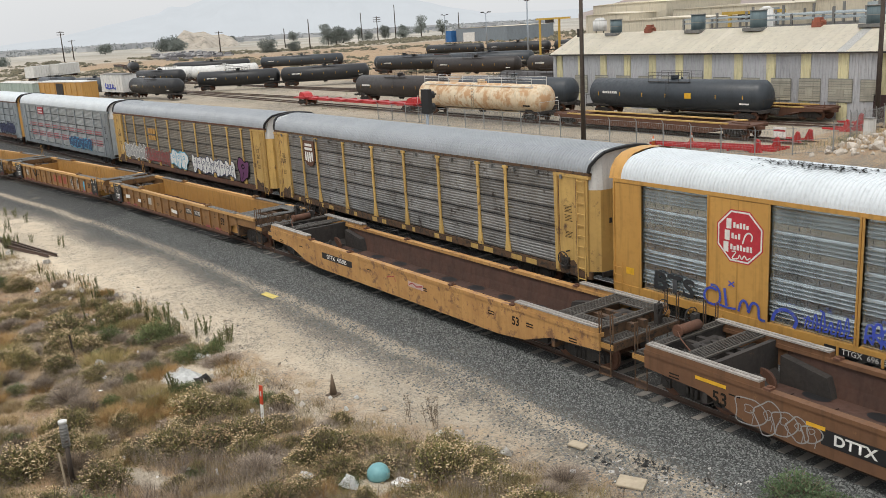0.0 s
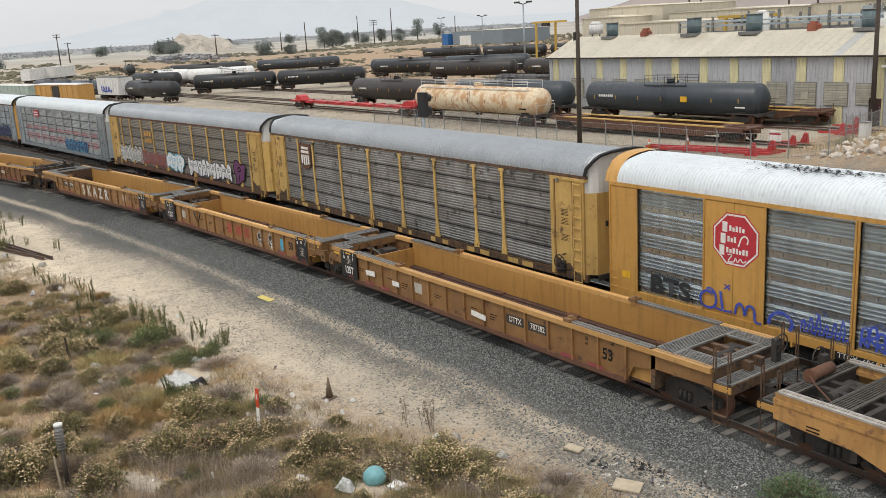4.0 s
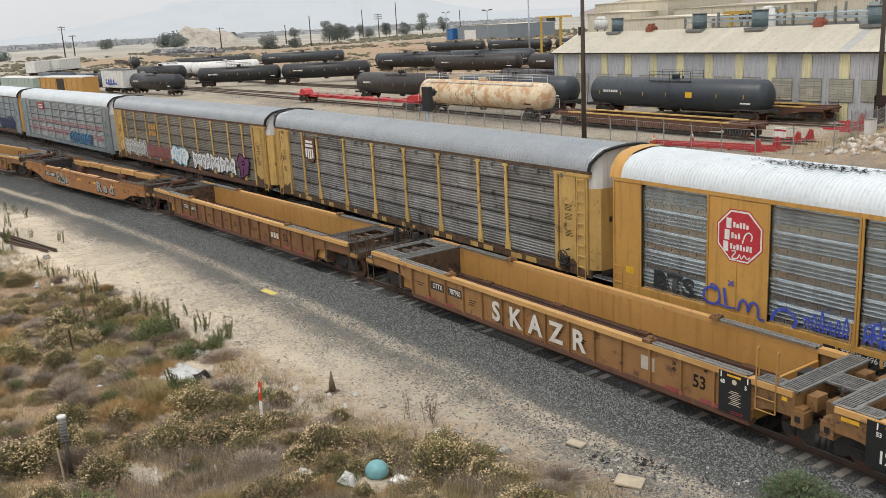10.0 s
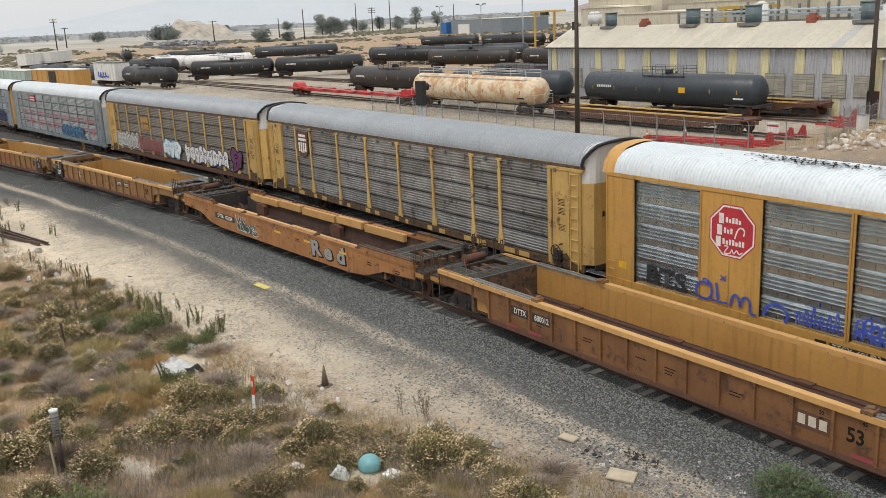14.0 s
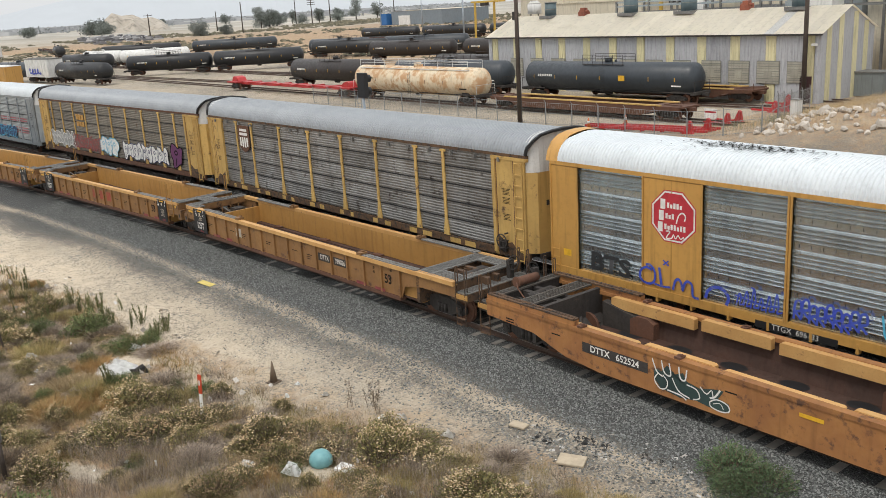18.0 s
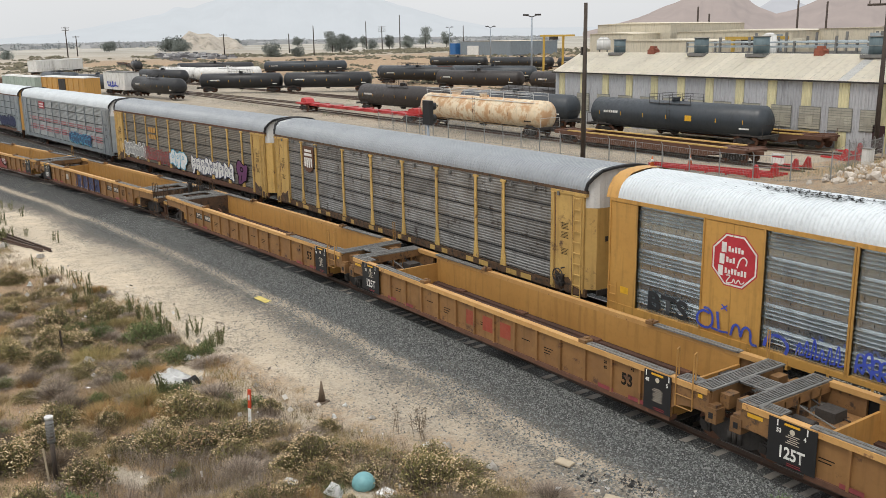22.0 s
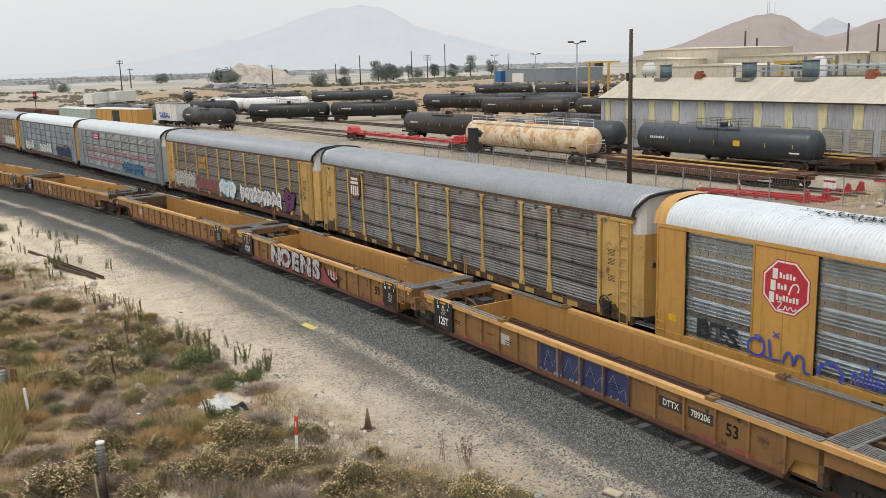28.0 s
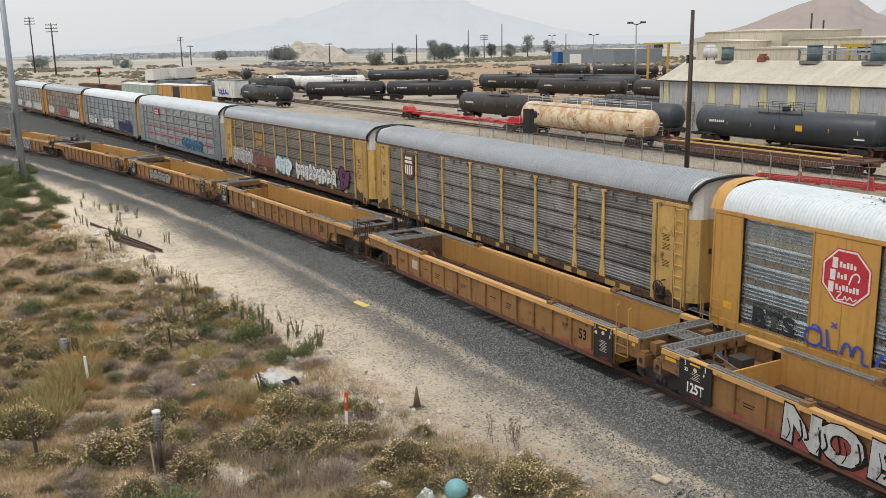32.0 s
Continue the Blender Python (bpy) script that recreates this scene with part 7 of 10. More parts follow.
# ---- long metal shed ----
shed = thing("industrial_shed", "long grey corrugated shed with pale yellow strips and cream roof", "building")
M_SHED = worn("grey_corrugated_wall", (0.45, 0.455, 0.47), (0.4, 0.405, 0.42), (0.3, 0.29, 0.28), 0.6, 0.1, 0.5, 0.66)
M_SHEDY = worn("yellow_translucent_strip", (0.66, 0.61, 0.37), (0.58, 0.53, 0.33), (0.5, 0.45, 0.32), 0.6, 0.0, 0.6, 0.66)
M_SHEDR = worn("cream_sheet_roof", (0.86, 0.81, 0.69), (0.80, 0.75, 0.63), (0.66, 0.6, 0.5), 0.6, 0.0, 0.25, 0.7, False, 0.1, 0.04)
M_DRUM = worn("teal_grey_drum_paint", (0.12, 0.17, 0.185), (0.09, 0.13, 0.145), (0.2, 0.2, 0.19), 0.6, 0.0, 0.8, 0.66)
M_LOUVRE = worn("weathered_beige_louvre", (0.40, 0.38, 0.31), (0.31, 0.295, 0.245), (0.2, 0.18, 0.15), 0.7, 0.0, 1.0, 0.64)
SX0, SX1, SY0, SY1, SE, SR = -89.3, -44.0, 79.0, 88.6, 6.07, 8.3


def ribbed_wall(bm, x0, x1, y, z0, z1, pitch=0.32, deep=0.05):
    pts = []
    x = x0
    while x < x1 - 0.01:
        pts += [(x, y), (min(x + pitch * 0.55, x1), y), (min(x + pitch * 0.65, x1), y - deep), (min(x + pitch * 0.9, x1), y - deep)]
        x += pitch
    pts.append((x1, y))
    lo = [bm.verts.new((a, b_, z0)) for a, b_ in pts]
    hi = [bm.verts.new((a, b_, z1)) for a, b_ in pts]
    for k in range(len(pts) - 1):
        bm.faces.new((lo[k], lo[k + 1], hi[k + 1], hi[k]))


strips = [-88.6 + k * 3.9 for k in range(12)]
cuts = [SX0]
for s_ in strips:
    cuts += [s_, s_ + 1.1]
cuts.append(SX1)
for k in range(len(cuts) - 1):
    if cuts[k + 1] - cuts[k] > 0.05:
        bm = bmesh.new()
        ribbed_wall(bm, cuts[k], cuts[k + 1], SY0, -0.4, SE)
        part("wall_panel" if k % 2 == 0 else "yellow_strip", bm, M_SHED if k % 2 == 0 else M_SHEDY, shed)
bm = bmesh.new()
for x in (SX0, SX1):
    vs = [bm.verts.new(p) for p in ((x, SY0, -0.4), (x, SY1, -0.4), (x, SY1, SE), (x, (SY0 + SY1) / 2, SR), (x, SY0, SE))]
    bm.faces.new(vs)
bm.faces.new([bm.verts.new(p) for p in ((SX0, SY1, -0.4), (SX1, SY1, -0.4), (SX1, SY1, SE), (SX0, SY1, SE))])
part("end_wall", bm, M_SHED, shed)
for y0 in (0.9, 3.0, 5.6, 7.6):
    bm = bmesh.new()
    top_z = SE + (SR - SE) * (1 - abs(y0 + 0.4 - 4.8) / 4.8) - 0.1
    box(bm, SX1, SX1 + 0.04, SY0 + y0, SY0 + y0 + 0.8, -0.4, top_z)
    part("yellow_strip", bm, M_SHEDY, shed)
mid_y = (SY0 + SY1) / 2
for k, (ya, yb) in enumerate(((SY0 - 0.35, mid_y), (mid_y, SY1 + 0.35))):
    bm = bmesh.new()
    za, zb = (SE - 0.12, SR) if k == 0 else (SR, SE - 0.12)
    n_ = 46
    for q in range(n_):
        xa = SX0 - 0.3 + (SX1 - SX0 + 0.6) * q / n_
        xb = SX0 - 0.3 + (SX1 - SX0 + 0.6) * (q + 1) / n_ - 0.015
        b2 = bmesh.new()
        b2.faces.new([b2.verts.new(p) for p in ((xa, ya, za), (xb, ya, za), (xb, yb, zb), (xa, yb, zb))])
        bmesh.ops.solidify(b2, geom=b2.faces[:], thickness=0.06)
        if q == 40 and k == 0:
            part("roof_light", b2, M_WHITE, shed, "bright white roof sheet")
        else:
            part("roof_sheet", b2, M_SHEDR, shed)
    bm.free()
bm = bmesh.new()
box(bm, SX0 - 0.3, SX1 + 0.3, SY0 - 0.42, SY0 - 0.33, SE - 0.26, SE - 0.1)
part("gutter", bm, M_DARK, shed)
for x0, x1, z0, z1 in [(-56.7, -54.5, 1.33, 3.4), (-53.55, -51.3, 1.33, 3.42), (-50.4, -48.05, 1.35, 3.44), (-47.2, -45.75, 1.5, 3.4)] + [(-56.7 - 3.55 * k, -54.6 - 3.55 * k, 1.33, 3.4) for k in range(1, 9)]:
    bm = bmesh.new()
    box(bm, x0 - 0.06, x1 + 0.06, SY0 - 0.1, SY0 - 0.07, z0 - 0.06, z1 + 0.06)
    win = part("window", bm, worn("boarded_window", (0.22, 0.22, 0.19), (0.17, 0.17, 0.15)), shed, "boarded grey louvre window")
    for q in range(9):
        b2 = bmesh.new()
        z = z0 + (z1 - z0) * q / 9
        box(b2, x0, x1, SY0 - 0.14, SY0 - 0.1, z + 0.02, z + (z1 - z0) / 9 - 0.02)
        part("slat", b2, M_LOUVRE, win)
    b2 = bmesh.new()
    box(b2, (x0 + x1) / 2 - 0.4, (x0 + x1) / 2 + 0.4, SY0 - 0.17, SY0 - 0.14, z0 + 0.5, z0 + 1.2)
    part("vent_board", b2, M_LOUVRE, win)
bm = bmesh.new()
box(bm, -45.9, -44.75, SY0 - 0.14, SY0 - 0.06, -0.35, 2.12)
part("door", bm, worn("dark_red_door", (0.06, 0.025, 0.025), (0.05, 0.02, 0.02)), shed, "dark red-brown door")
bm = bmesh.new()
box(bm, -44.7, -44.3, SY0 - 0.5, SY0 - 0.1, 4.9, 5.1)
part("wall_lamp", bm, M_WHITE, shed)
for x, r, hgt in ((-82.8, 0.72, 1.6), (-70.0, 0.8, 1.7), (-62.0, 0.86, 1.8), (-49.0, 0.8, 1.7)):
    fan = thing("roof_fan", "dark green-grey roof ventilator drum", "ventilator", pose(x, mid_y, SR - 0.1), "roof ventilators")
    bm = bmesh.new()
    tube(bm, (0, 0, 0), (0, 0, hgt), r, 16)
    part("drum", bm, M_DRUM, fan)
    bm = bmesh.new()
    tube(bm, (0, 0, hgt), (0, 0, hgt + 0.1), r + 0.08, 16)
    tube(bm, (0, 0, hgt * 0.5), (0, 0, hgt * 0.5 + 0.06), r + 0.04, 16)
    part("rim", bm, M_GRATE, fan)
    bm = bmesh.new()
    box(bm, -r - 0.3, r + 0.3, -r - 0.3, r + 0.3, -0.25, 0.08)
    part("curb", bm, M_GRATE, fan)
for x in (-77.2, -54.9):
    bm = bmesh.new()
    box(bm, -0.5, 0.5, -0.5, 0.5, -0.2, 0.3)
    box(bm, -0.35, 0.3, -0.3, 0.3, 0.3, 0.75)
    tube(bm, (-0.7, 0, 0.35), (0.7, 0, 0.35), 0.14, 8)
    solid("roof_motor", bm, worn("rusty_red_motor", (0.3, 0.09, 0.05), (0.22, 0.07, 0.04)), "rusty red motor on the shed roof", "machine", pose(x, mid_y, SR), "roof motors")

# ---- plant behind the shed ----


def block(label, x0, x1, y0, y1, h0, h1, paint, roof_, name="plant_building", bays=0):
    """A plain works hall with a low gabled roof over its long side."""
    b_ = thing(name, label, "building")
    bm = bmesh.new()
    box(bm, x0, x1, y0, y1, -0.5, h0)
    part("wall", bm, paint, b_)
    bm = bmesh.new()
    xm = (x0 + x1) / 2
    flat = name == "plant_building"
    prism(bm, [(x0 - 0.15, h0), (x1 + 0.15, h0), (xm, min(h1, h0 + 0.3) if flat else h1)], y0 - 0.15, y1 + 0.15)
    part("roof", bm, M_CREAM if flat else roof_, b_)
    for k in range(bays):
        bm = bmesh.new()
        xx = x0 + 1 + (x1 - x0 - 2) * k / max(bays, 1)
        box(bm, xx, xx + (x1 - x0) / bays * 0.6, y0 - 0.06, y0, h0 * 0.55, h0 * 0.72)
        part("opening", bm, M_DARK, b_)
    return b_


block("tall beige works hall with a low gable", -116, -99.8, 112, 130, 12.0, 12.7, M_CREAM, M_SHEDR)
block("beige lean-to in front of the works hall", -111.5, -102, 106, 112, 10.5, 11.0, M_CREAM, M_SHEDR)
block("beige wing with dark openings", -112.6, -106, 107.5, 111.9, 9.4, 9.8, M_CREAM, M_CREAM, "plant_building", 3)
block("long beige works hall", -98.5, -78, 112, 128, 10.6, 11.5, M_CREAM, M_SHEDR)
block("low beige works hall", -103, -84, 103, 110, 9.4, 9.8, M_CREAM, M_SHEDR)
block("long pale works hall", -78, -36, 118, 135, 10.8, 11.5, M_CREAM, M_SHEDR)
blue = block("blue-grey metal shed far off", -416, -372, 298, 330, 7.5, 9.8, worn("blue_grey_wall", (0.2, 0.24, 0.27), (0.17, 0.2, 0.23)), worn("blue_grey_roof", (0.3, 0.34, 0.37), (0.26, 0.3, 0.33)))
bm = bmesh.new()
box(bm, -409, -399, 297.6, 298, -0.3, 5.2)
part("roller_door", bm, M_WHITE, blue)
bm = bmesh.new()
box(bm, -424, -418, 296, 300, -0.3, 6.5)
solid("blue_container", bm, worn("bright_blue_paint", (0.03, 0.16, 0.42), (0.03, 0.13, 0.36)), "bright blue steel container", "container")
wt = thing("water_tank", "white plastic water tank on a stand", "tank", pose(-92, 90, 0))
bm = bmesh.new()
tube(bm, (0, 0, 8.4), (0, 0, 9.7), 0.95, 18)
tube(bm, (0, 0, 9.7), (0, 0, 10.05), 0.95, 18, 0.55)
tube(bm, (0, 0, 10.05), (0, 0, 10.15), 0.55, 18, 0.5)
part("tank", bm, M_WHITE, wt)
for a in range(4):
    bm = bmesh.new()
    tube(bm, (0.7 * math.cos(a * 1.571), 0.7 * math.sin(a * 1.571), -0.4), (0.7 * math.cos(a * 1.571), 0.7 * math.sin(a * 1.571), 8.4), 0.08, 6)
    part("leg", bm, M_DARK, wt)


def gantry(label, x, y, span, h, turn=0):
    g = thing("gantry_crane", label, "crane", pose(x, y, -0.4, 0, 0, turn), "yellow gantries")
    for s in (-1, 1):
        bm = bmesh.new()
        prism(bm, [(s * span / 2 - 0.3, 0), (s * span / 2 - 0.1, 0), (s * span / 2 + 0.2, h), (s * span / 2 - 0.2, h)], -0.2, 0.2)
        part("leg", bm, M_REFL2, g)
    bm = bmesh.new()
    box(bm, -span / 2 - 1.2, span / 2 + 3.5, -0.2, 0.2, h, h + 0.4)
    part("girder", bm, M_REFL2, g)
    bm = bmesh.new()
    box(bm, -0.8, 0.8, -0.6, 0.6, h - 0.7, h)
    part("hoist", bm, M_DARK, g)


M_REFL2 = worn("crane_yellow_paint", (0.55, 0.36, 0.06), (0.46, 0.3, 0.06), (0.2, 0.12, 0.05), 0.55)
gantry("yellow gantry crane beside the works hall", -158.0, 139, 6.5, 10.5, 0)
gantry("yellow gantry crane over pipes", -79, 104, 5, 9.9, 0)
gantry("yellow gantry crane over pipes", -56, 112, 5, 10.8, 0)
M_PIPE = worn("pale_blue_grey_pipe", (0.36, 0.41, 0.43), (0.3, 0.34, 0.36), None, 0.5, 0.2, 0.8)
rng6 = random.Random(21)
for k in range(5):
    y = 93 + k * 3
    rack = thing("pipe_rack", "grey steel pipe rack with pipes and tanks", "pipe rack", None, "pipe racks")
    x0 = -80 + k * 2
    for q in range(9):
        bm = bmesh.new()
        xx = x0 + q * 5.2
        box(bm, xx - 0.12, xx + 0.12, y - 0.12, y + 0.12, -0.4, 9.4 + 0.5 * (q % 3))
        part("post", bm, M_GRATE, rack)
    for z in (7.9, 8.7, 9.2):
        bm = bmesh.new()
        box(bm, x0, x0 + 41, y - 0.1, y + 0.1, z, z + 0.14)
        tube(bm, (x0, y + 0.4, z + 0.1), (x0 + 41, y + 0.4, z + 0.1), 0.09, 8)
        part("beam", bm, M_PIPE if z > 8.5 else M_GRATE, rack)
for k in range(14):
    x, y = rng6.uniform(-76, -36), rng6.uniform(92, 106)
    bm = bmesh.new()
    if k % 2:
        r, hh = rng6.uniform(0.6, 1.2), rng6.uniform(8.6, 10.2)
        tube(bm, (0, 0, -0.4), (0, 0, hh), r, 12)
        tube(bm, (0, 0, hh), (0, 0, hh + 0.3), r, 12, r * 0.4)
        tube(bm, (r, 0, 1), (r + 0.3, 0, hh - 0.5), 0.08, 6)
    else:
        w = rng6.uniform(1, 2.4)
        box(bm, -w, w, -1.2, 1.2, -0.4, rng6.uniform(8.2, 9.6))
        box(bm, -w * 0.6, w * 0.2, -0.8, 0.8, 8.0, rng6.uniform(9.4, 10.4))
    solid("plant_vessel", bm, rng6.choice((M_PIPE, M_PIPE, M_WHITE, M_CREAM, M_GRATE)), "tall steel plant vessel behind the shed", "plant equipment", pose(x, y, 0), "plant vessels")
bm = bmesh.new()
revolve_x(bm, [(-5, 0.3), (-4.6, 1.2), (-4, 1.6), (4, 1.6), (4.6, 1.2), (5, 0.3)], 6.0)
for q in (-3, 3):
    box(bm, q - 0.3, q + 0.3, -1.2, 1.2, -0.4, 4.8)
solid("storage_tank", bm, M_WHITE, "white horizontal storage tank on saddles", "tank", pose(-36.5, 97, 0, 0, 0, 20))

# ---- poles, signal, fence, odds and ends of the yard ----


def utility_pole(x, y, top, r=0.2, arms=1, lean=0.0, label="dark wooden utility pole", turn=35.0, base=-0.4):
    p = thing("utility_pole", label, "pole", pose(x, y, base, 0, lean, 0), "utility poles")
    bm = bmesh.new()
    tube(bm, (0, 0, 0), (0, 0, top - base), r, 10, r * 0.68)
    part("pole", bm, M_WOOD, p)
    for k in range(arms):
        bm = bmesh.new()
        a = radians(turn)
        z = top - base - 0.8 - 1.6 * k
        w = 1.4 * max(1.0, r / 0.2)
        tube(bm, (-w * math.cos(a), -w * math.sin(a), z), (w * math.cos(a), w * math.sin(a), z), r * 0.45, 6)
        for q in (-0.9, -0.4, 0.4, 0.9):
            tube(bm, (q * w * math.cos(a), q * w * math.sin(a), z), (q * w * math.cos(a), q * w * math.sin(a), z + 0.3 * r / 0.2), r * 0.2, 5)
        part("cross_arm", bm, M_WOOD, p)
    return p


main = utility_pole(-59.2, 55.7, 13.2, 0.23, 0)
bm = bmesh.new()
box(bm, -0.35, -0.15, -0.2, 0.2, 9.2, 9.9)
tube(bm, (0.22, 0, 0.2), (0.22, 0, 10), 0.03, 6)
part("pole_box", bm, M_DARK, main)
pr_ = utility_pole(-45.1, 78.2, 13.5, 0.24, 1)
for x, y, top, arms in ((-513, 257, 18, 0), (-705, 404, 24, 0), (-626, 373, 19, 3), (-659, 410, 28, 0), (-721, 520, 20, 0), (-688, 152, 21, 2), (-733, 169, 15, 1), (-119, 141, 15.3, 0), (-116.3, 141, 13.9, 0), (-97.4, 141, 15.6, 0), (-91.9, 141, 15.2, 0), (-640, 300, 14, 0), (-540, 210, 14, 1)):
    utility_pole(x, y, top, 0.16 + 0.0004 * math.hypot(x, y), arms)
for x, y, top in ((-566, 43, 31), (-483, 46, 25)):
    utility_pole(x, y, top, 0.42, 3, 0.0, "tall transmission pole with three cross arms", 60.0)
for x, y, top in ((-402, 281, 15), (-168, 141, 15), (-62, 140, 14), (-300, 230, 14)):
    lp = thing("yard_light", "tall yard light with two lamp heads", "lamp", pose(x, y, -0.4), "yard lights")
    bm = bmesh.new()
    tube(bm, (0, 0, 0), (0, 0, top), 0.25, 8, 0.16)
    part("pole", bm, M_STEEL, lp)
    for s in (-1, 1):
        bm = bmesh.new()
        tube(bm, (0, 0, top), (s * 1.4, s * 0.6, top + 0.5), 0.12, 6)
        box(bm, s * 1.5 - 0.6, s * 1.5 + 0.6, s * 0.6 - 0.4, s * 0.6 + 0.4, top + 0.3, top + 0.7)
        part("lamp_head", bm, M_DARK, lp)

sig = thing("railway_signal", "black railway signal head on a grey mast", "signal", pose(-44.7, 29.6, -0.35))
bm = bmesh.new()
tube(bm, (0, 0, 0), (0, 0, 7.0), 0.09, 10)
part("mast", bm, M_STEEL, sig)
bm = bmesh.new()
box(bm, -0.36, 0.36, -0.12, 0.16, 5.9, 7.3)
for z in (6.25, 6.95):
    tube(bm, (0, 0.16, z), (0, 0.5, z), 0.22, 12)
part("signal_head", bm, M_BLACK, sig)
bm = bmesh.new()
ladder(bm, -0.45, 0, 0.3, 6.2, 0.36, 0.32)
part("ladder", bm, M_STEEL, sig)

mast = thing("steel_mast", "tall grey tapered steel mast with small boxes", "mast", pose(-87.3, 4.7, -0.6))
bm = bmesh.new()
tube(bm, (0, 0, 0), (0, 0, 19), 0.33, 14, 0.2)
part("pole", bm, M_STEEL, mast)
for z in (1.3, 4.2):
    bm = bmesh.new()
    box(bm, -0.1, 0.55, -0.6, -0.25, z, z + (0.9 if z < 2 else 2.2))
    part("box", bm, M_GRATE, mast)

red_light = thing("track_signal", "small red-lit signal on a post far off", "signal", pose(-299, 40.5, -0.4))
bm = bmesh.new()
tube(bm, (0, 0, 0), (0, 0, 4.5), 0.12, 8)
box(bm, -0.45, 0.45, -0.45, 0.45, 4.5, 6.6)
part("post", bm, M_BLACK, red_light)
bm = bmesh.new()
tube(bm, (0.4, -0.2, 5.8), (0.62, -0.24, 5.8), 0.34, 12)
m_red, n_, l_, b_ = node_mat("red_signal_lamp")
b_.inputs["Base Color"].default_value = (0.6, 0.02, 0.02, 1)
b_.inputs["Emission Color"].default_value = (1, 0.03, 0.02, 1)
b_.inputs["Emission Strength"].default_value = 1.0
part("lens", bm, m_red, red_light)

fence = thing("chain_link_fence", "chain-link fence with grey posts along the yard", "fence")
fpts = [(-97 + 3.05 * k, 57.0 + 0.2 * math.sin(k)) for k in range(21)] + [(-36.5, 60), (-37.8, 63), (-39.3, 66.5), (-40.7, 70.5), (-42, 74)]
M_POST = worn("galvanised_post", (0.3, 0.31, 0.31), (0.24, 0.25, 0.25), None, 0.5, 0.4)
for x, y in fpts:
    bm = bmesh.new()
    z0 = ground_z(x, y)
    tube(bm, (x, y, z0), (x, y, z0 + 1.95), 0.05, 6)
    pipe(bm, [(x, y, z0 + 1.95), (x + 0.06, y - 0.25, z0 + 2.2)], 0.03, 5)
    part("post", bm, M_POST, fence)
bm = bmesh.new()
for (xa, ya), (xb, yb) in zip(fpts, fpts[1:]):
    za, zb = ground_z(xa, ya), ground_z(xb, yb)
    for hgt in (0.1, 1.0, 1.9):
        tube(bm, (xa, ya, za + hgt), (xb, yb, zb + hgt), 0.016, 4)
    for q in range(12):
        t0, t1 = q / 12, (q + 1) / 12
        for u, w in ((t0, t1), (t1, t0)):
            tube(bm, (xa + (xb - xa) * u, ya + (yb - ya) * u, za + 0.1), (xa + (xb - xa) * w, ya + (yb - ya) * w, za + 1.9), 0.006, 3, None, False)
part("wire_mesh", bm, M_POST, fence)

for x, y, ln, turn in ((-46.5, 58.4, 9.5, 12), (-46.0, 59.6, 8.5, 12), (-50.5, 58.2, 5, 12)):
    fr = thing("red_rail_frame", "bright red steel frame lying on the ground", "steel frame", pose(x, y, ground_z(x, y), 0, 0, turn), "red steel frames")
    for s in (-0.4, 0.4):
        bm = bmesh.new()
        box(bm, -ln / 2, ln / 2, s - 0.07, s + 0.07, 0.12, 0.3)
        part("beam", bm, M_REDP, fr)
    for q in range(6):
        bm = bmesh.new()
        xx = -ln / 2 + 0.4 + (ln - 0.8) * q / 5
        box(bm, xx - 0.06, xx + 0.06, -0.5, 0.5, 0.0, 0.14)
        part("crossbar", bm, M_REDP, fr)
for x, y in ((-43.1, 58.4), (-42.4, 59.8), (-43.1, 63.4), (-43.2, 65.2), (-44.2, 72.0), (-43.8, 73.0), (-45.7, 76.6)):
    w = thing("wheel_stop", "red steel bumping post at a track's end", "bumping post", pose(x, y, ground_z(x, y)), "bumping posts")
    bm = bmesh.new()
    prism(bm, [(-0.6, 0), (0.5, 0), (0.35, 0.25), (0.25, 0.95), (0.05, 1.05), (-0.3, 0.35)], -0.12, 0.12)
    part("horn", bm, M_REDP, w)
    bm = bmesh.new()
    box(bm, -2.2, -0.4, -0.08, 0.08, 0.1, 0.26)
    part("arm", bm, M_REDP, w)
for x, y in ((-50.9, 60.2), (-52.2, 57.0)):
    c = thing("traffic_cone", "orange traffic cone with a white band", "cone", pose(x, y, ground_z(x, y)), "traffic cones in the yard")
    bm = bmesh.new()
    tube(bm, (0, 0, 0.03), (0, 0, 0.9), 0.2, 10, 0.04)
    box(bm, -0.25, 0.25, -0.25, 0.25, 0, 0.04)
    part("cone_body", bm, worn("orange_plastic", (0.6, 0.15, 0.03), (0.5, 0.12, 0.03)), c)
    bm = bmesh.new()
    tube(bm, (0, 0, 0.45), (0, 0, 0.65), 0.135, 10, 0.095)
    part("band", bm, M_WHITE, c)
sn = thing("white_sign", "small white and red sign board on legs", "sign", pose(-44.8, 63.6, ground_z(-44.8, 63.6)))
bm = bmesh.new()
box(bm, -0.6, 0.6, -0.02, 0.02, 0.5, 1.3)
part("board", bm, M_WHITE, sn)
bm = bmesh.new()
patch(bm, -0.55, 0.55, -0.025, 0.95, 1.1)
part("red_bar", bm, M_SPRAYRED, sn)
for s in (-0.5, 0.5):
    bm = bmesh.new()
    tube(bm, (s, 0, 0), (s, 0, 0.5), 0.02, 5)
    part("leg", bm, M_POST, sn)
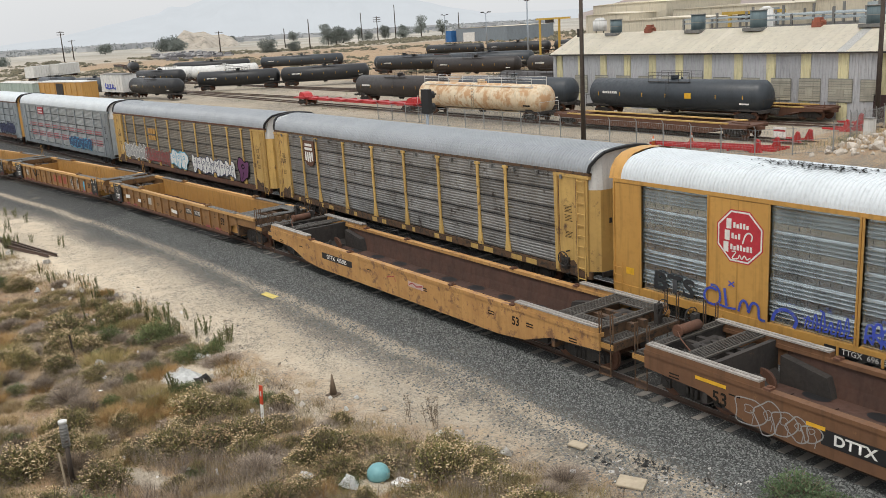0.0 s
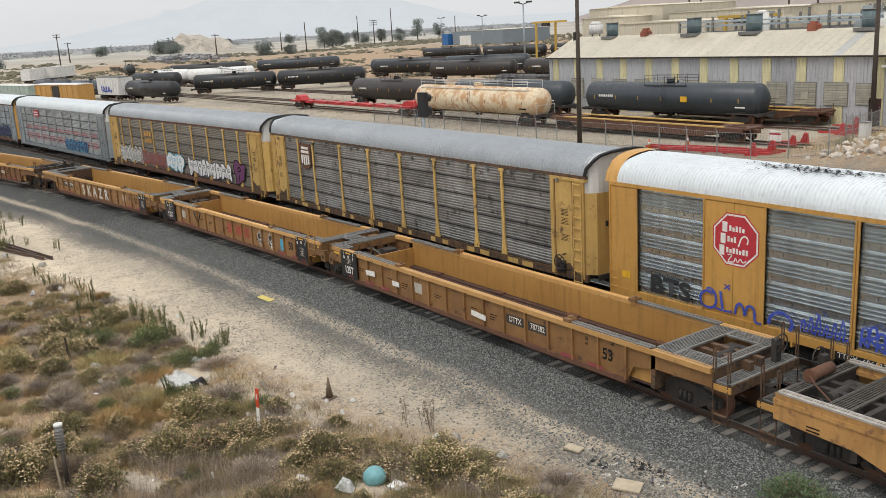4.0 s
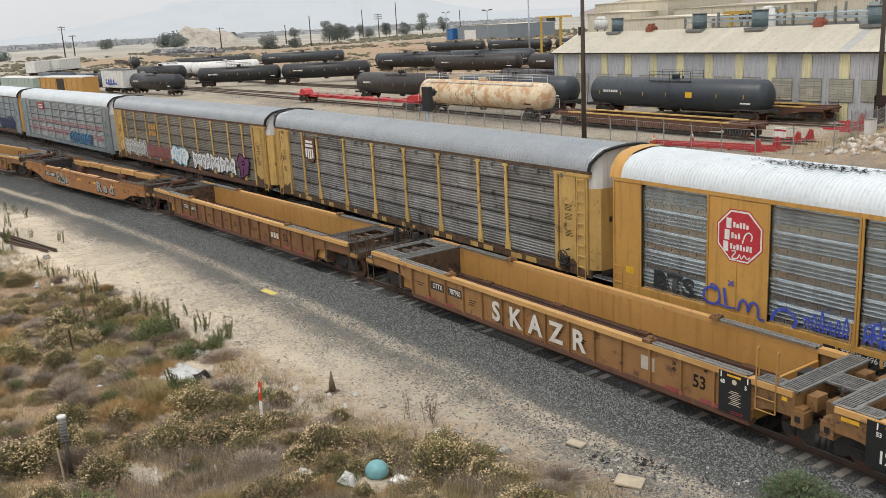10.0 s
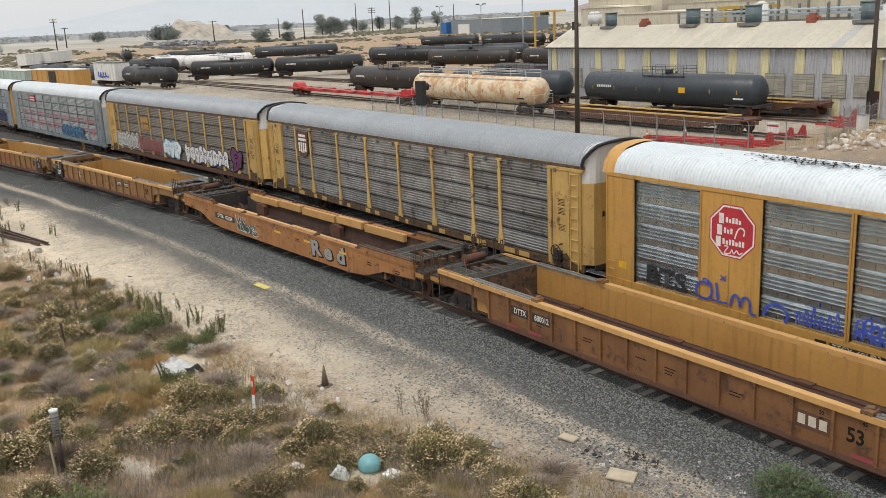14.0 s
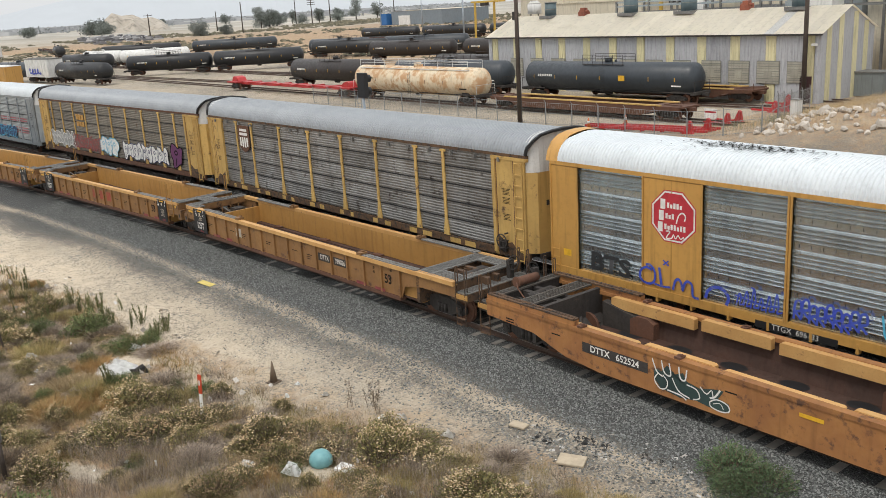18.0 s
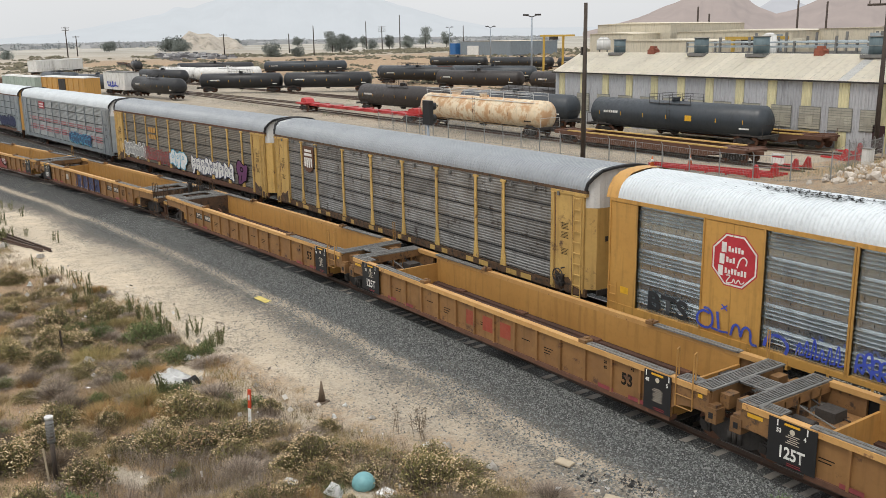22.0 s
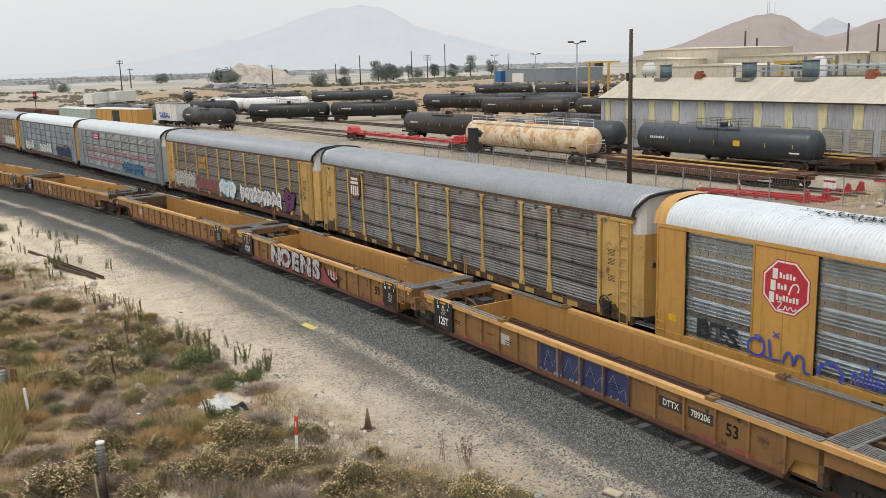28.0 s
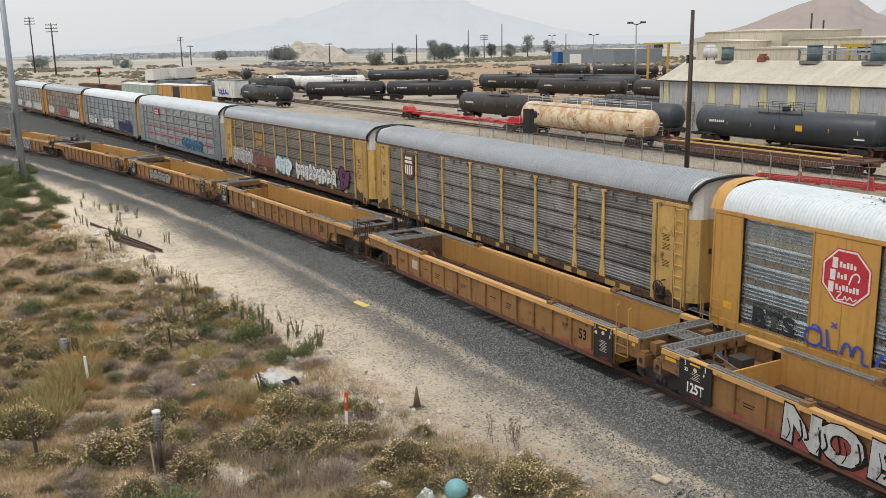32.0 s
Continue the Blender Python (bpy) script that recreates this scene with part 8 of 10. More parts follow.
for x, y, w in ((-42.6, 86.2, 1.4), (-38.8, 88.5, 1.3)):
    tf = thing("transformer_box", "grey-green electrical cabinet outside the shed", "cabinet", pose(x, y, ground_z(x, y)), "electrical cabinets")
    bm = bmesh.new()
    box(bm, -w, w, -1, 1, 0, 2.2)
    part("cabinet", bm, worn("grey_cabinet", (0.2, 0.22, 0.22), (0.17, 0.19, 0.19)), tf)
    bm = bmesh.new()
    box(bm, -w - 0.1, w + 0.1, -1.1, 1.1, 2.2, 2.32)
    part("lid", bm, M_GRATE, tf)
# Plain box with a lid standing in for a small white sign.
cb = thing("relay_cabinet", "small white box in place of a sign by the fence", "cabinet", pose(-37.3, 63.8, ground_z(-37.3, 63.8)))
bm = bmesh.new()
box(bm, -0.35, 0.35, -0.25, 0.25, 0, 1.3)
part("cabinet", bm, M_WHITE, cb)
bm = bmesh.new()
box(bm, -0.4, 0.4, -0.3, 0.3, 1.3, 1.36)
part("lid", bm, M_GRATE, cb)

# broken rock on the bank
M_ROCK = worn("pale_broken_rock", (0.56, 0.50, 0.43), (0.44, 0.40, 0.35), (0.3, 0.26, 0.21), 0.9, 0.0, 1.2, 0.6, False, 0.6, 0.18)
rock_meshes = []
for k in range(6):
    r7 = random.Random(40 + k)
    bm = bmesh.new()
    bmesh.ops.create_icosphere(bm, subdivisions=1, radius=1.0)
    for v in bm.verts:
        v.co *= r7.uniform(0.7, 1.2)
        v.co.z *= 0.75
    rock_meshes.append(mesh_of(bm, "rock", M_ROCK))
for k in range(290):
    x, y = -37 + 22 * rng6.random() ** 1.25, 56 + 8 * rng6.random() ** 1.2
    if x < -37 + (y - 57) * 0.12:
        continue
    s = rng6.uniform(0.13, 0.3) * (1.9 if rng6.random() < 0.14 else 1.0)
    o = new("rock", rng6.choice(rock_meshes))
    o.matrix_basis = pose(x, y, ground_z(x, y) + s * 0.3, rng6.uniform(0, 360), rng6.uniform(0, 40), rng6.uniform(0, 360)) @ Matrix.Diagonal((s, s * rng6.uniform(0.7, 1.3), s, 1))
    tagged(o, "broken pale rock heaped on a dirt bank", "rock", "heap of broken rock")


# ---- scrub in the foreground ----
rng10 = random.Random(207)
M_TWIG = leaf_mat("dry_twigs", (0.085, 0.062, 0.042), (0.27, 0.205, 0.14), (0.16, 0.12, 0.084))
M_GREYTWIG = leaf_mat("grey_dry_twigs", (0.15, 0.118, 0.092), (0.52, 0.43, 0.34), (0.31, 0.25, 0.2))
M_OLIVE = leaf_mat("olive_leaves", (0.075, 0.075, 0.026), (0.28, 0.235, 0.092), (0.165, 0.152, 0.055))
M_GREEN = leaf_mat("green_leaves", (0.055, 0.085, 0.028), (0.19, 0.22, 0.085), (0.115, 0.145, 0.052))
M_BLUEGREEN = leaf_mat("grey_green_leaves", (0.1, 0.13, 0.07), (0.22, 0.24, 0.15), (0.155, 0.18, 0.105))
M_BUSH = leaf_mat("fine_green_leaves", (0.04, 0.075, 0.03), (0.13, 0.18, 0.085), (0.08, 0.12, 0.052))
M_FLOWER = leaf_mat("cream_flower_heads", (0.32, 0.2, 0.095), (0.74, 0.6, 0.385), (0.51, 0.375, 0.21))
M_DRYFLOWER = leaf_mat("tan_flower_heads", (0.2, 0.115, 0.055), (0.46, 0.34, 0.2), (0.31, 0.2, 0.105))
M_STRAW = leaf_mat("straw_grass", (0.27, 0.19, 0.1), (0.6, 0.48, 0.29), (0.43, 0.315, 0.175))
M_RUSSET = leaf_mat("russet_grass", (0.28, 0.155, 0.06), (0.5, 0.34, 0.15), (0.39, 0.245, 0.1))
M_OLIVEGRASS = leaf_mat("olive_grass", (0.2, 0.16, 0.062), (0.42, 0.335, 0.145), (0.3, 0.24, 0.1))


class Heap:
    """Collects small faces for one mesh."""

    def __init__(self):
        self.v, self.f = [], []

    def blade(self, p, q, w, side):
        o = len(self.v)
        d = side * w * 0.5
        m_ = p.lerp(q, 0.55)
        self.v += [p - d, p + d, m_ + d * 0.8, q, m_ - d * 0.8]
        self.f += [(o, o + 1, o + 2, o + 4), (o + 4, o + 2, o + 3)]

    def leaf(self, p, d, w, up):
        o = len(self.v)
        s = d.cross(up)
        s = s.normalized() * w if s.length > 1e-6 else Vector((w, 0, 0))
        self.v += [p, p + d * 0.5 + s, p + d, p + d * 0.5 - s]
        self.f.append((o, o + 1, o + 2, o + 3))

    def lump(self, p, r, rng):
        """A small flower head: a squat six-pointed cap."""
        o = len(self.v)
        a = rng.uniform(0, 6.28)
        for k in range(5):
            self.v.append(p + Vector((r * math.cos(a + k * 1.257), r * math.sin(a + k * 1.257), rng.uniform(-0.25, 0.1) * r)))
        self.v.append(p + Vector((0, 0, r * 0.55)))
        self.f += [(o + k, o + (k + 1) % 5, o + 5) for k in range(5)]

    def mesh(self, name, material):
        me = bpy.data.meshes.new(name)
        me.from_pydata([tuple(v) for v in self.v], [], self.f)
        me.materials.append(material)
        return me


def rand_dir(rng, up=0.2):
    while True:
        v = Vector((rng.uniform(-1, 1), rng.uniform(-1, 1), rng.uniform(-up, 1)))
        if 0.1 < v.length < 1:
            return v.normalized()


def dome_point(rng, r, h, inner=0.55):
    d = rand_dir(rng, 0.0)
    k = rng.uniform(inner, 1.0) * (0.85 + 0.25 * noise.noise(d * 2.3))
    return Vector((d.x * r * k, d.y * r * k, max(0.02, d.z * h * k)))


def shrub_meshes(seed, kind_):
    """Twigs, leaves and flower heads of one shrub about 1 m wide."""
    rng = random.Random(seed)
    out = []
    twig, leaf, flower = Heap(), Heap(), Heap()
    r, h = 0.5, {"buckwheat": 0.5, "dry": 0.42, "green": 0.5, "fluffy": 0.6, "tuft": 0.5}[kind_]
    if kind_ == "tuft":
        for k in range(1700):
            a, d = rng.uniform(0, 6.28), 0.42 * math.sqrt(rng.random())
            p = Vector((d * math.cos(a), d * math.sin(a), 0))
            lean = Vector((p.x * 1.1 + rng.gauss(0, 0.22), p.y * 1.1 + rng.gauss(0, 0.22), 1)).normalized()
            q = p + lean * (h * (1 - 0.9 * d * d) * rng.uniform(0.55, 1.1))
            twig.blade(p, q, rng.uniform(0.005, 0.011), Vector((math.cos(a * 3), math.sin(a * 3), 0)))
        return [("grass_clump", twig.mesh("grass_clump", (M_OLIVEGRASS, M_RUSSET, M_STRAW, M_OLIVEGRASS)[seed % 4]))]
    for k in range({"dry": 3200, "buckwheat": 1100}.get(kind_, 500)):
        p = dome_point(rng, r, h, 0.6)
        b0 = Vector((p.x * 0.25, p.y * 0.25, 0.0))
        q = b0.lerp(p, rng.uniform(0.3, 0.6))
        side = rand_dir(rng, 1.0)
        twig.blade(q, p + rand_dir(rng) * 0.06, rng.uniform(0.004, 0.010), side)
    n_leaf = {"buckwheat": 2300, "dry": 200, "green": 2600, "fluffy": 3200}[kind_]
    for k in range(n_leaf):
        p = dome_point(rng, r * 0.97, h * 0.95, 0.45)
        d = (rand_dir(rng, 0.3) + p.normalized() * 0.8).normalized() * rng.uniform(0.025, 0.06)
        leaf.leaf(p, d, rng.uniform(0.005, 0.011), rand_dir(rng, 1.0))
    if kind_ == "buckwheat":
        for k in range(1000):
            p = dome_point(rng, r * 1.03, h * 1.1, 0.84)
            if noise.noise(p * 4.3 + Vector((seed, 0, 0))) > 0.06 + 0.25 * rng.random() - 0.25 * p.z / h:
                flower.lump(p, rng.uniform(0.006, 0.0145), rng)
    tm = {"buckwheat": M_TWIG, "dry": M_TWIG if seed % 4 == 1 else M_GREYTWIG, "green": M_TWIG, "fluffy": M_TWIG}[kind_]
    lm = {"buckwheat": M_OLIVE, "dry": M_TWIG if seed % 4 == 1 else M_GREYTWIG, "green": M_GREEN, "fluffy": M_BUSH}[kind_]
    out.append(("twig_mass", twig.mesh("twig_mass", tm)))
    out.append(("foliage", leaf.mesh("foliage", lm)))
    if flower.v:
        out.append(("flowering_top", flower.mesh("flowering_top", M_FLOWER if seed % 3 else M_DRYFLOWER)))
    return out


SHRUBS = {"buckwheat": [shrub_meshes(100 + k, "buckwheat") for k in range(5)], "dry": [shrub_meshes(200 + k, "dry") for k in range(4)], "green": [shrub_meshes(300 + k, "green") for k in range(3)], "fluffy": [shrub_meshes(400, "fluffy")], "tuft": [shrub_meshes(k, "tuft") for k in (440, 441, 442, 446, 450, 443)], "olivegrass": [shrub_meshes(440, "tuft"), shrub_meshes(443, "tuft")], "russetgrass": [shrub_meshes(441, "tuft")]}
SHRUB_WORDS = {"buckwheat": ("low wild buckwheat shrub with cream flower heads", "shrub"), "dry": ("dry leafless grey-brown shrub", "shrub"), "green": ("low green leafy weed bush", "bush"), "tuft": ("soft half-dry clump of fine grass", "grass"), "olivegrass": ("large feathery mound of olive grass", "grass"), "russetgrass": ("soft clump of reddish dry grass", "grass"), "fluffy": ("bright green feathery bush beside the ballast", "bush")}
rng8 = random.Random(77)


def shrub(kind_, x, y, w, h=None):
    s = thing(kind_ + "_shrub", SHRUB_WORDS[kind_][0], SHRUB_WORDS[kind_][1], pose(x, y, ground_z(x, y) - 0.03, 0, 0, rng8.uniform(0, 360)), "scrub")
    s.scale = (w, w * rng8.uniform(0.85, 1.15), h if h else w * rng8.uniform(0.75, 1.1))
    for name, me_ in rng8.choice(SHRUBS[kind_]):
        part(name, me_, None, s)["kind"] = "stuff"


def scrub_edge(x):
    """How far from the camera's side the scrub reaches towards the tracks."""
    return 10.2 + 0.13 * max(0, x + 30) + 0.2 * max(0, x + 22) - 0.19 * max(0, -x - 38)


for x, y, w, h in ((-23.7, 6.3, 1.75, 1.2), (-23.0, 7.4, 1.7, 1.15), (-22.9, 8.4, 1.6, 1.3), (-24.6, 7.1, 1.1, 0.9), (-25.5, 3.9, 1.7, 1.1), (-25.0, 4.6, 1.2, 1.0), (-19.9, 10.4, 1.6, 0.9), (-19.0, 11.1, 1.5, 0.8), (-18.2, 11.7, 1.6, 0.8), (-17.4, 12.3, 1.5, 0.85), (-20.8, 9.9, 1.4, 0.9), (-18.6, 10.4, 1.4, 0.8), (-16.6, 12.0, 1.4, 0.8), (-17.6, 11.2, 1.3, 0.8), (-22.0, 8.0, 1.3, 1.0), (-20.4, 8.9, 1.2, 0.8)):
    shrub("buckwheat", x, y, w * 1.25, h * 1.2)
for x, y, w, h in ((-21.5, 10.0, 1.6, 0.95), (-32.4, 9.2, 1.7, 1.0), (-31.6, 9.7, 1.1, 0.7), (-21.0, 7.8, 1.8, 1.0), (-19.6, 7.6, 1.7, 0.9), (-33.9, 8.4, 1.4, 0.7), (-30.6, 7.2, 2.0, 0.9), (-29.6, 6.6, 1.6, 0.8), (-15.2, 13.4, 1.5, 1.0), (-14.9, 12.7, 1.3, 0.9), (-36.5, 5.2, 1.9, 0.9)):
    shrub("dry", x, y, w * 1.15, h * 1.1)
for x, y, w, h in ((-27.2, 8.3, 1.0, 0.9), (-30.3, 10.2, 1.2, 1.1), (-31.0, 10.6, 0.9, 0.9), (-25.8, 9.3, 0.8, 0.8), (-33.2, 5.6, 1.2, 0.8), (-18.4, 9.2, 0.8, 0.7), (-21.6, 6.4, 0.9, 0.7), (-38.5, 6.9, 1.1, 0.8), (-86, 3.4, 2.2, 1.5), (-83, 2.8, 2.4, 1.4), (-80, 3.2, 2.0, 1.2), (-77, 2.2, 2.2, 1.3)):
    shrub("green", x, y, w, h)
for x, y, w, h in ((-34.6, 3.6, 2.6, 1.4), (-35.6, 2.6, 2.4, 1.2), (-33.4, 3.0, 2.0, 1.1), (-36.8, 3.9, 2.2, 1.1), (-28.4, 6.9, 1.9, 0.9), (-27.2, 7.3, 1.6, 0.8), (-26.2, 8.0, 1.5, 0.8), (-24.9, 8.9, 1.3, 0.6), (-29.6, 7.9, 1.5, 0.8), (-32.0, 6.9, 1.8, 0.9)):
    shrub("tuft", x, y, w, h)
for x, y in ((-30.1, 0.8), (-31.2, 1.9), (-28.8, 0.3), (-32.3, 2.6), (-28.6, 1.1), (-30.6, 0.2), (-29.6, 1.7)):
    shrub("olivegrass", x, y, rng8.uniform(1.8, 2.5), rng8.uniform(1.1, 1.5))
for x, y in ((-31.2, 4.6), (-30.9, 5.7), (-29.5, 5.0), (-35.0, 7.5), (-34.0, 6.6), (-33.1, 7.4), (-39.3, 5.0), (-38.2, 5.8), (-42.3, 2.0), (-35.1, 0.8), (-32.1, 0.4), (-30.2, 7.0), (-32.7, 9.7), (-31.3, 8.1), (-30.2, 5.2), (-37.4, 5.2)):
    shrub("dry", x, y, rng8.uniform(1.3, 2.0), rng8.uniform(0.9, 1.4))
for x, y in ((-25.4, 3.8), (-24.8, 3.1), (-40.3, 3.3), (-40.1, 2.7), (-46.1, 2.6), (-45.5, 3.6), (-47.6, 1.5), (-39.5, 0.8), (-62.0, 3.0), (-61.4, 1.8), (-66.5, 5.1), (-70.4, 4.1), (-34.5, 4.0), (-33.8, 4.5), (-36.7, 1.1), (-44.0, 4.4), (-49.5, 3.2), (-52.0, 2.2), (-56.0, 3.8), (-58.5, 2.0), (-64.0, 4.4), (-68.5, 2.6)):
    shrub("buckwheat", x, y, rng8.uniform(1.6, 2.4), rng8.uniform(1.1, 1.6))
for x, y in ((-27.1, 3.0), (-28.1, 6.0), (-29.4, 7.0), (-27.2, 7.9), (-36.0, 6.8), (-36.2, 7.3), (-36.7, 6.5), (-30.1, 8.0), (-39.4, 3.9)):
    shrub("green", x, y, rng8.uniform(0.8, 1.2), rng8.uniform(0.8, 1.1))
for k in range(46):
    shrub("green", rng8.uniform(-98, -70), rng8.uniform(0.5, 6.0), rng8.uniform(1.6, 2.8), rng8.uniform(1.5, 2.6))
for x, y in ((-31.1, 2.8), (-46.4, 2.2), (-36.8, 1.8), (-25.6, 7.5), (-26.4, 6.7), (-26.6, 5.9), (-31.0, 2.3)):
    shrub("russetgrass", x, y, rng8.uniform(1.1, 1.7), rng8.uniform(0.7, 1.0))
shrub("fluffy", -10.9, 16.6, 1.9, 1.5)
shrub("fluffy", -10.0, 16.5, 1.7, 1.3)
shrub("fluffy", -10.5, 16.0, 1.4, 1.0)
count = 0
while count < 640:
    x = -9 - 80 * rng8.random() ** 1.35
    y = rng8.uniform(-5, 13)
    edge = scrub_edge(x)
    if y > edge - rng8.uniform(0, 1.2) or bare(x, y) or y < -2 - 0.1 * abs(x):
        continue
    if noise.noise((x * 0.22, y * 0.3, 11)) < (-0.42 if x > -38 else -0.02):
        continue
    k = rng8.random()
    kind_ = "buckwheat" if k < 0.26 else "dry" if k < 0.6 else "tuft" if k < 0.93 else "green"
    shrub(kind_, x, y, rng8.uniform(0.7, 1.3) if kind_ == "tuft" else rng8.uniform(0.8, 2.2), {"dry": rng8.uniform(0.55, 1.1), "tuft": rng8.uniform(0.35, 0.75)}.get(kind_))
    count += 1


for k in range(330):
    x, y = (rng8.uniform(-44, -19), rng8.uniform(-1, 11)) if k < 200 else (rng8.uniform(-22, -11.5), rng8.uniform(7, 14.6))
    if y > scrub_edge(x) - 0.6 or bare(x, y):
        continue
    kind_ = rng8.choice(("dry", "tuft", "tuft", "buckwheat"))
    shrub(kind_, x, y, rng8.uniform(0.7, 1.2 if kind_ == "tuft" else 1.7), rng8.uniform(0.35, 0.6) if kind_ == "tuft" else rng8.uniform(0.5, 1.0))


def grass_field(name, label, material, spots, seed, hgt, lean=0.35):
    rng = random.Random(seed)
    hp = Heap()
    for x, y, r in spots:
        for k in range(rng.randint(16, 30)):
            a, d = rng.uniform(0, 6.28), r * math.sqrt(rng.random())
            p = Vector((x + d * math.cos(a), y + d * math.sin(a), 0))
            p.z = ground_z(p.x, p.y) - 0.02
            tip = p + Vector((rng.gauss(0, lean), rng.gauss(0, lean), 1)).normalized() * hgt * rng.uniform(0.5, 1.2)
            hp.blade(p, tip, rng.uniform(0.004, 0.010), Vector((math.cos(a), math.sin(a), 0)))
    return tagged(new(name, hp.mesh(name, material)), label, "grass", "", "stuff")


def spots(n, seed, reach=0.0, lo=-0.3, freq=0.35):
    rng = random.Random(seed)
    out = []
    while len(out) < n:
        x = -8 - 75 * rng.random() ** 1.4
        y = rng.uniform(-4, 14)
        if y > scrub_edge(x) + reach * rng.random() or bare(x, y) or noise.noise((x * freq, y * freq, seed)) < lo:
            continue
        out.append((x, y, rng.uniform(0.12, 0.4)))
    return out


grass_field("straw_grass", "dry straw-coloured grass between the shrubs", M_STRAW, spots(4200, 31, 0.8, -0.1), 1, 0.24)
grass_field("russet_grass", "reddish dry grass in soft clumps", M_RUSSET, spots(2600, 32, 0.3, 0.05), 2, 0.28)
grass_field("olive_grass", "olive half-dry grass", M_OLIVEGRASS, spots(2600, 33, 0.0, 0.05), 3, 0.32)
grass_field("grey_stubble", "grey dead stalks and litter", M_GREYTWIG, spots(7000, 34, 0.8, -0.6), 4, 0.22, 0.9)
wisps = [(x, y, r_) for x, y, r_ in ((rng10.uniform(-24, -10), rng10.uniform(4, 14), rng10.uniform(0.2, 0.5)) for _ in range(2600)) if y < scrub_edge(x) - 1.2 and not bare(x, y) and noise.noise((x * 0.5, y * 0.5, 41)) > -0.1]
grass_field("wispy_grass", "tall wispy grey-tan dead grass", M_GREYTWIG, wisps, 7, 0.5, 0.3)
grass_field("dry_brush", "low tangled brown brush between the shrubs", M_TWIG, spots(3600, 36, 0.0, -0.2), 8, 0.34, 0.7)
grass_field("olive_weeds", "low olive weeds between the shrubs", M_OLIVE, spots(3000, 37, -0.4, -0.05), 9, 0.3, 0.6)
bank = [(rng8.uniform(-40, -12), rng8.uniform(57, 85), rng8.uniform(0.3, 0.9)) for _ in range(1300)]
grass_field("bank_grass", "dry grass on the bank behind the fence", M_STRAW, bank, 5, 0.6)
grass_field("yard_weeds", "pale green weeds by the yard tracks", M_BLUEGREEN, [(rng8.uniform(-44, -36), rng8.uniform(58, 70), 0.4) for _ in range(60)] + [(rng8.uniform(-240, -60), rng8.choice((60.5, 68, 76.5)) + rng8.uniform(-0.8, 0.8), 0.5) for _ in range(220)], 6, 0.7)

# upright leafy weed stalks along the edge of the sand
def stalk_mesh(seed, h, dead=False):
    rng = random.Random(seed)
    hp = Heap()
    for s in range(rng.randint(3, 6)):
        base = Vector((rng.uniform(-0.12, 0.12), rng.uniform(-0.12, 0.12), 0))
        tip = base + Vector((rng.uniform(-0.15, 0.15), rng.uniform(-0.15, 0.15), h * rng.uniform(0.6, 1.0)))
        for a in (0, 1.57):
            hp.blade(base, tip, 0.014, Vector((math.cos(a), math.sin(a), 0)))
        for k in range(16 if dead else 60):
            t = rng.uniform(0.12, 1.0)
            p = base.lerp(tip, t)
            d = (rand_dir(rng, 0.0) + Vector((0, 0, 0.9))).normalized() * rng.uniform(0.05, 0.12) * (2.2 * (1.15 - t) + 0.4 if dead else 1.0)
            if dead:
                hp.blade(p, p + d, 0.008, rand_dir(rng, 1.0))
                for q in range(3):
                    hp.leaf(p + d * rng.uniform(0.5, 1), rand_dir(rng) * 0.05, 0.008, rand_dir(rng, 1.0))
            else:
                hp.leaf(p, d, rng.uniform(0.006, 0.012), rand_dir(rng, 1.0))
    return hp


M_STALK = leaf_mat("weed_leaves", (0.085, 0.095, 0.04), (0.24, 0.22, 0.1), (0.15, 0.16, 0.065))
STALKS = [stalk_mesh(500 + k, 0.95).mesh("stalk", M_STALK) for k in range(5)]
DEADS = [stalk_mesh(520 + k, 1.15, True).mesh("stalk", M_TWIG) for k in range(3)]
for cx, cy, n_, sp in ((-36.8, 9.3, 9, 0.9), (-35.2, 10.2, 9, 0.7), (-34.0, 10.0, 8, 0.7), (-32.8, 10.7, 7, 0.6), (-40.5, 8.6, 6, 0.9), (-31.0, 11.0, 5, 0.4), (-36.0, 7.9, 6, 0.8), (-38.6, 8.0, 6, 0.8), (-57.7, 7.7, 9, 0.9), (-56.0, 7.5, 6, 0.7), (-74.4, 8.0, 4, 0.6), (-67.4, 8.7, 3, 0.5), (-62.5, 6.6, 4, 0.6), (-54.6, 5.2, 3, 0.3), (-48.1, 7.6, 2, 0.3), (-43.2, 8.8, 2, 0.2), (-57.0, 8.3, 8, 1.3), (-62.5, 8.4, 7, 1.5), (-53.6, 10.1, 3, 0.5), (-66, 7.5, 6, 2.0), (-70, 6.4, 8, 2.2), (-47, 7.4, 5, 1.5), (-52, 5.8, 6, 2), (-44, 9.2, 3, 0.6), (-27.3, 8.0, 4, 0.5), (-30.4, 9.8, 5, 0.6)):
    for k in range(int(n_ * 0.7)):
        x, y = rng8.gauss(cx, sp * 0.7), rng8.gauss(cy, sp * 0.5)
        o = solid("weed_stalk", rng8.choice(STALKS), None, "upright leafy weed on bare sand", "weed", pose(x, y, ground_z(x, y) - 0.02, 0, 0, rng8.uniform(0, 360)), "upright weeds")
        s = rng8.uniform(0.45, 1.0)
        o.scale = (s * 1.2, s * 1.2, s)
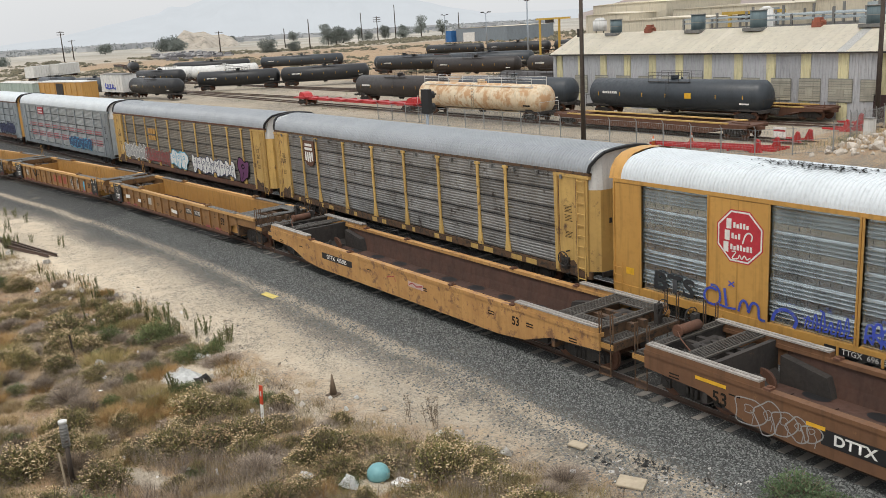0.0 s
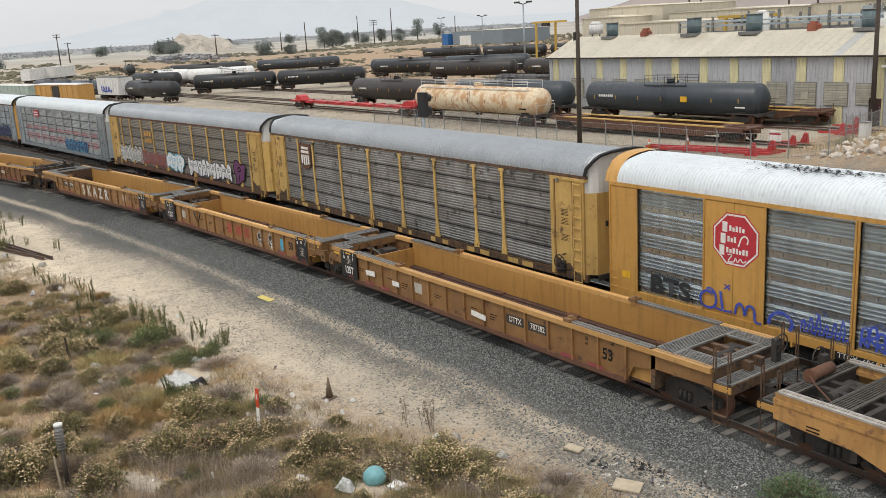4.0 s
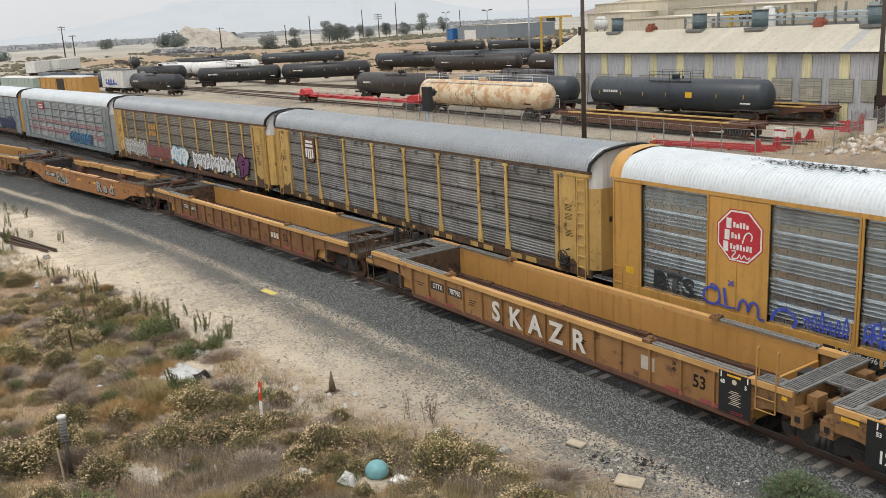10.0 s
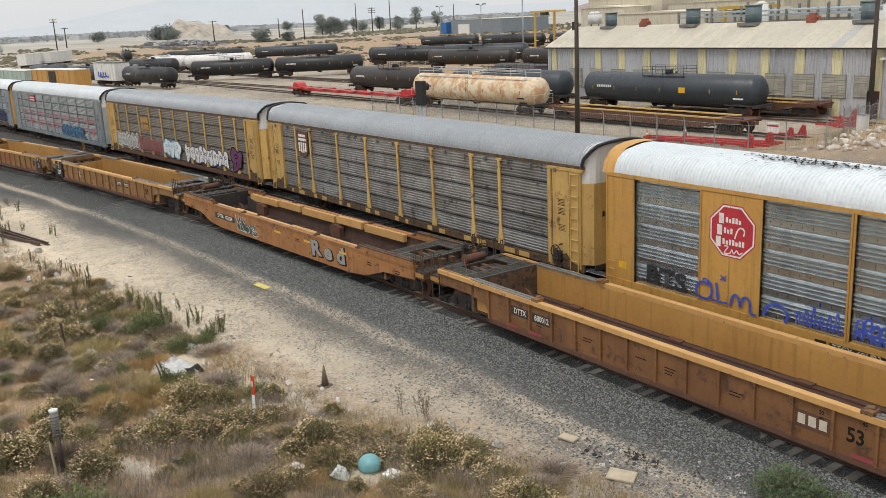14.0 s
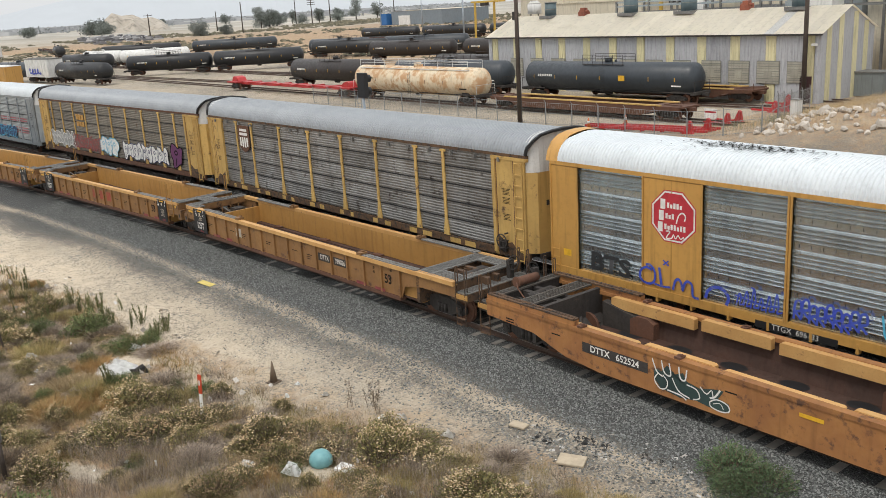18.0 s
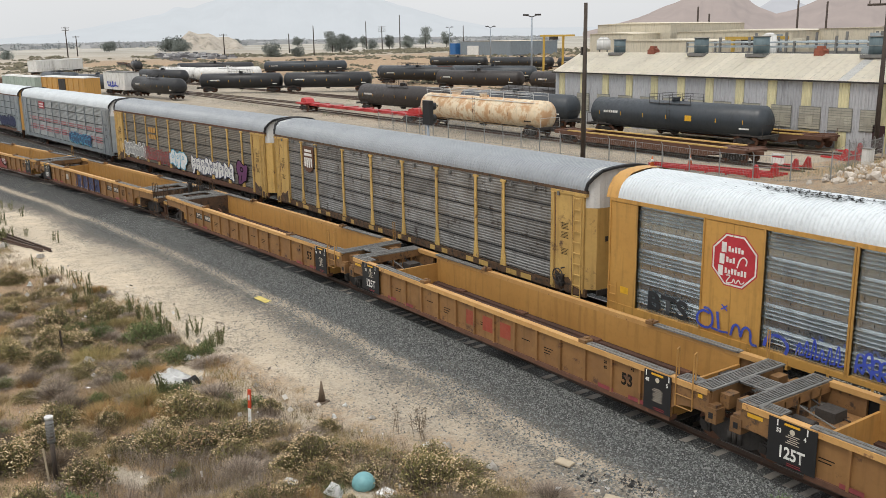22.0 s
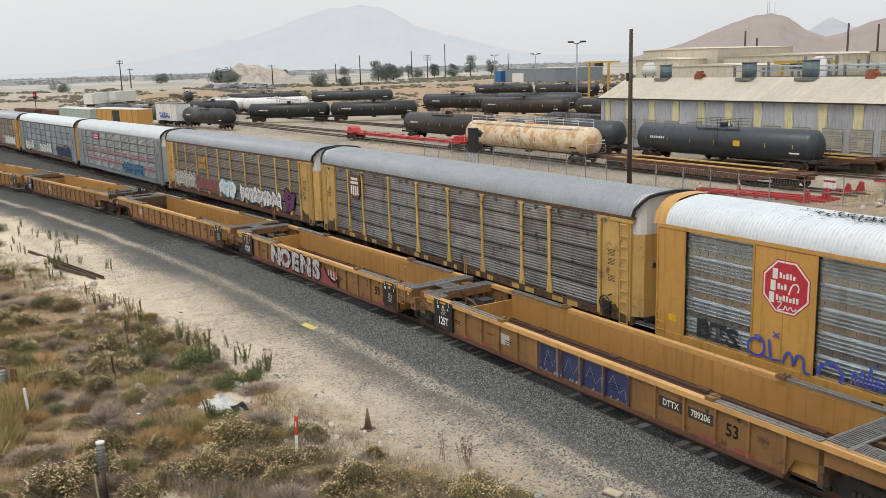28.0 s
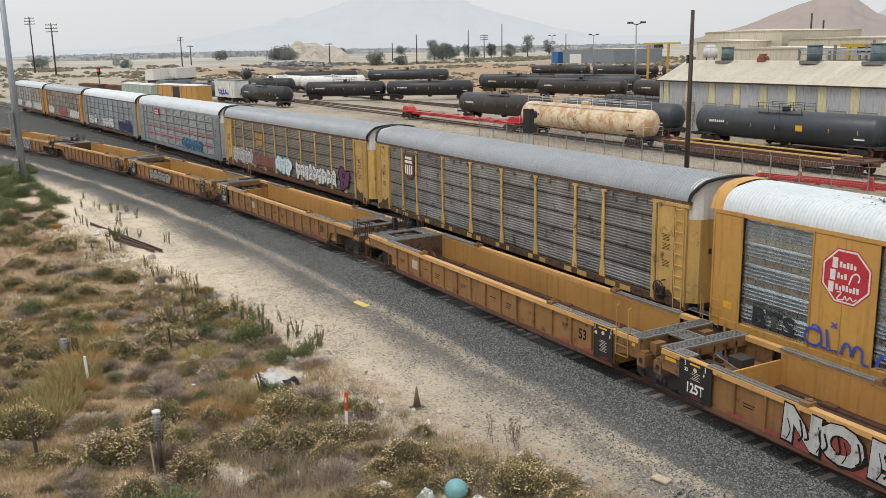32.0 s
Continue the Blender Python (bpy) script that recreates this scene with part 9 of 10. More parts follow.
for x, y in ((-20.3, 12.8), (-20.0, 12.9), (-31.3, 11.2), (-31.2, 11.3), (-41.4, 8.4), (-25.5, 9.2), (-20.6, 12.3), (-19.6, 12.6)):
    solid("dead_stalk", rng8.choice(DEADS), None, "dead brown weed stalk", "weed", pose(x, y, ground_z(x, y) - 0.02, 0, 0, rng8.uniform(0, 360)), "dead stalks")

# ---- litter and markers ----
M_PLASTIC = plain("white_plastic", (0.85, 0.85, 0.83), 0.4)
M_PAPER = plain("dirty_paper", (0.6, 0.57, 0.52), 0.8)
M_CARD = plain("pale_cardboard", (0.46, 0.385, 0.28), 0.9)
M_TEAL = plain("turquoise_plastic", (0.16, 0.36, 0.38), 0.45)
M_YBOARD = plain("faded_yellow_board", (0.62, 0.5, 0.14), 0.7)
M_ORANGE = plain("orange_plastic_marker", (0.6, 0.07, 0.025), 0.5)
M_WOODPALE = worn("bare_wood_stake", (0.44, 0.36, 0.25), (0.36, 0.29, 0.2), None, 0.85)


def sheet(name, label, category, x, y, pts, material, rise=0.12, seed=1):
    """A crumpled sheet lying on the ground: an outline filled with a bumpy grid."""
    rng = random.Random(seed)
    bm = bmesh.new()
    ring = [bm.verts.new((a, b_, 0.02 + rng.random() * rise * 0.5)) for a, b_ in pts]
    cx = sum(a for a, _ in pts) / len(pts)
    cy = sum(b_ for _, b_ in pts) / len(pts)
    inner = [bm.verts.new(((a - cx) * 0.55 + cx, (b_ - cy) * 0.55 + cy, 0.05 + rng.random() * rise * 1.4)) for a, b_ in pts]
    mid = bm.verts.new((cx, cy, rise * 1.2))
    for k in range(len(pts)):
        j = (k + 1) % len(pts)
        bm.faces.new((ring[k], ring[j], inner[j], inner[k]))
        bm.faces.new((inner[k], inner[j], mid))
    bmesh.ops.solidify(bm, geom=bm.faces[:], thickness=0.012)
    return solid(name, bm, material, label, category, pose(x, y, ground_z(x, y)))


sheet("plastic_sheet", "crumpled white plastic sheet lying on dirt", "litter", -28.7, 8.45, [(-1.1, 0.3), (-0.9, -0.1), (-0.5, -0.5), (0.0, -0.68), (0.35, -0.3), (0.7, 0.1), (0.85, 0.5), (0.2, 0.66), (-0.3, 0.45), (-0.6, 0.6)], M_PLASTIC, 0.13)
sheet("plastic_sheet", "dark rubber scrap beside white plastic", "litter", -27.9, 8.9, [(-0.3, -0.2), (0.3, -0.25), (0.5, 0.2), (-0.1, 0.3)], M_DARK, 0.15, 4)
for k, (x, y, s, mt) in enumerate(((-25.6, 3.75, 0.42, M_PLASTIC), (-19.6, 8.6, 0.3, M_PLASTIC), (-18.4, 9.2, 0.34, M_PLASTIC), (-31.8, 6.7, 0.42, M_PAPER), (-30.2, 9.6, 0.35, M_PLASTIC), (-30.0, 9.9, 0.2, M_PLASTIC), (-19.7, 9.25, 0.3, M_CARD), (-34.2, 9.2, 0.4, M_CARD), (-15.9, 10.3, 0.28, M_PLASTIC), (-15.6, 9.9, 0.3, M_PLASTIC), (-27.6, 8.9, 0.15, M_PAPER), (-24.0, 9.6, 0.2, M_PLASTIC), (-24.6, 6.0, 0.3, M_PAPER), (-59, 6.9, 0.5, M_PLASTIC), (-54, 7.5, 0.4, M_PAPER), (-50, 8.6, 0.3, M_PAPER), (-22.6, 11.4, 0.16, M_PLASTIC), (-23.2, 12.1, 0.12, M_PLASTIC), (-21.9, 12.3, 0.14, M_PAPER), (-18.9, 12.9, 0.3, M_PAPER), (-19.4, 12.6, 0.14, M_PLASTIC), (-17.2, 13.2, 0.25, M_PAPER), (-30.9, 9.3, 0.35, M_CARD), (-47.8, 6.1, 0.3, M_PAPER), (-44.2, 7.0, 0.25, M_PLASTIC))):
    r9 = random.Random(60 + k)
    pts = [(s * r9.uniform(0.6, 1.1) * math.cos(q * 1.05), s * r9.uniform(0.45, 0.9) * math.sin(q * 1.05)) for q in range(6)]
    sheet("litter_scrap", "crumpled pale scrap of plastic or paper among weeds", "litter", x, y, pts, mt, s * 0.5, 70 + k)
for x, y, w, d, t_, mt, lb in ((-16.3, 14.9, 0.24, 0.14, 15, M_CARD, "flat pale board lying on gravel"), (-14.0, 14.5, 0.34, 0.24, 30, M_CARD, "worn square cushion lying on dirt"), (-35.5, 14.75, 0.48, 0.16, 8, M_YBOARD, "faded yellow board lying on gravel"), (-17.5, 10.3, 0.36, 0.18, 20, M_PLASTIC, "pale foam block among weeds")):
    bm = bmesh.new()
    box(bm, -w, w, -d, d, 0.0, 0.07 if mt is not M_YBOARD else 0.03)
    bmesh.ops.bevel(bm, geom=bm.edges[:], offset=0.015, segments=1, affect="EDGES")
    solid("flat_board", bm, mt, lb, "litter", pose(x, y, ground_z(x, y) + 0.02, 3, 2, t_))
bm = bmesh.new()
bmesh.ops.create_uvsphere(bm, u_segments=16, v_segments=10, radius=0.3)
for v in bm.verts:
    v.co.z = max(-0.12, v.co.z * 0.95)
for f in bm.faces:
    f.smooth = True
solid("turquoise_ball", bm, M_TEAL, "faded turquoise plastic ball half sunk in dry grass", "ball", pose(-18.25, 9.95, ground_z(-18.25, 9.95) + 0.14))
bm = bmesh.new()
for k in range(330):
    x = rng8.gauss(-13.4, 1.5)
    y = 15.5 + (x + 13.2) * 0.2 + rng8.gauss(0, 0.4)
    s = 0.015 + 0.085 * rng8.random() ** 3
    box(bm, -s * 0.8, s * 0.7, -s * 0.4, s * 0.45, -0.1 * s, s * 0.16, pose(x, y, ground_z(x, y), rng8.uniform(-25, 25), rng8.uniform(-25, 25), rng8.uniform(0, 180)))
tagged(new("small_litter", mesh_of(bm, "small_litter", leaf_mat("mixed_litter", (0.05, 0.045, 0.04), (0.66, 0.64, 0.6), (0.3, 0.27, 0.23)))), "scattered small pale litter at the edge of the gravel", "litter", "", "stuff")
hp = Heap()
for k in range(420):
    x = -12 - 40 * rng8.random() ** 1.2
    y = scrub_edge(x) + 1.2 - abs(rng8.gauss(0, 3.2))
    s = 0.02 + 0.1 * rng8.random() ** 3
    hp.leaf(Vector((x, y, ground_z(x, y) + 0.03 + rng8.random() * 0.12)), rand_dir(rng8, 0.2) * s * 2, s, rand_dir(rng8, 1.0))
tagged(new("litter_scraps", hp.mesh("litter_scraps", leaf_mat("scrap_plastic", (0.3, 0.27, 0.24), (0.85, 0.84, 0.82), (0.6, 0.56, 0.5)))), "small scraps of paper and plastic in the scrub", "litter", "", "stuff")
hp = Heap()
for cx, cy, sx, n_ in ((-14.35, 15.4, 0.36, 26), (-12.5, 15.9, 0.2, 9), (-15.3, 14.9, 0.3, 8)):
    for k in range(n_):
        x, y = rng8.gauss(cx, sx), rng8.gauss(cy, sx * 0.35)
        hp.lump(Vector((x, y, ground_z(x, y) + 0.01)), rng8.uniform(0.02, 0.09), rng8)
        hp.leaf(Vector((x, y, ground_z(x, y) + 0.04)), rand_dir(rng8, 0.1) * rng8.uniform(0.06, 0.16), rng8.uniform(0.02, 0.05), rand_dir(rng8, 1.0))
tagged(new("dark_debris", hp.mesh("dark_debris", leaf_mat("dark_rags", (0.012, 0.012, 0.012), (0.11, 0.1, 0.09), (0.035, 0.033, 0.03)))), "black rags and broken debris at the gravel edge", "litter", "", "stuff")
hp = Heap()
for k in range(2600):
    x = rng8.uniform(-60, -10)
    y = rng8.uniform(max(2, scrub_edge(x) - 3), yard_in(x) - 2)
    s = 0.01 + 0.03 * rng8.random() ** 3
    z = ground_z(x, y)
    hp.lump(Vector((x, y, z)), s, rng8)
tagged(new("scattered_pebbles", hp.mesh("scattered_pebbles", leaf_mat("pebbles", (0.1, 0.1, 0.1), (0.42, 0.4, 0.36), (0.22, 0.21, 0.19)))), "scattered pale pebbles on sandy dirt", "gravel", "", "stuff")

cone = thing("traffic_cone", "dirty brown faded traffic cone standing on dirt", "cone", pose(-23.95, 11.7, ground_z(-23.95, 11.7), 0, 0, 20))
M_CONE = worn("dirty_cone", (0.15, 0.105, 0.07), (0.11, 0.085, 0.06), (0.26, 0.11, 0.06), 0.8)
bm = bmesh.new()
tube(bm, (0, 0, 0.03), (0, 0, 0.7), 0.125, 14, 0.02)
part("cone_body", bm, M_CONE, cone)
bm = bmesh.new()
box(bm, -0.18, 0.18, -0.18, 0.18, 0, 0.04)
bmesh.ops.bevel(bm, geom=bm.edges[:], offset=0.012, segments=1, affect="EDGES")
part("base", bm, M_CONE, cone)
mk = thing("marker_post", "slim white marker post with orange top", "marker post", pose(-23.2, 9.0, ground_z(-23.2, 9.0), 0, 4, 20))
bm = bmesh.new()
box(bm, -0.05, 0.05, -0.015, 0.015, 0, 0.7)
part("post", bm, M_PLASTIC, mk)
bm = bmesh.new()
box(bm, -0.055, 0.055, -0.02, 0.02, 0.7, 1.28)
part("orange_top", bm, M_ORANGE, mk)
bm = bmesh.new()
patch(bm, -0.03, 0.03, -0.022, 0.95, 1.12)
part("label_bars", bm, M_PAPER, mk)
vp = thing("cable_pedestal", "weathered post with a perforated grey cap", "pedestal", pose(-23.35, 3.75, ground_z(-23.35, 3.75)))
bm = bmesh.new()
tube(bm, (0, 0, 0), (0, 0, 1.3), 0.06, 8)
part("post", bm, M_WOOD, vp)
bm = bmesh.new()
tube(bm, (-0.04, 0, 1.1), (-0.04, 0, 1.75), 0.1, 12)
for k in range(7):
    tube(bm, (-0.04, 0, 1.14 + k * 0.08), (-0.04, 0, 1.17 + k * 0.08), 0.108, 12)
part("housing", bm, M_GRATE, vp)
bm = bmesh.new()
tube(bm, (-0.04, 0, 1.75), (-0.04, 0, 1.82), 0.11, 12)
part("cap", bm, M_WHITE, vp)
for x, y, h_, w, mt, lb in ((-23.1, 3.55, 1.15, 0.02, M_WOODPALE, "thin wooden survey stake"), (-31.5, 2.95, 1.0, 0.035, M_PLASTIC, "white painted stake among weeds"), (-26.0, 0.9, 1.2, 0.04, M_WOOD, "dark weathered fence stake"), (-33.8, 6.2, 0.9, 0.025, M_WOOD, "thin dark stake leaning in the scrub")):
    bm = bmesh.new()
    box(bm, -w, w, -w, w, 0, h_)
    solid("stake", bm, mt, lb, "stake", pose(x, y, ground_z(x, y) - 0.03, 2, -3, 15))
mt_ = thing("utility_meter", "round grey utility riser against a rusty board", "meter", pose(-35.0, 2.7, ground_z(-35.0, 2.7), 0, 0, 30))
bm = bmesh.new()
tube(bm, (0, -0.15, 0), (0, -0.15, 0.75), 0.17, 14)
for k in range(8):
    tube(bm, (0, -0.15, 0.05 + k * 0.085), (0, -0.15, 0.09 + k * 0.085), 0.182, 14)
tube(bm, (0, -0.15, 0.75), (0, -0.15, 0.8), 0.17, 14, 0.12)
part("riser", bm, M_GRATE, mt_)
for x0 in (-0.42, 0.2):
    bm = bmesh.new()
    box(bm, x0, x0 + 0.3, 0.02, 0.07, 0, 0.85)
    part("board", bm, worn("rusty_wood_board", (0.16, 0.085, 0.04), (0.12, 0.065, 0.035), None, 0.9), mt_)
for k, (xa, ya, xb, yb) in enumerate(((-63.2, 7.1, -51.4, 9.4), (-58.5, 7.6, -52.6, 8.8), (-56.2, 7.6, -51.5, 9.0))):
    bm = bmesh.new()
    a = Vector((xa, ya, ground_z(xa, ya) + 0.19))
    b_ = Vector((xb, yb, ground_z(xb, yb) + 0.19))
    sweep(bm, [a, a.lerp(b_, 0.5), b_], RAIL, 0.0)
    solid("scrap_rail", bm, M_RAIL, "rusty scrap rail lying on sand", "scrap rail", None, "scrap rails")

# ---- far scrub, trees, town and hills ----
M_FARSCRUB = leaf_mat("far_scrub", (0.085, 0.082, 0.05), (0.22, 0.19, 0.125), (0.145, 0.128, 0.08))
hp = Heap()
r10 = random.Random(91)
for k in range(6600):
    if k >= 5200:
        x, y = r10.uniform(-720, -240), r10.uniform(44, 150)
        if noise.noise((x * 0.015, y * 0.03, 4)) < 0.0:
            continue
    elif k < 4300:
        x, y = r10.uniform(-640, -130), r10.uniform(100, 430)
        if y < 105 - 0.25 * (x + 130) * 0.6 or noise.noise((x * 0.012, y * 0.012, 3)) < -0.1:
            continue
    else:
        x, y = r10.uniform(-900, -260), r10.uniform(-60, 40)
    s = r10.uniform(0.5, 1.5) * (0.6 + math.hypot(x, y) / 500)
    p = Vector((x, y, ground_z(x, y)))
    for q in range(5):
        c = p + Vector((r10.uniform(-s, s) * 0.6, r10.uniform(-s, s) * 0.6, s * r10.uniform(0.0, 0.25)))
        hp.lump(c, s * r10.uniform(0.35, 0.7), r10)
tagged(new("far_scrub", hp.mesh("far_scrub", M_FARSCRUB)), "dry grey-brown scrub on the plain behind the yard", "scrub", "", "stuff")

# Leaf greens greyed and lightened: distance haze painted into the colour.
M_FARLEAF = leaf_mat("far_leaves_haze_tint", (0.13, 0.15, 0.135), (0.23, 0.25, 0.23), (0.18, 0.2, 0.18))


def tree(x, y, h, wide, label, seed):
    r = random.Random(seed)
    t = thing("tree", label, "tree", pose(x, y, ground_z(x, y)), "trees beyond the yard")
    bm = bmesh.new()
    tube(bm, (0, 0, -0.3), (0.02 * h, 0, 0.5 * h), 0.03 * h, 8, 0.016 * h)
    for k in range(6):
        a = r.uniform(0, 6.28)
        z = r.uniform(0.3, 0.6) * h
        tube(bm, (0.02 * h * z / h, 0, z), (wide * 0.3 * math.cos(a), wide * 0.3 * math.sin(a), z + 0.25 * h), 0.012 * h, 5, 0.004 * h)
    part("trunk", bm, M_WOOD, t)
    hp = Heap()
    lobes = [(Vector((r.gauss(0, wide * 0.2), r.gauss(0, wide * 0.2), h * r.uniform(0.2, 0.9))), wide * r.uniform(0.18, 0.32)) for _ in range(14)]
    for c, rad in lobes:
        for k in range(210):
            d = rand_dir(r, 1.0)
            p = c + Vector((d.x * rad, d.y * rad, d.z * rad * 0.85)) * r.uniform(0.5, 1.05)
            hp.leaf(p, rand_dir(r, 1.0) * 0.06 * wide, 0.02 * wide, rand_dir(r, 1.0))
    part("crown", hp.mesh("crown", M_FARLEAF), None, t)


for k, (x, y, h, w) in enumerate(((-624, 328, 15, 14), (-615, 330, 12, 12), (-642, 351, 12, 14), (-650, 352, 10, 10), (-713, 405, 11, 9), (-660, 400, 11, 11), (-690, 456, 19, 13), (-700, 486, 13, 12), (-505, 226, 7, 11), (-495, 236, 5, 8), (-863, 285, 10, 26), (-840, 285, 8, 18), (-948, 249, 9, 16), (-664, 107, 5, 11), (-640, 372, 8, 9), (-672, 425, 6, 10), (-64, 116, 13.2, 5), (-880, 300, 7, 14), (-1050, 420, 10, 14), (-1000, 480, 11, 12), (-820, 520, 9, 14), (-760, 60, 6, 14))):
    tree(x, y, h, w, "rounded dark green tree on the plain" if h < 16 else "tall dark tree on the plain", 800 + k)

# parked vehicles and low sheds far off, too small to tell apart
bm = bmesh.new()
for k in range(120):
    x, y = r10.uniform(-690, -470), 0
    y = 190 + (x + 560) * -0.28 + r10.uniform(-14, 26)
    z = ground_z(x, y)
    a = Matrix.Translation((x, y, z)) @ Matrix.Rotation(r10.uniform(0, 3), 4, "Z")
    L_ = r10.uniform(2.0, 3.4)
    box(bm, -L_, L_, -0.95, 0.95, 0.3, 1.1, a)
    box(bm, -L_ * 0.5, L_ * 0.6, -0.85, 0.85, 1.1, r10.uniform(1.5, 2.4), a)
tagged(new("parked_vehicles", mesh_of(bm, "parked_vehicles", leaf_mat("vehicle_paints", (0.05, 0.05, 0.06), (0.7, 0.7, 0.7), (0.25, 0.25, 0.26)))), "rows of parked vehicles far across the plain", "vehicles", "", "stuff")
# Town walls in pale blue-grey, with the haze put into their colour.
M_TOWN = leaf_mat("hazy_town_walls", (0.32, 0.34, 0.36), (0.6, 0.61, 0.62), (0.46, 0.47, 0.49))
bm = bmesh.new()
for k in range(420):
    az = radians(r10.uniform(139, 174))
    d = r10.uniform(1250, 3600)
    x, y = d * math.cos(az), d * math.sin(az)
    a = Matrix.Translation((x, y, ground_z(x, y))) @ Matrix.Rotation(r10.uniform(0, 3), 4, "Z")
    w = r10.uniform(6, 28)
    box(bm, -w, w, -w * 0.5, w * 0.5, -2, r10.uniform(2.5, 6.5), a)
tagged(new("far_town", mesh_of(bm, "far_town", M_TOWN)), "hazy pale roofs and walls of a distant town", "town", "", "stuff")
hp = Heap()
for k in range(1500):
    az = radians(r10.uniform(139, 176))
    d = r10.uniform(1150, 3600)
    x, y = d * math.cos(az), d * math.sin(az)
    if noise.noise((x * 0.004, y * 0.004, 21)) < -0.05:
        continue
    w, h_ = r10.uniform(5, 13), r10.uniform(3.5, 8.5)
    z = ground_z(x, y)
    for q in range(26):
        dv = rand_dir(r10, 0.1)
        p = Vector((x + dv.x * w * 0.5, y + dv.y * w * 0.5, z + 0.3 + dv.z * h_ * r10.uniform(0.4, 1)))
        hp.leaf(p, rand_dir(r10, 1.0) * 2.6, 1.1, rand_dir(r10, 1.0))
# Woods drawn blue-grey instead of green; the haze is in the leaf colour.
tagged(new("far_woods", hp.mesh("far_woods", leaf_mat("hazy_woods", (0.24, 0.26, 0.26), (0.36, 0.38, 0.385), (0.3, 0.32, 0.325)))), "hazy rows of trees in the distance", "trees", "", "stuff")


def ridge(name, label, dist, peaks, depth, rough_, material, seed, az_step=0.25):
    """A range of hills: heights above the horizon, in degrees, by azimuth, as a rugged slope."""
    r = random.Random(seed)
    azs = np.arange(peaks[0][0], peaks[-1][0] + 1e-6, az_step)
    el = np.interp(azs, [p[0] for p in peaks], [p[1] for p in peaks])
    rows = 14
    vs, fs = [], []
    for j in range(rows):
        t = j / (rows - 1)
        for a, e_ in zip(azs, el):
            d = dist - depth * (1 - t)
            hgt = max(0.0, dist * math.tan(radians(e_)) + 10.6)
            n1 = noise.fractal((a * 0.9, t * 2.4, seed), 1.0, 2.0, 5)
            z = hgt * (t ** 0.8) * (1 + rough_ * n1 * (1 - t) * 1.2) + hgt * 0.03 * n1 * (1 if j else 0)
            vs.append((d * math.cos(radians(a)), d * math.sin(radians(a)), z - 6))
    n_ = len(azs)
    for j in range(rows - 1):
        for i in range(n_ - 1):
            fs.append((j * n_ + i, j * n_ + i + 1, (j + 1) * n_ + i + 1, (j + 1) * n_ + i))
    me_ = bpy.data.meshes.new(name)
    me_.from_pydata(vs, [], fs)
    for p in me_.polygons:
        p.use_smooth = True
    me_.materials.append(material)
    return tagged(new(name, me_), label, "hills", "", "structure")


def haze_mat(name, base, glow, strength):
    """Far hills: dull ground colour with an even glow standing in for bright haze."""
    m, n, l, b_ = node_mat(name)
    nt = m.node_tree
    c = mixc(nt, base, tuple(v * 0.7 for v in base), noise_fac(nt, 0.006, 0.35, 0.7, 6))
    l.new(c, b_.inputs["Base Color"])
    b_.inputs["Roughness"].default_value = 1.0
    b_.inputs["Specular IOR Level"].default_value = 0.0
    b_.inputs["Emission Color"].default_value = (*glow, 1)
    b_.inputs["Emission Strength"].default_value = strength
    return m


# Emission colours carry the haze, strongest on the farthest hills.
M_FARHILL = haze_mat("far_mountain_haze_glow", (0.07, 0.075, 0.08), (0.555, 0.585, 0.61), 1.0)
M_MIDHILL = haze_mat("near_brown_hill_haze_glow", (0.20, 0.155, 0.13), (0.21, 0.2, 0.205), 1.0)
M_PALEHILL = haze_mat("pale_far_peak_haze_glow", (0.12, 0.12, 0.12), (0.42, 0.43, 0.46), 1.0)
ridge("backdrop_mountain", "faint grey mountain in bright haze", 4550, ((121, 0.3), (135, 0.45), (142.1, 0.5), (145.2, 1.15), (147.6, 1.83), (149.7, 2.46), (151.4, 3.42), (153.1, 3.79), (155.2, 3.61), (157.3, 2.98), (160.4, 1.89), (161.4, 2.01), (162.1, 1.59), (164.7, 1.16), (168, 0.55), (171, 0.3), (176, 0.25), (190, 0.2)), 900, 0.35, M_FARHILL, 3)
ridge("backdrop_peak", "far peak behind the brown hill, paled by haze glow", 4300, ((118, 0.6), (122, 1.0), (124.4, 1.55), (125.6, 2.13), (126.7, 1.43), (129, 0.5)), 600, 0.3, M_PALEHILL, 5)
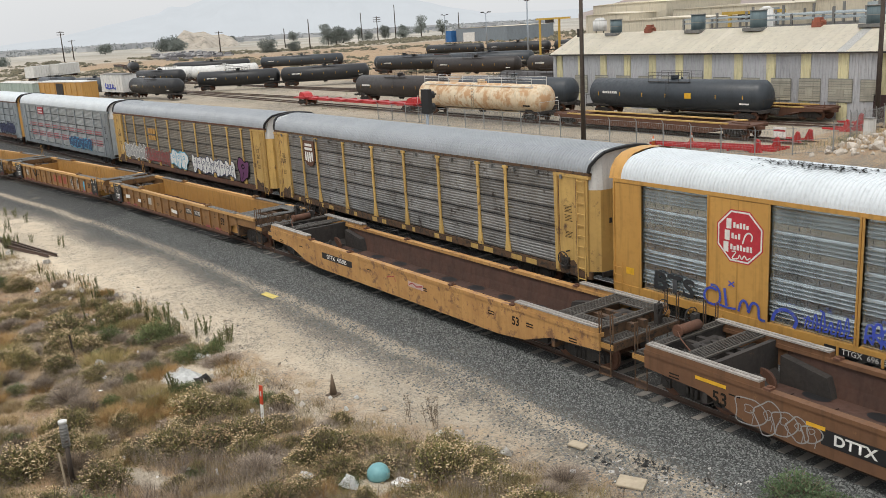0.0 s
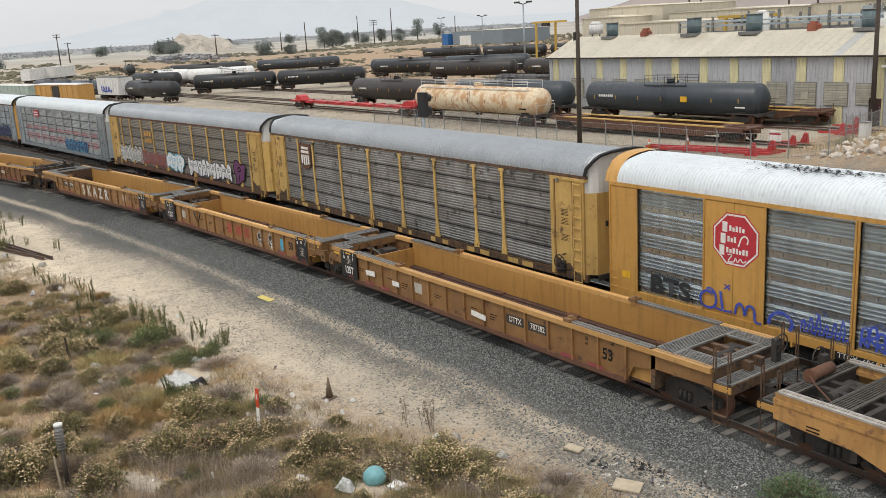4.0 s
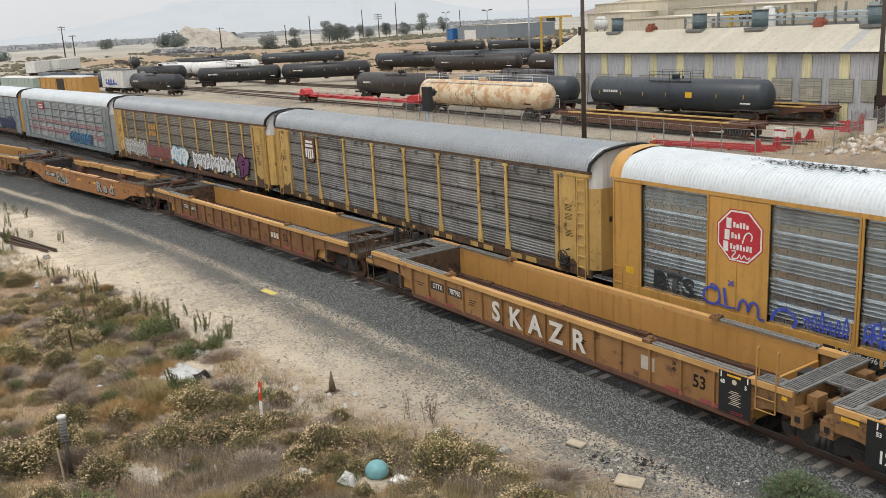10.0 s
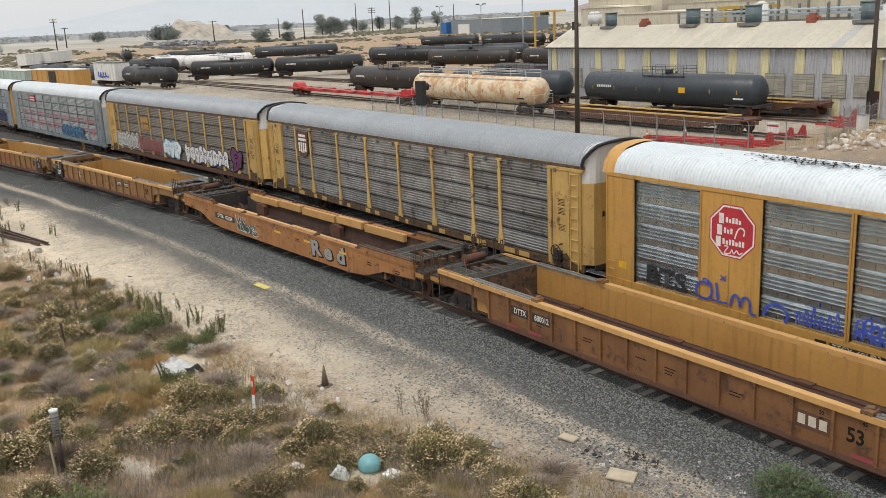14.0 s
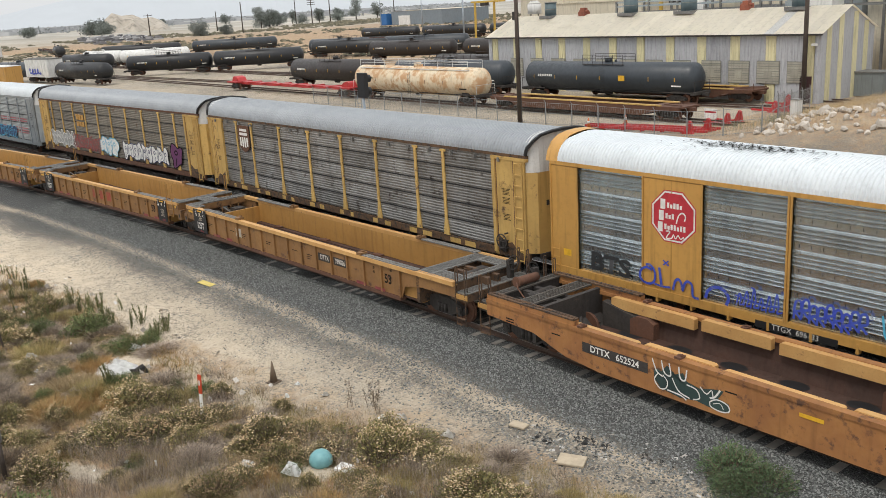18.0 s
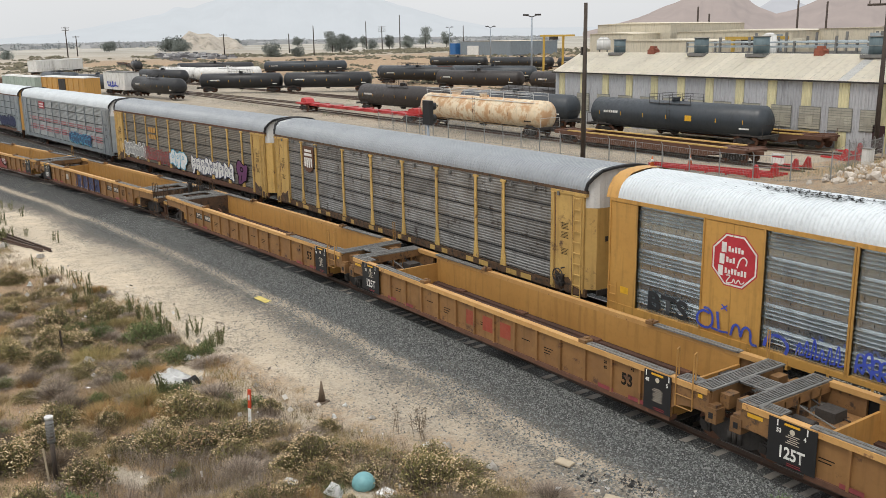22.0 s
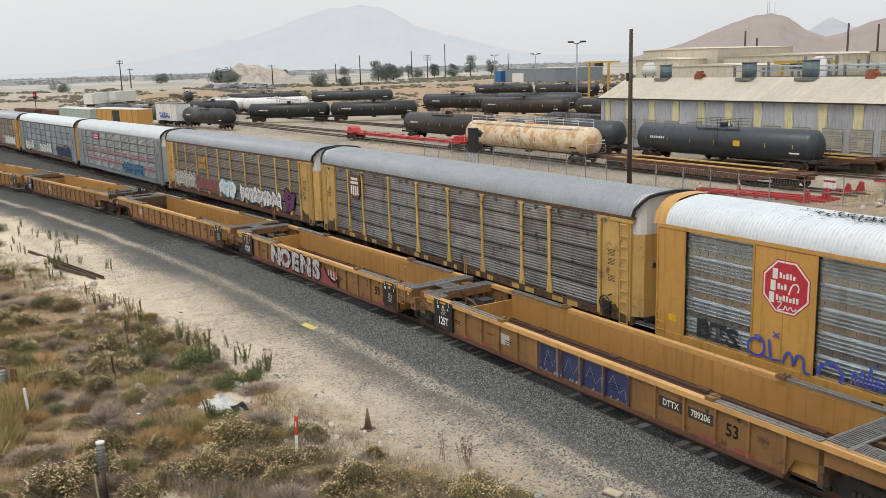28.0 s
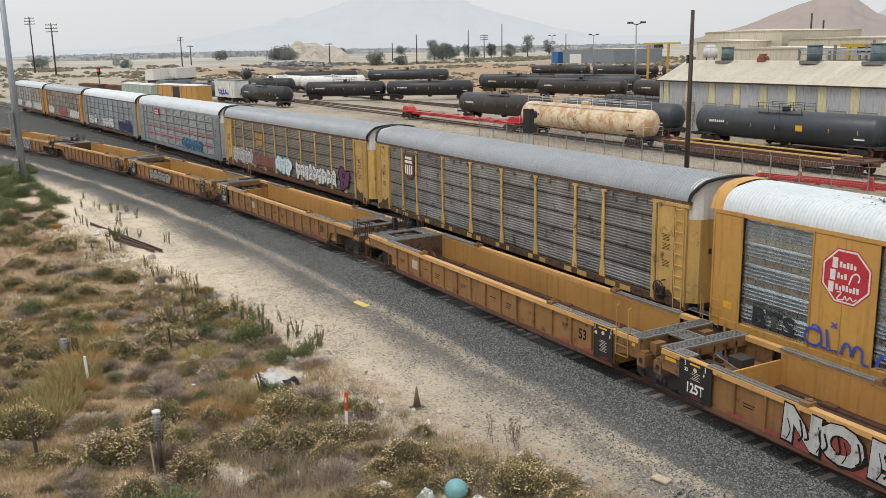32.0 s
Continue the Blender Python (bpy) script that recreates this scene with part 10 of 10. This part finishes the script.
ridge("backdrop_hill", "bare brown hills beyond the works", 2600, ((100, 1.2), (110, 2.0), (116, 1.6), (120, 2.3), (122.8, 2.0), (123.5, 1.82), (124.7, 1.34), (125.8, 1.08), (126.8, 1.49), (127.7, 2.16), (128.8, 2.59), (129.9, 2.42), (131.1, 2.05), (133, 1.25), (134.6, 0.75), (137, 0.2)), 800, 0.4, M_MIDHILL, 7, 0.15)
for k, (az, el) in enumerate(((129.0, 3.3), (128.6, 3.0), (128.9, 3.1))):
    d = 2600
    bm = bmesh.new()
    tube(bm, (0, 0, -40), (0, 0, d * math.tan(radians(el)) + 10.6), 1.2, 4, 0.5)
    solid("radio_mast", bm, M_STEEL, "thin radio mast on the hill top", "mast", pose(d * math.cos(radians(az)), d * math.sin(radians(az)), 0), "radio masts")
# a pale quarried butte on the plain
butte = ridge("butte", "pale quarried sandstone butte on the plain", 1040, ((156.4, -0.9), (157.0, -0.6), (157.6, -0.15), (158.0, 0.3), (158.5, 0.5), (159.1, 0.45), (159.6, 0.72), (160.2, 0.66), (160.7, 0.85), (161.3, 0.4), (161.9, 0.2), (162.5, -0.35), (163.6, -0.9)), 120, 1.1, worn("pale_sandstone", (0.46, 0.41, 0.34), (0.34, 0.30, 0.25), (0.24, 0.22, 0.18), 0.95, 0.0, 0.06, 0.52, False), 9, 0.08)


# ---- motion of the train ----
PACE = ((0, 6.97), (3.5, 7.07), (7, 7.16), (11, 7.2), (15, 7.28), (19, 7.34), (22.5, 7.42), (29, 7.54), (32, 7.57))
_t = np.arange(0, 32.05, 0.01)
_v = np.interp(_t, [a for a, _ in PACE], [b_ for _, b_ in PACE])
_s = np.r_[0, np.cumsum((_v[1:] + _v[:-1]) / 2 * 0.01)]


def gone(t):
    """Metres that the train has rolled since the start."""
    return float(np.interp(t, _t, _s))


def motions():
    times = [k * 0.5 for k in range(65)]
    spin = [k / 15 for k in range(481)]
    for car, front, rear in CARS.values():
        walk(car, [(t, between(on_well(front + gone(t)), on_well(rear + gone(t)))) for t in times])
        for o in car.children_recursive:
            if o.name.startswith("wheelset"):
                p = o.location.copy()
                walk(o, [(t, pose(p.x, p.y, p.z, 0, math.degrees(gone(t) / 0.44) % 360, 0)) for t in spin])


motions()
